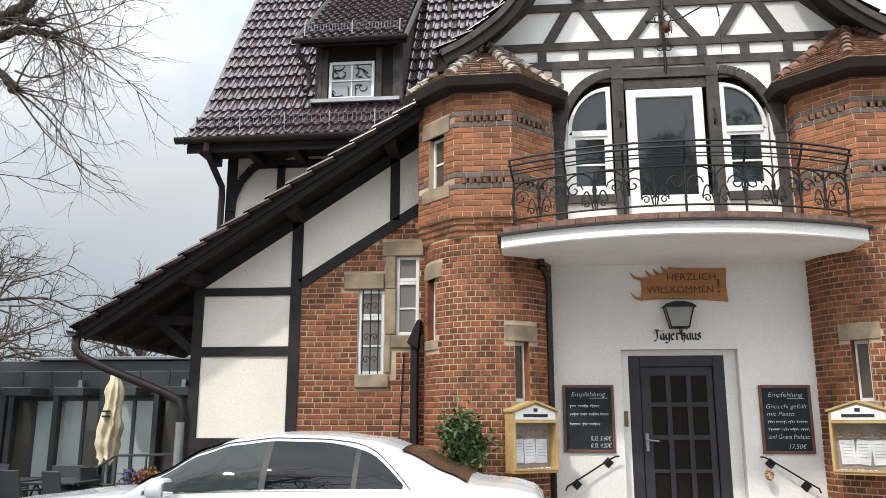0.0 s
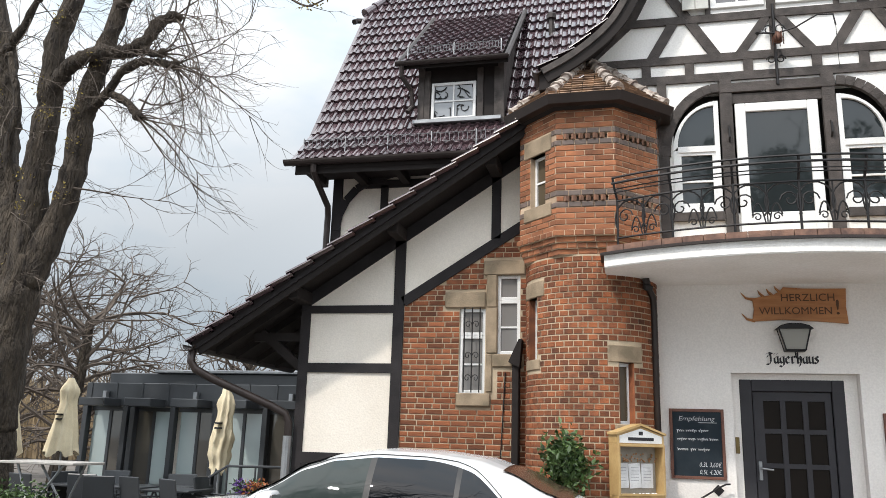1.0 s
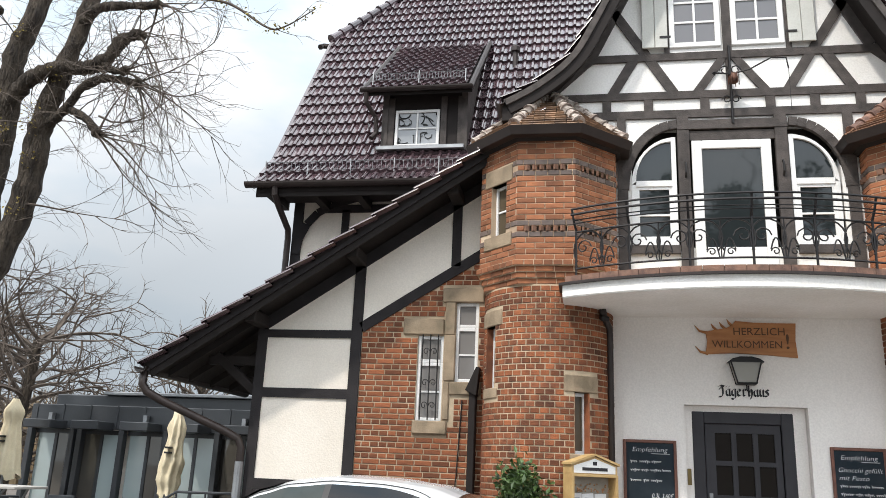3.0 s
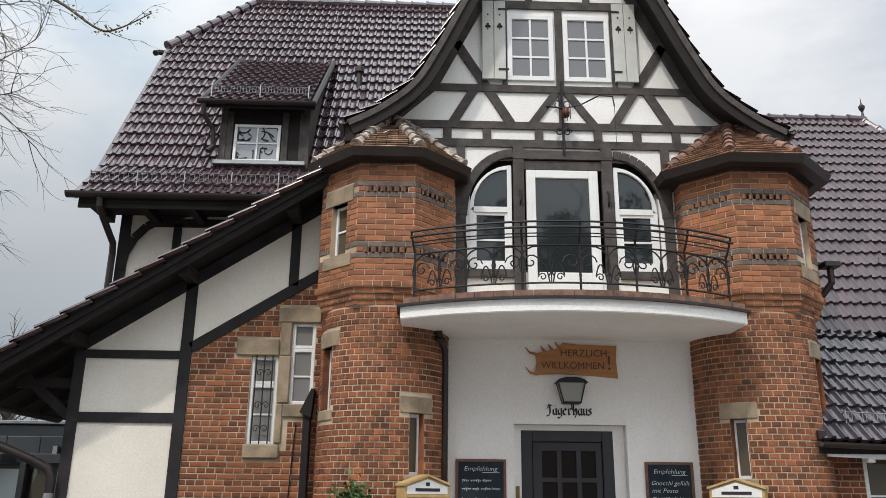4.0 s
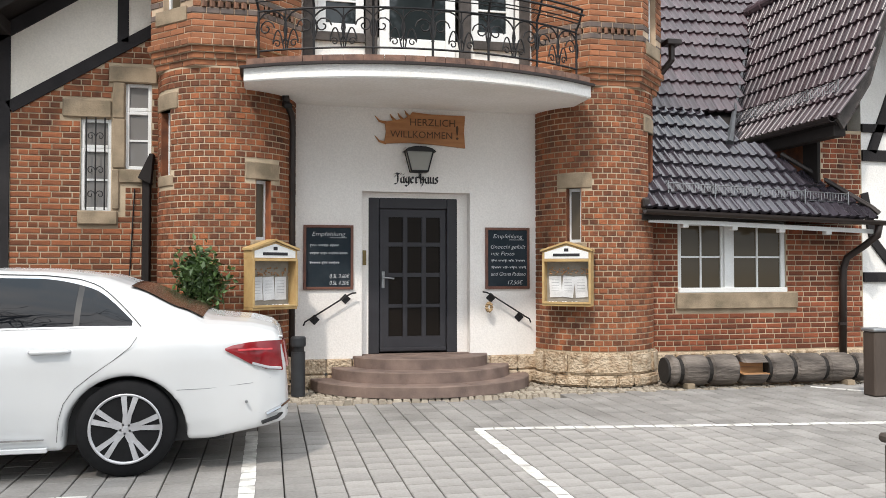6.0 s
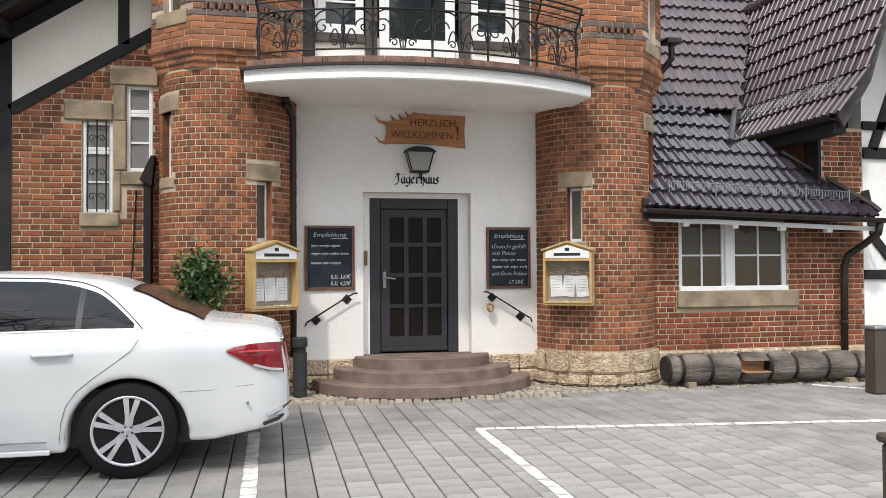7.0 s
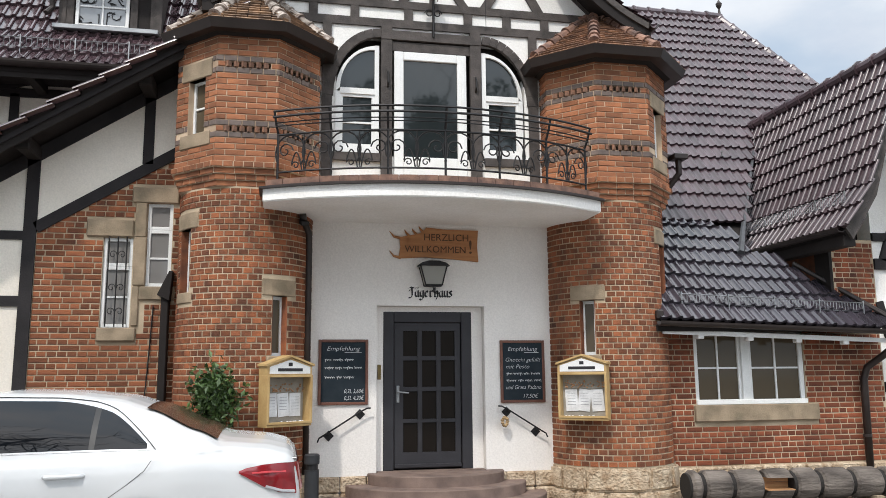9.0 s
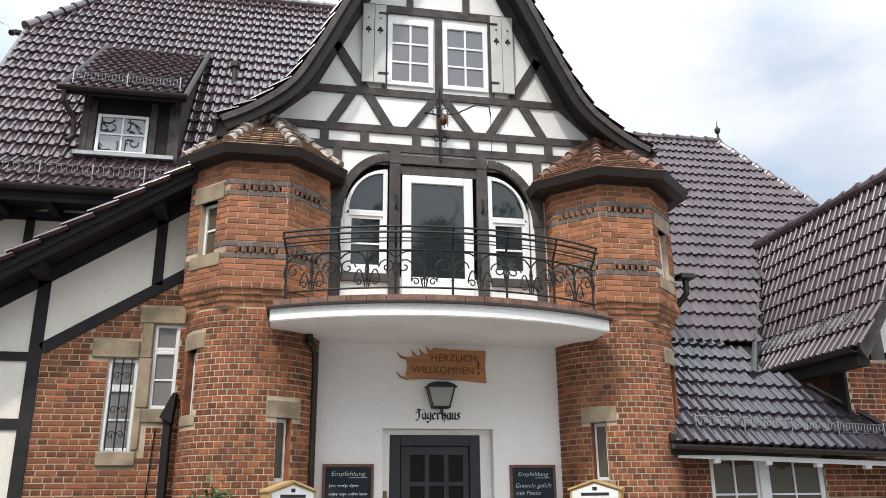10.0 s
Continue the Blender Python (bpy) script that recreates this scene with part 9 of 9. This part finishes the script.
def chair():
    c = empty("terrace_chair", "dark woven terrace chair", "chair", group="terrace chairs")
    part("seat", bx(-0.23, 0.23, -0.22, 0.22, 0.42, 0.46, 0.01), STEEL, c)
    bm = bx(-0.23, 0.23, -0.015, 0.015, 0.0, 0.5, 0.008)
    bmesh.ops.transform(bm, matrix=pose(0, 0.22, 0.44, -10), verts=bm.verts)
    part("backrest", bm, STEEL, c)
    for sx in (-1, 1):
        for sy in (-1, 1):
            part("leg", tube(bmesh.new(), [(sx * 0.22, sy * 0.21, 0), (sx * 0.2, sy * 0.19, 0.43)], 0.014, 6), STEEL, c)
        part("armrest", tube(bmesh.new(), [(sx * 0.22, -0.2, 0.44), (sx * 0.24, -0.2, 0.64), (sx * 0.24, 0.24, 0.66)], 0.016, 6), STEEL, c)
    return c


chair_one = chair()
spots = [(-7.95, 11.6, 200), (-7.3, 11.7, 160), (-8.4, 11.9, 190), (-6.5, 11.5, 150), (-6.4, 12.3, 90), (-7.2, 12.5, 20), (-8.7, 12.8, 10), (-9.4, 12.3, 250), (-9.0, 11.4, 170)]
for k, (x, y, rz) in enumerate(spots):
    m = pose(x, y, 0, rz=rz)
    if k:
        copy_thing(chair_one, m)
    else:
        chair_one.matrix_basis = m
fence = empty("terrace_rail", "dark metal handrail at the terrace edge", "railing")
for k in range(3):
    part("post", tube(bmesh.new(), [(-6.0 + 0.46 * k, 11.8, 0), (-6.0 + 0.46 * k, 11.8, 1.13)], 0.016, 6), STEEL, fence)
part("rail", tube(bmesh.new(), [(-6.25, 11.7, 0.95), (-6.0, 11.8, 1.13), (-5.0, 11.8, 1.14)], 0.02, 6), STEEL, fence)
planter = empty("flower_planter", "dark planter with purple and orange pansies", "planter")
part("pot", lathe(bmesh.new(), [(0.2, 0.0), (0.28, 0.72), (0.3, 0.75), (0.26, 0.76)], 20, (-5.5, 11.5, 0)), STEEL, planter)
for nm, col, sd, dx in (("purple_flowers", (0.16, 0.07, 0.32), 5, -0.06), ("orange_flowers", (0.42, 0.15, 0.06), 6, 0.16), ("foliage", (0.05, 0.09, 0.03), 7, 0.0)):
    vs, fs = leaf_ball(-5.5 + dx, 11.5, 0.84, 0.2 if nm != "foliage" else 0.27, 0.12, 160, 0.06, sd)
    mesh_part(nm, vs, fs, material(nm, col, 0.7, vary=0.3, island=True), planter)
hedge = empty("clipped_hedge", "low dark green hedge at the terrace edge", "hedge")
vs, fs = [], []
for k in range(6):
    a_, b_ = leaf_ball(-9.2 + 0.28 * k, 9.9, 0.52, 0.3, 0.36, 420, 0.06, k + 40)
    n_ = len(vs)
    vs += a_
    fs += [tuple(i + n_ for i in g_) for g_ in b_]
mesh_part("foliage", vs, fs, LEAF, hedge)
part("planter_box", bx(-9.6, -7.4, 9.75, 10.1, 0, 0.35, 0.01), STEEL, hedge)

# bare brown undergrowth on the bank far behind the pavilion
BRUSH = material("brush", (0.27, 0.2, 0.115), 0.95, color2=(0.15, 0.105, 0.06), scale=0.6, fine=6, bump=0.0, vary=0.35, island=True)
rr = random.Random(71)
vs, fs = [], []
for k in range(2600):
    x, y = rr.uniform(-46, -15), rr.uniform(40, 47)
    top, lean, w_ = rr.uniform(2.2, 5.2) + 0.5 * math.sin(x * 0.8), rr.uniform(-0.5, 0.5), rr.uniform(0.03, 0.09)
    n_ = len(vs)
    for q in range(3):
        a_ = q * 2.094
        vs.append((x + w_ * math.cos(a_), y + w_ * math.sin(a_), 0.0))
    for q in range(3):
        a_ = q * 2.094
        vs.append((x + lean * 0.4 + 0.7 * w_ * math.cos(a_), y + 0.7 * w_ * math.sin(a_), top * 0.55))
    vs.append((x + lean * 1.6, y, top))
    for q in range(3):
        p_ = (q + 1) % 3
        fs += [(n_ + q, n_ + p_, n_ + 3 + p_, n_ + 3 + q), (n_ + 3 + q, n_ + 3 + p_, n_ + 6)]
woods = tagged(new("far_woods"), "bare brown undergrowth on the far bank", "undergrowth", kind="stuff")
mesh_part("brushwood", vs, fs, BRUSH, woods, kind="stuff")

# ---- trees across the street, behind the viewer ----
CHALK_TWIG = material("pale_twig", (0.34, 0.31, 0.26), 0.9, color2=(0.22, 0.19, 0.15), scale=5, fine=30, bump=0.2)
STREET_LEAF = material("street_leaf", (0.11, 0.16, 0.05), 0.6, color2=(0.03, 0.045, 0.015), scale=1, fine=20, bump=0.1, vary=0.4, island=True)
for k in range(6):
    x = -14 + 6.0 * k + 1.3 * math.sin(k * 2.3)
    y = -20 - 4 * math.sin(k * 1.7) ** 2
    t = empty("tree", "tall street tree with dark spring foliage across the road", "tree", group="street trees")
    bm = bmesh.new()
    limb(bm, [(x, y, -0.1), (x + 0.2, y, 5.0), (x + 0.1, y, 13.0)], 0.35, 0.12, 8, 0.05, k)
    part("trunk", bm, BARK, t)
    bm = bmesh.new()
    rr = random.Random(200 + k)
    for q in range(9):
        a_ = q * 0.8
        twigs(bm, (x + 0.1, y, 3.5 + q * 1.1), (math.cos(a_), math.sin(a_), 0.8), 4.2, 0.09, 3, rr, 0.1)
    part("branches", bm, TWIG, t)
    vs, fs = [], []
    for q in range(34):
        a_, h_ = rr.uniform(0, 6.28), rr.uniform(2.5, 17.5)
        w_ = 2.6 * math.sin(min(1.0, (h_ - 1.0) / 17.5) * math.pi) ** 0.6 * rr.uniform(0.3, 1.0)
        c1, c2 = leaf_ball(x + w_ * math.cos(a_), y + w_ * math.sin(a_), h_, 1.0, 0.9, 60, 0.42, q + 30 * k)
        n_ = len(vs)
        vs += c1
        fs += [tuple(i + n_ for i in g_) for g_ in c2]
    mesh_part("crown", vs, fs, STREET_LEAF, t)


# evergreen nearer the house, mirrored in the balcony door
t = empty("tree", "dense evergreen tree with pale twigs across the road", "tree", group="street trees")
bm = bmesh.new()
limb(bm, [(5.9, -10.2, -0.1), (5.8, -10.2, 5.0), (5.9, -10.2, 12.0)], 0.3, 0.08, 8, 0.05, 9)
part("trunk", bm, BARK, t)
rr = random.Random(611)
bm = bmesh.new()
for q in range(26):
    a_ = q * 2.4
    twigs(bm, (5.85, -10.2, 6.0 + q * 0.24), (math.cos(a_), math.sin(a_), 0.8), 2.0, 0.03, 2, rr, -0.1)
part("branches", bm, CHALK_TWIG, t)
vs, fs = [], []
for q in range(120):
    a_, h_ = rr.uniform(0, 6.28), rr.uniform(5.5, 12.7)
    w_ = 1.9 * (1.0 - max(0.0, h_ - 9.5) / 4.2) * rr.uniform(0.2, 1.0)
    c1, c2 = leaf_ball(5.85 + w_ * math.cos(a_), -10.2 + w_ * math.sin(a_), h_, 0.55, 0.5, 75, 0.17, q + 900)
    n_ = len(vs)
    vs += c1
    fs += [tuple(i + n_ for i in g_) for g_ in c2]
mesh_part("crown", vs, fs, STREET_LEAF, t)

# bare tree whose boughs reach over the viewer; seen mirrored in the car's windows
t = empty("tree", "large bare tree with crooked boughs over the parking place", "tree")
BX, BY = -7.0, -0.8
bm = bmesh.new()
line, rads = limb(bm, [(BX, BY, -0.1), (BX + 0.1, BY, 2.5), (BX + 0.3, BY + 0.1, 6.0), (BX + 0.4, BY + 0.2, 10.0)], 0.42, 0.25, 12, 0.06, 3)
part("trunk", bm, BARK, t, smooth=True)
rr = random.Random(404)
for k in range(9):
    a_ = 0.7 * k
    p = line[11 + (k * 2) % 13]
    q = p + Vector((math.cos(a_) * 1.8, math.sin(a_) * 1.2 + 0.5, 1.4))
    e_ = q + Vector((math.cos(a_) * 2.4, math.sin(a_) * 1.6 + 0.6, rr.uniform(0.2, 1.8)))
    bm = bmesh.new()
    lo, _ = limb(bm, [p, q, e_], 0.14, 0.05, 7, 0.15, k)
    for s_ in range(3, len(lo)):
        for _ in range(2):
            d = Vector((rr.gauss(0, 1), rr.gauss(0.2, 0.8), rr.gauss(0.1, 0.6)))
            twigs(bm, lo[s_], d, rr.uniform(1.2, 2.2), 0.035, 2, rr, 0.5)
    part("limb", bm, TWIG, t)
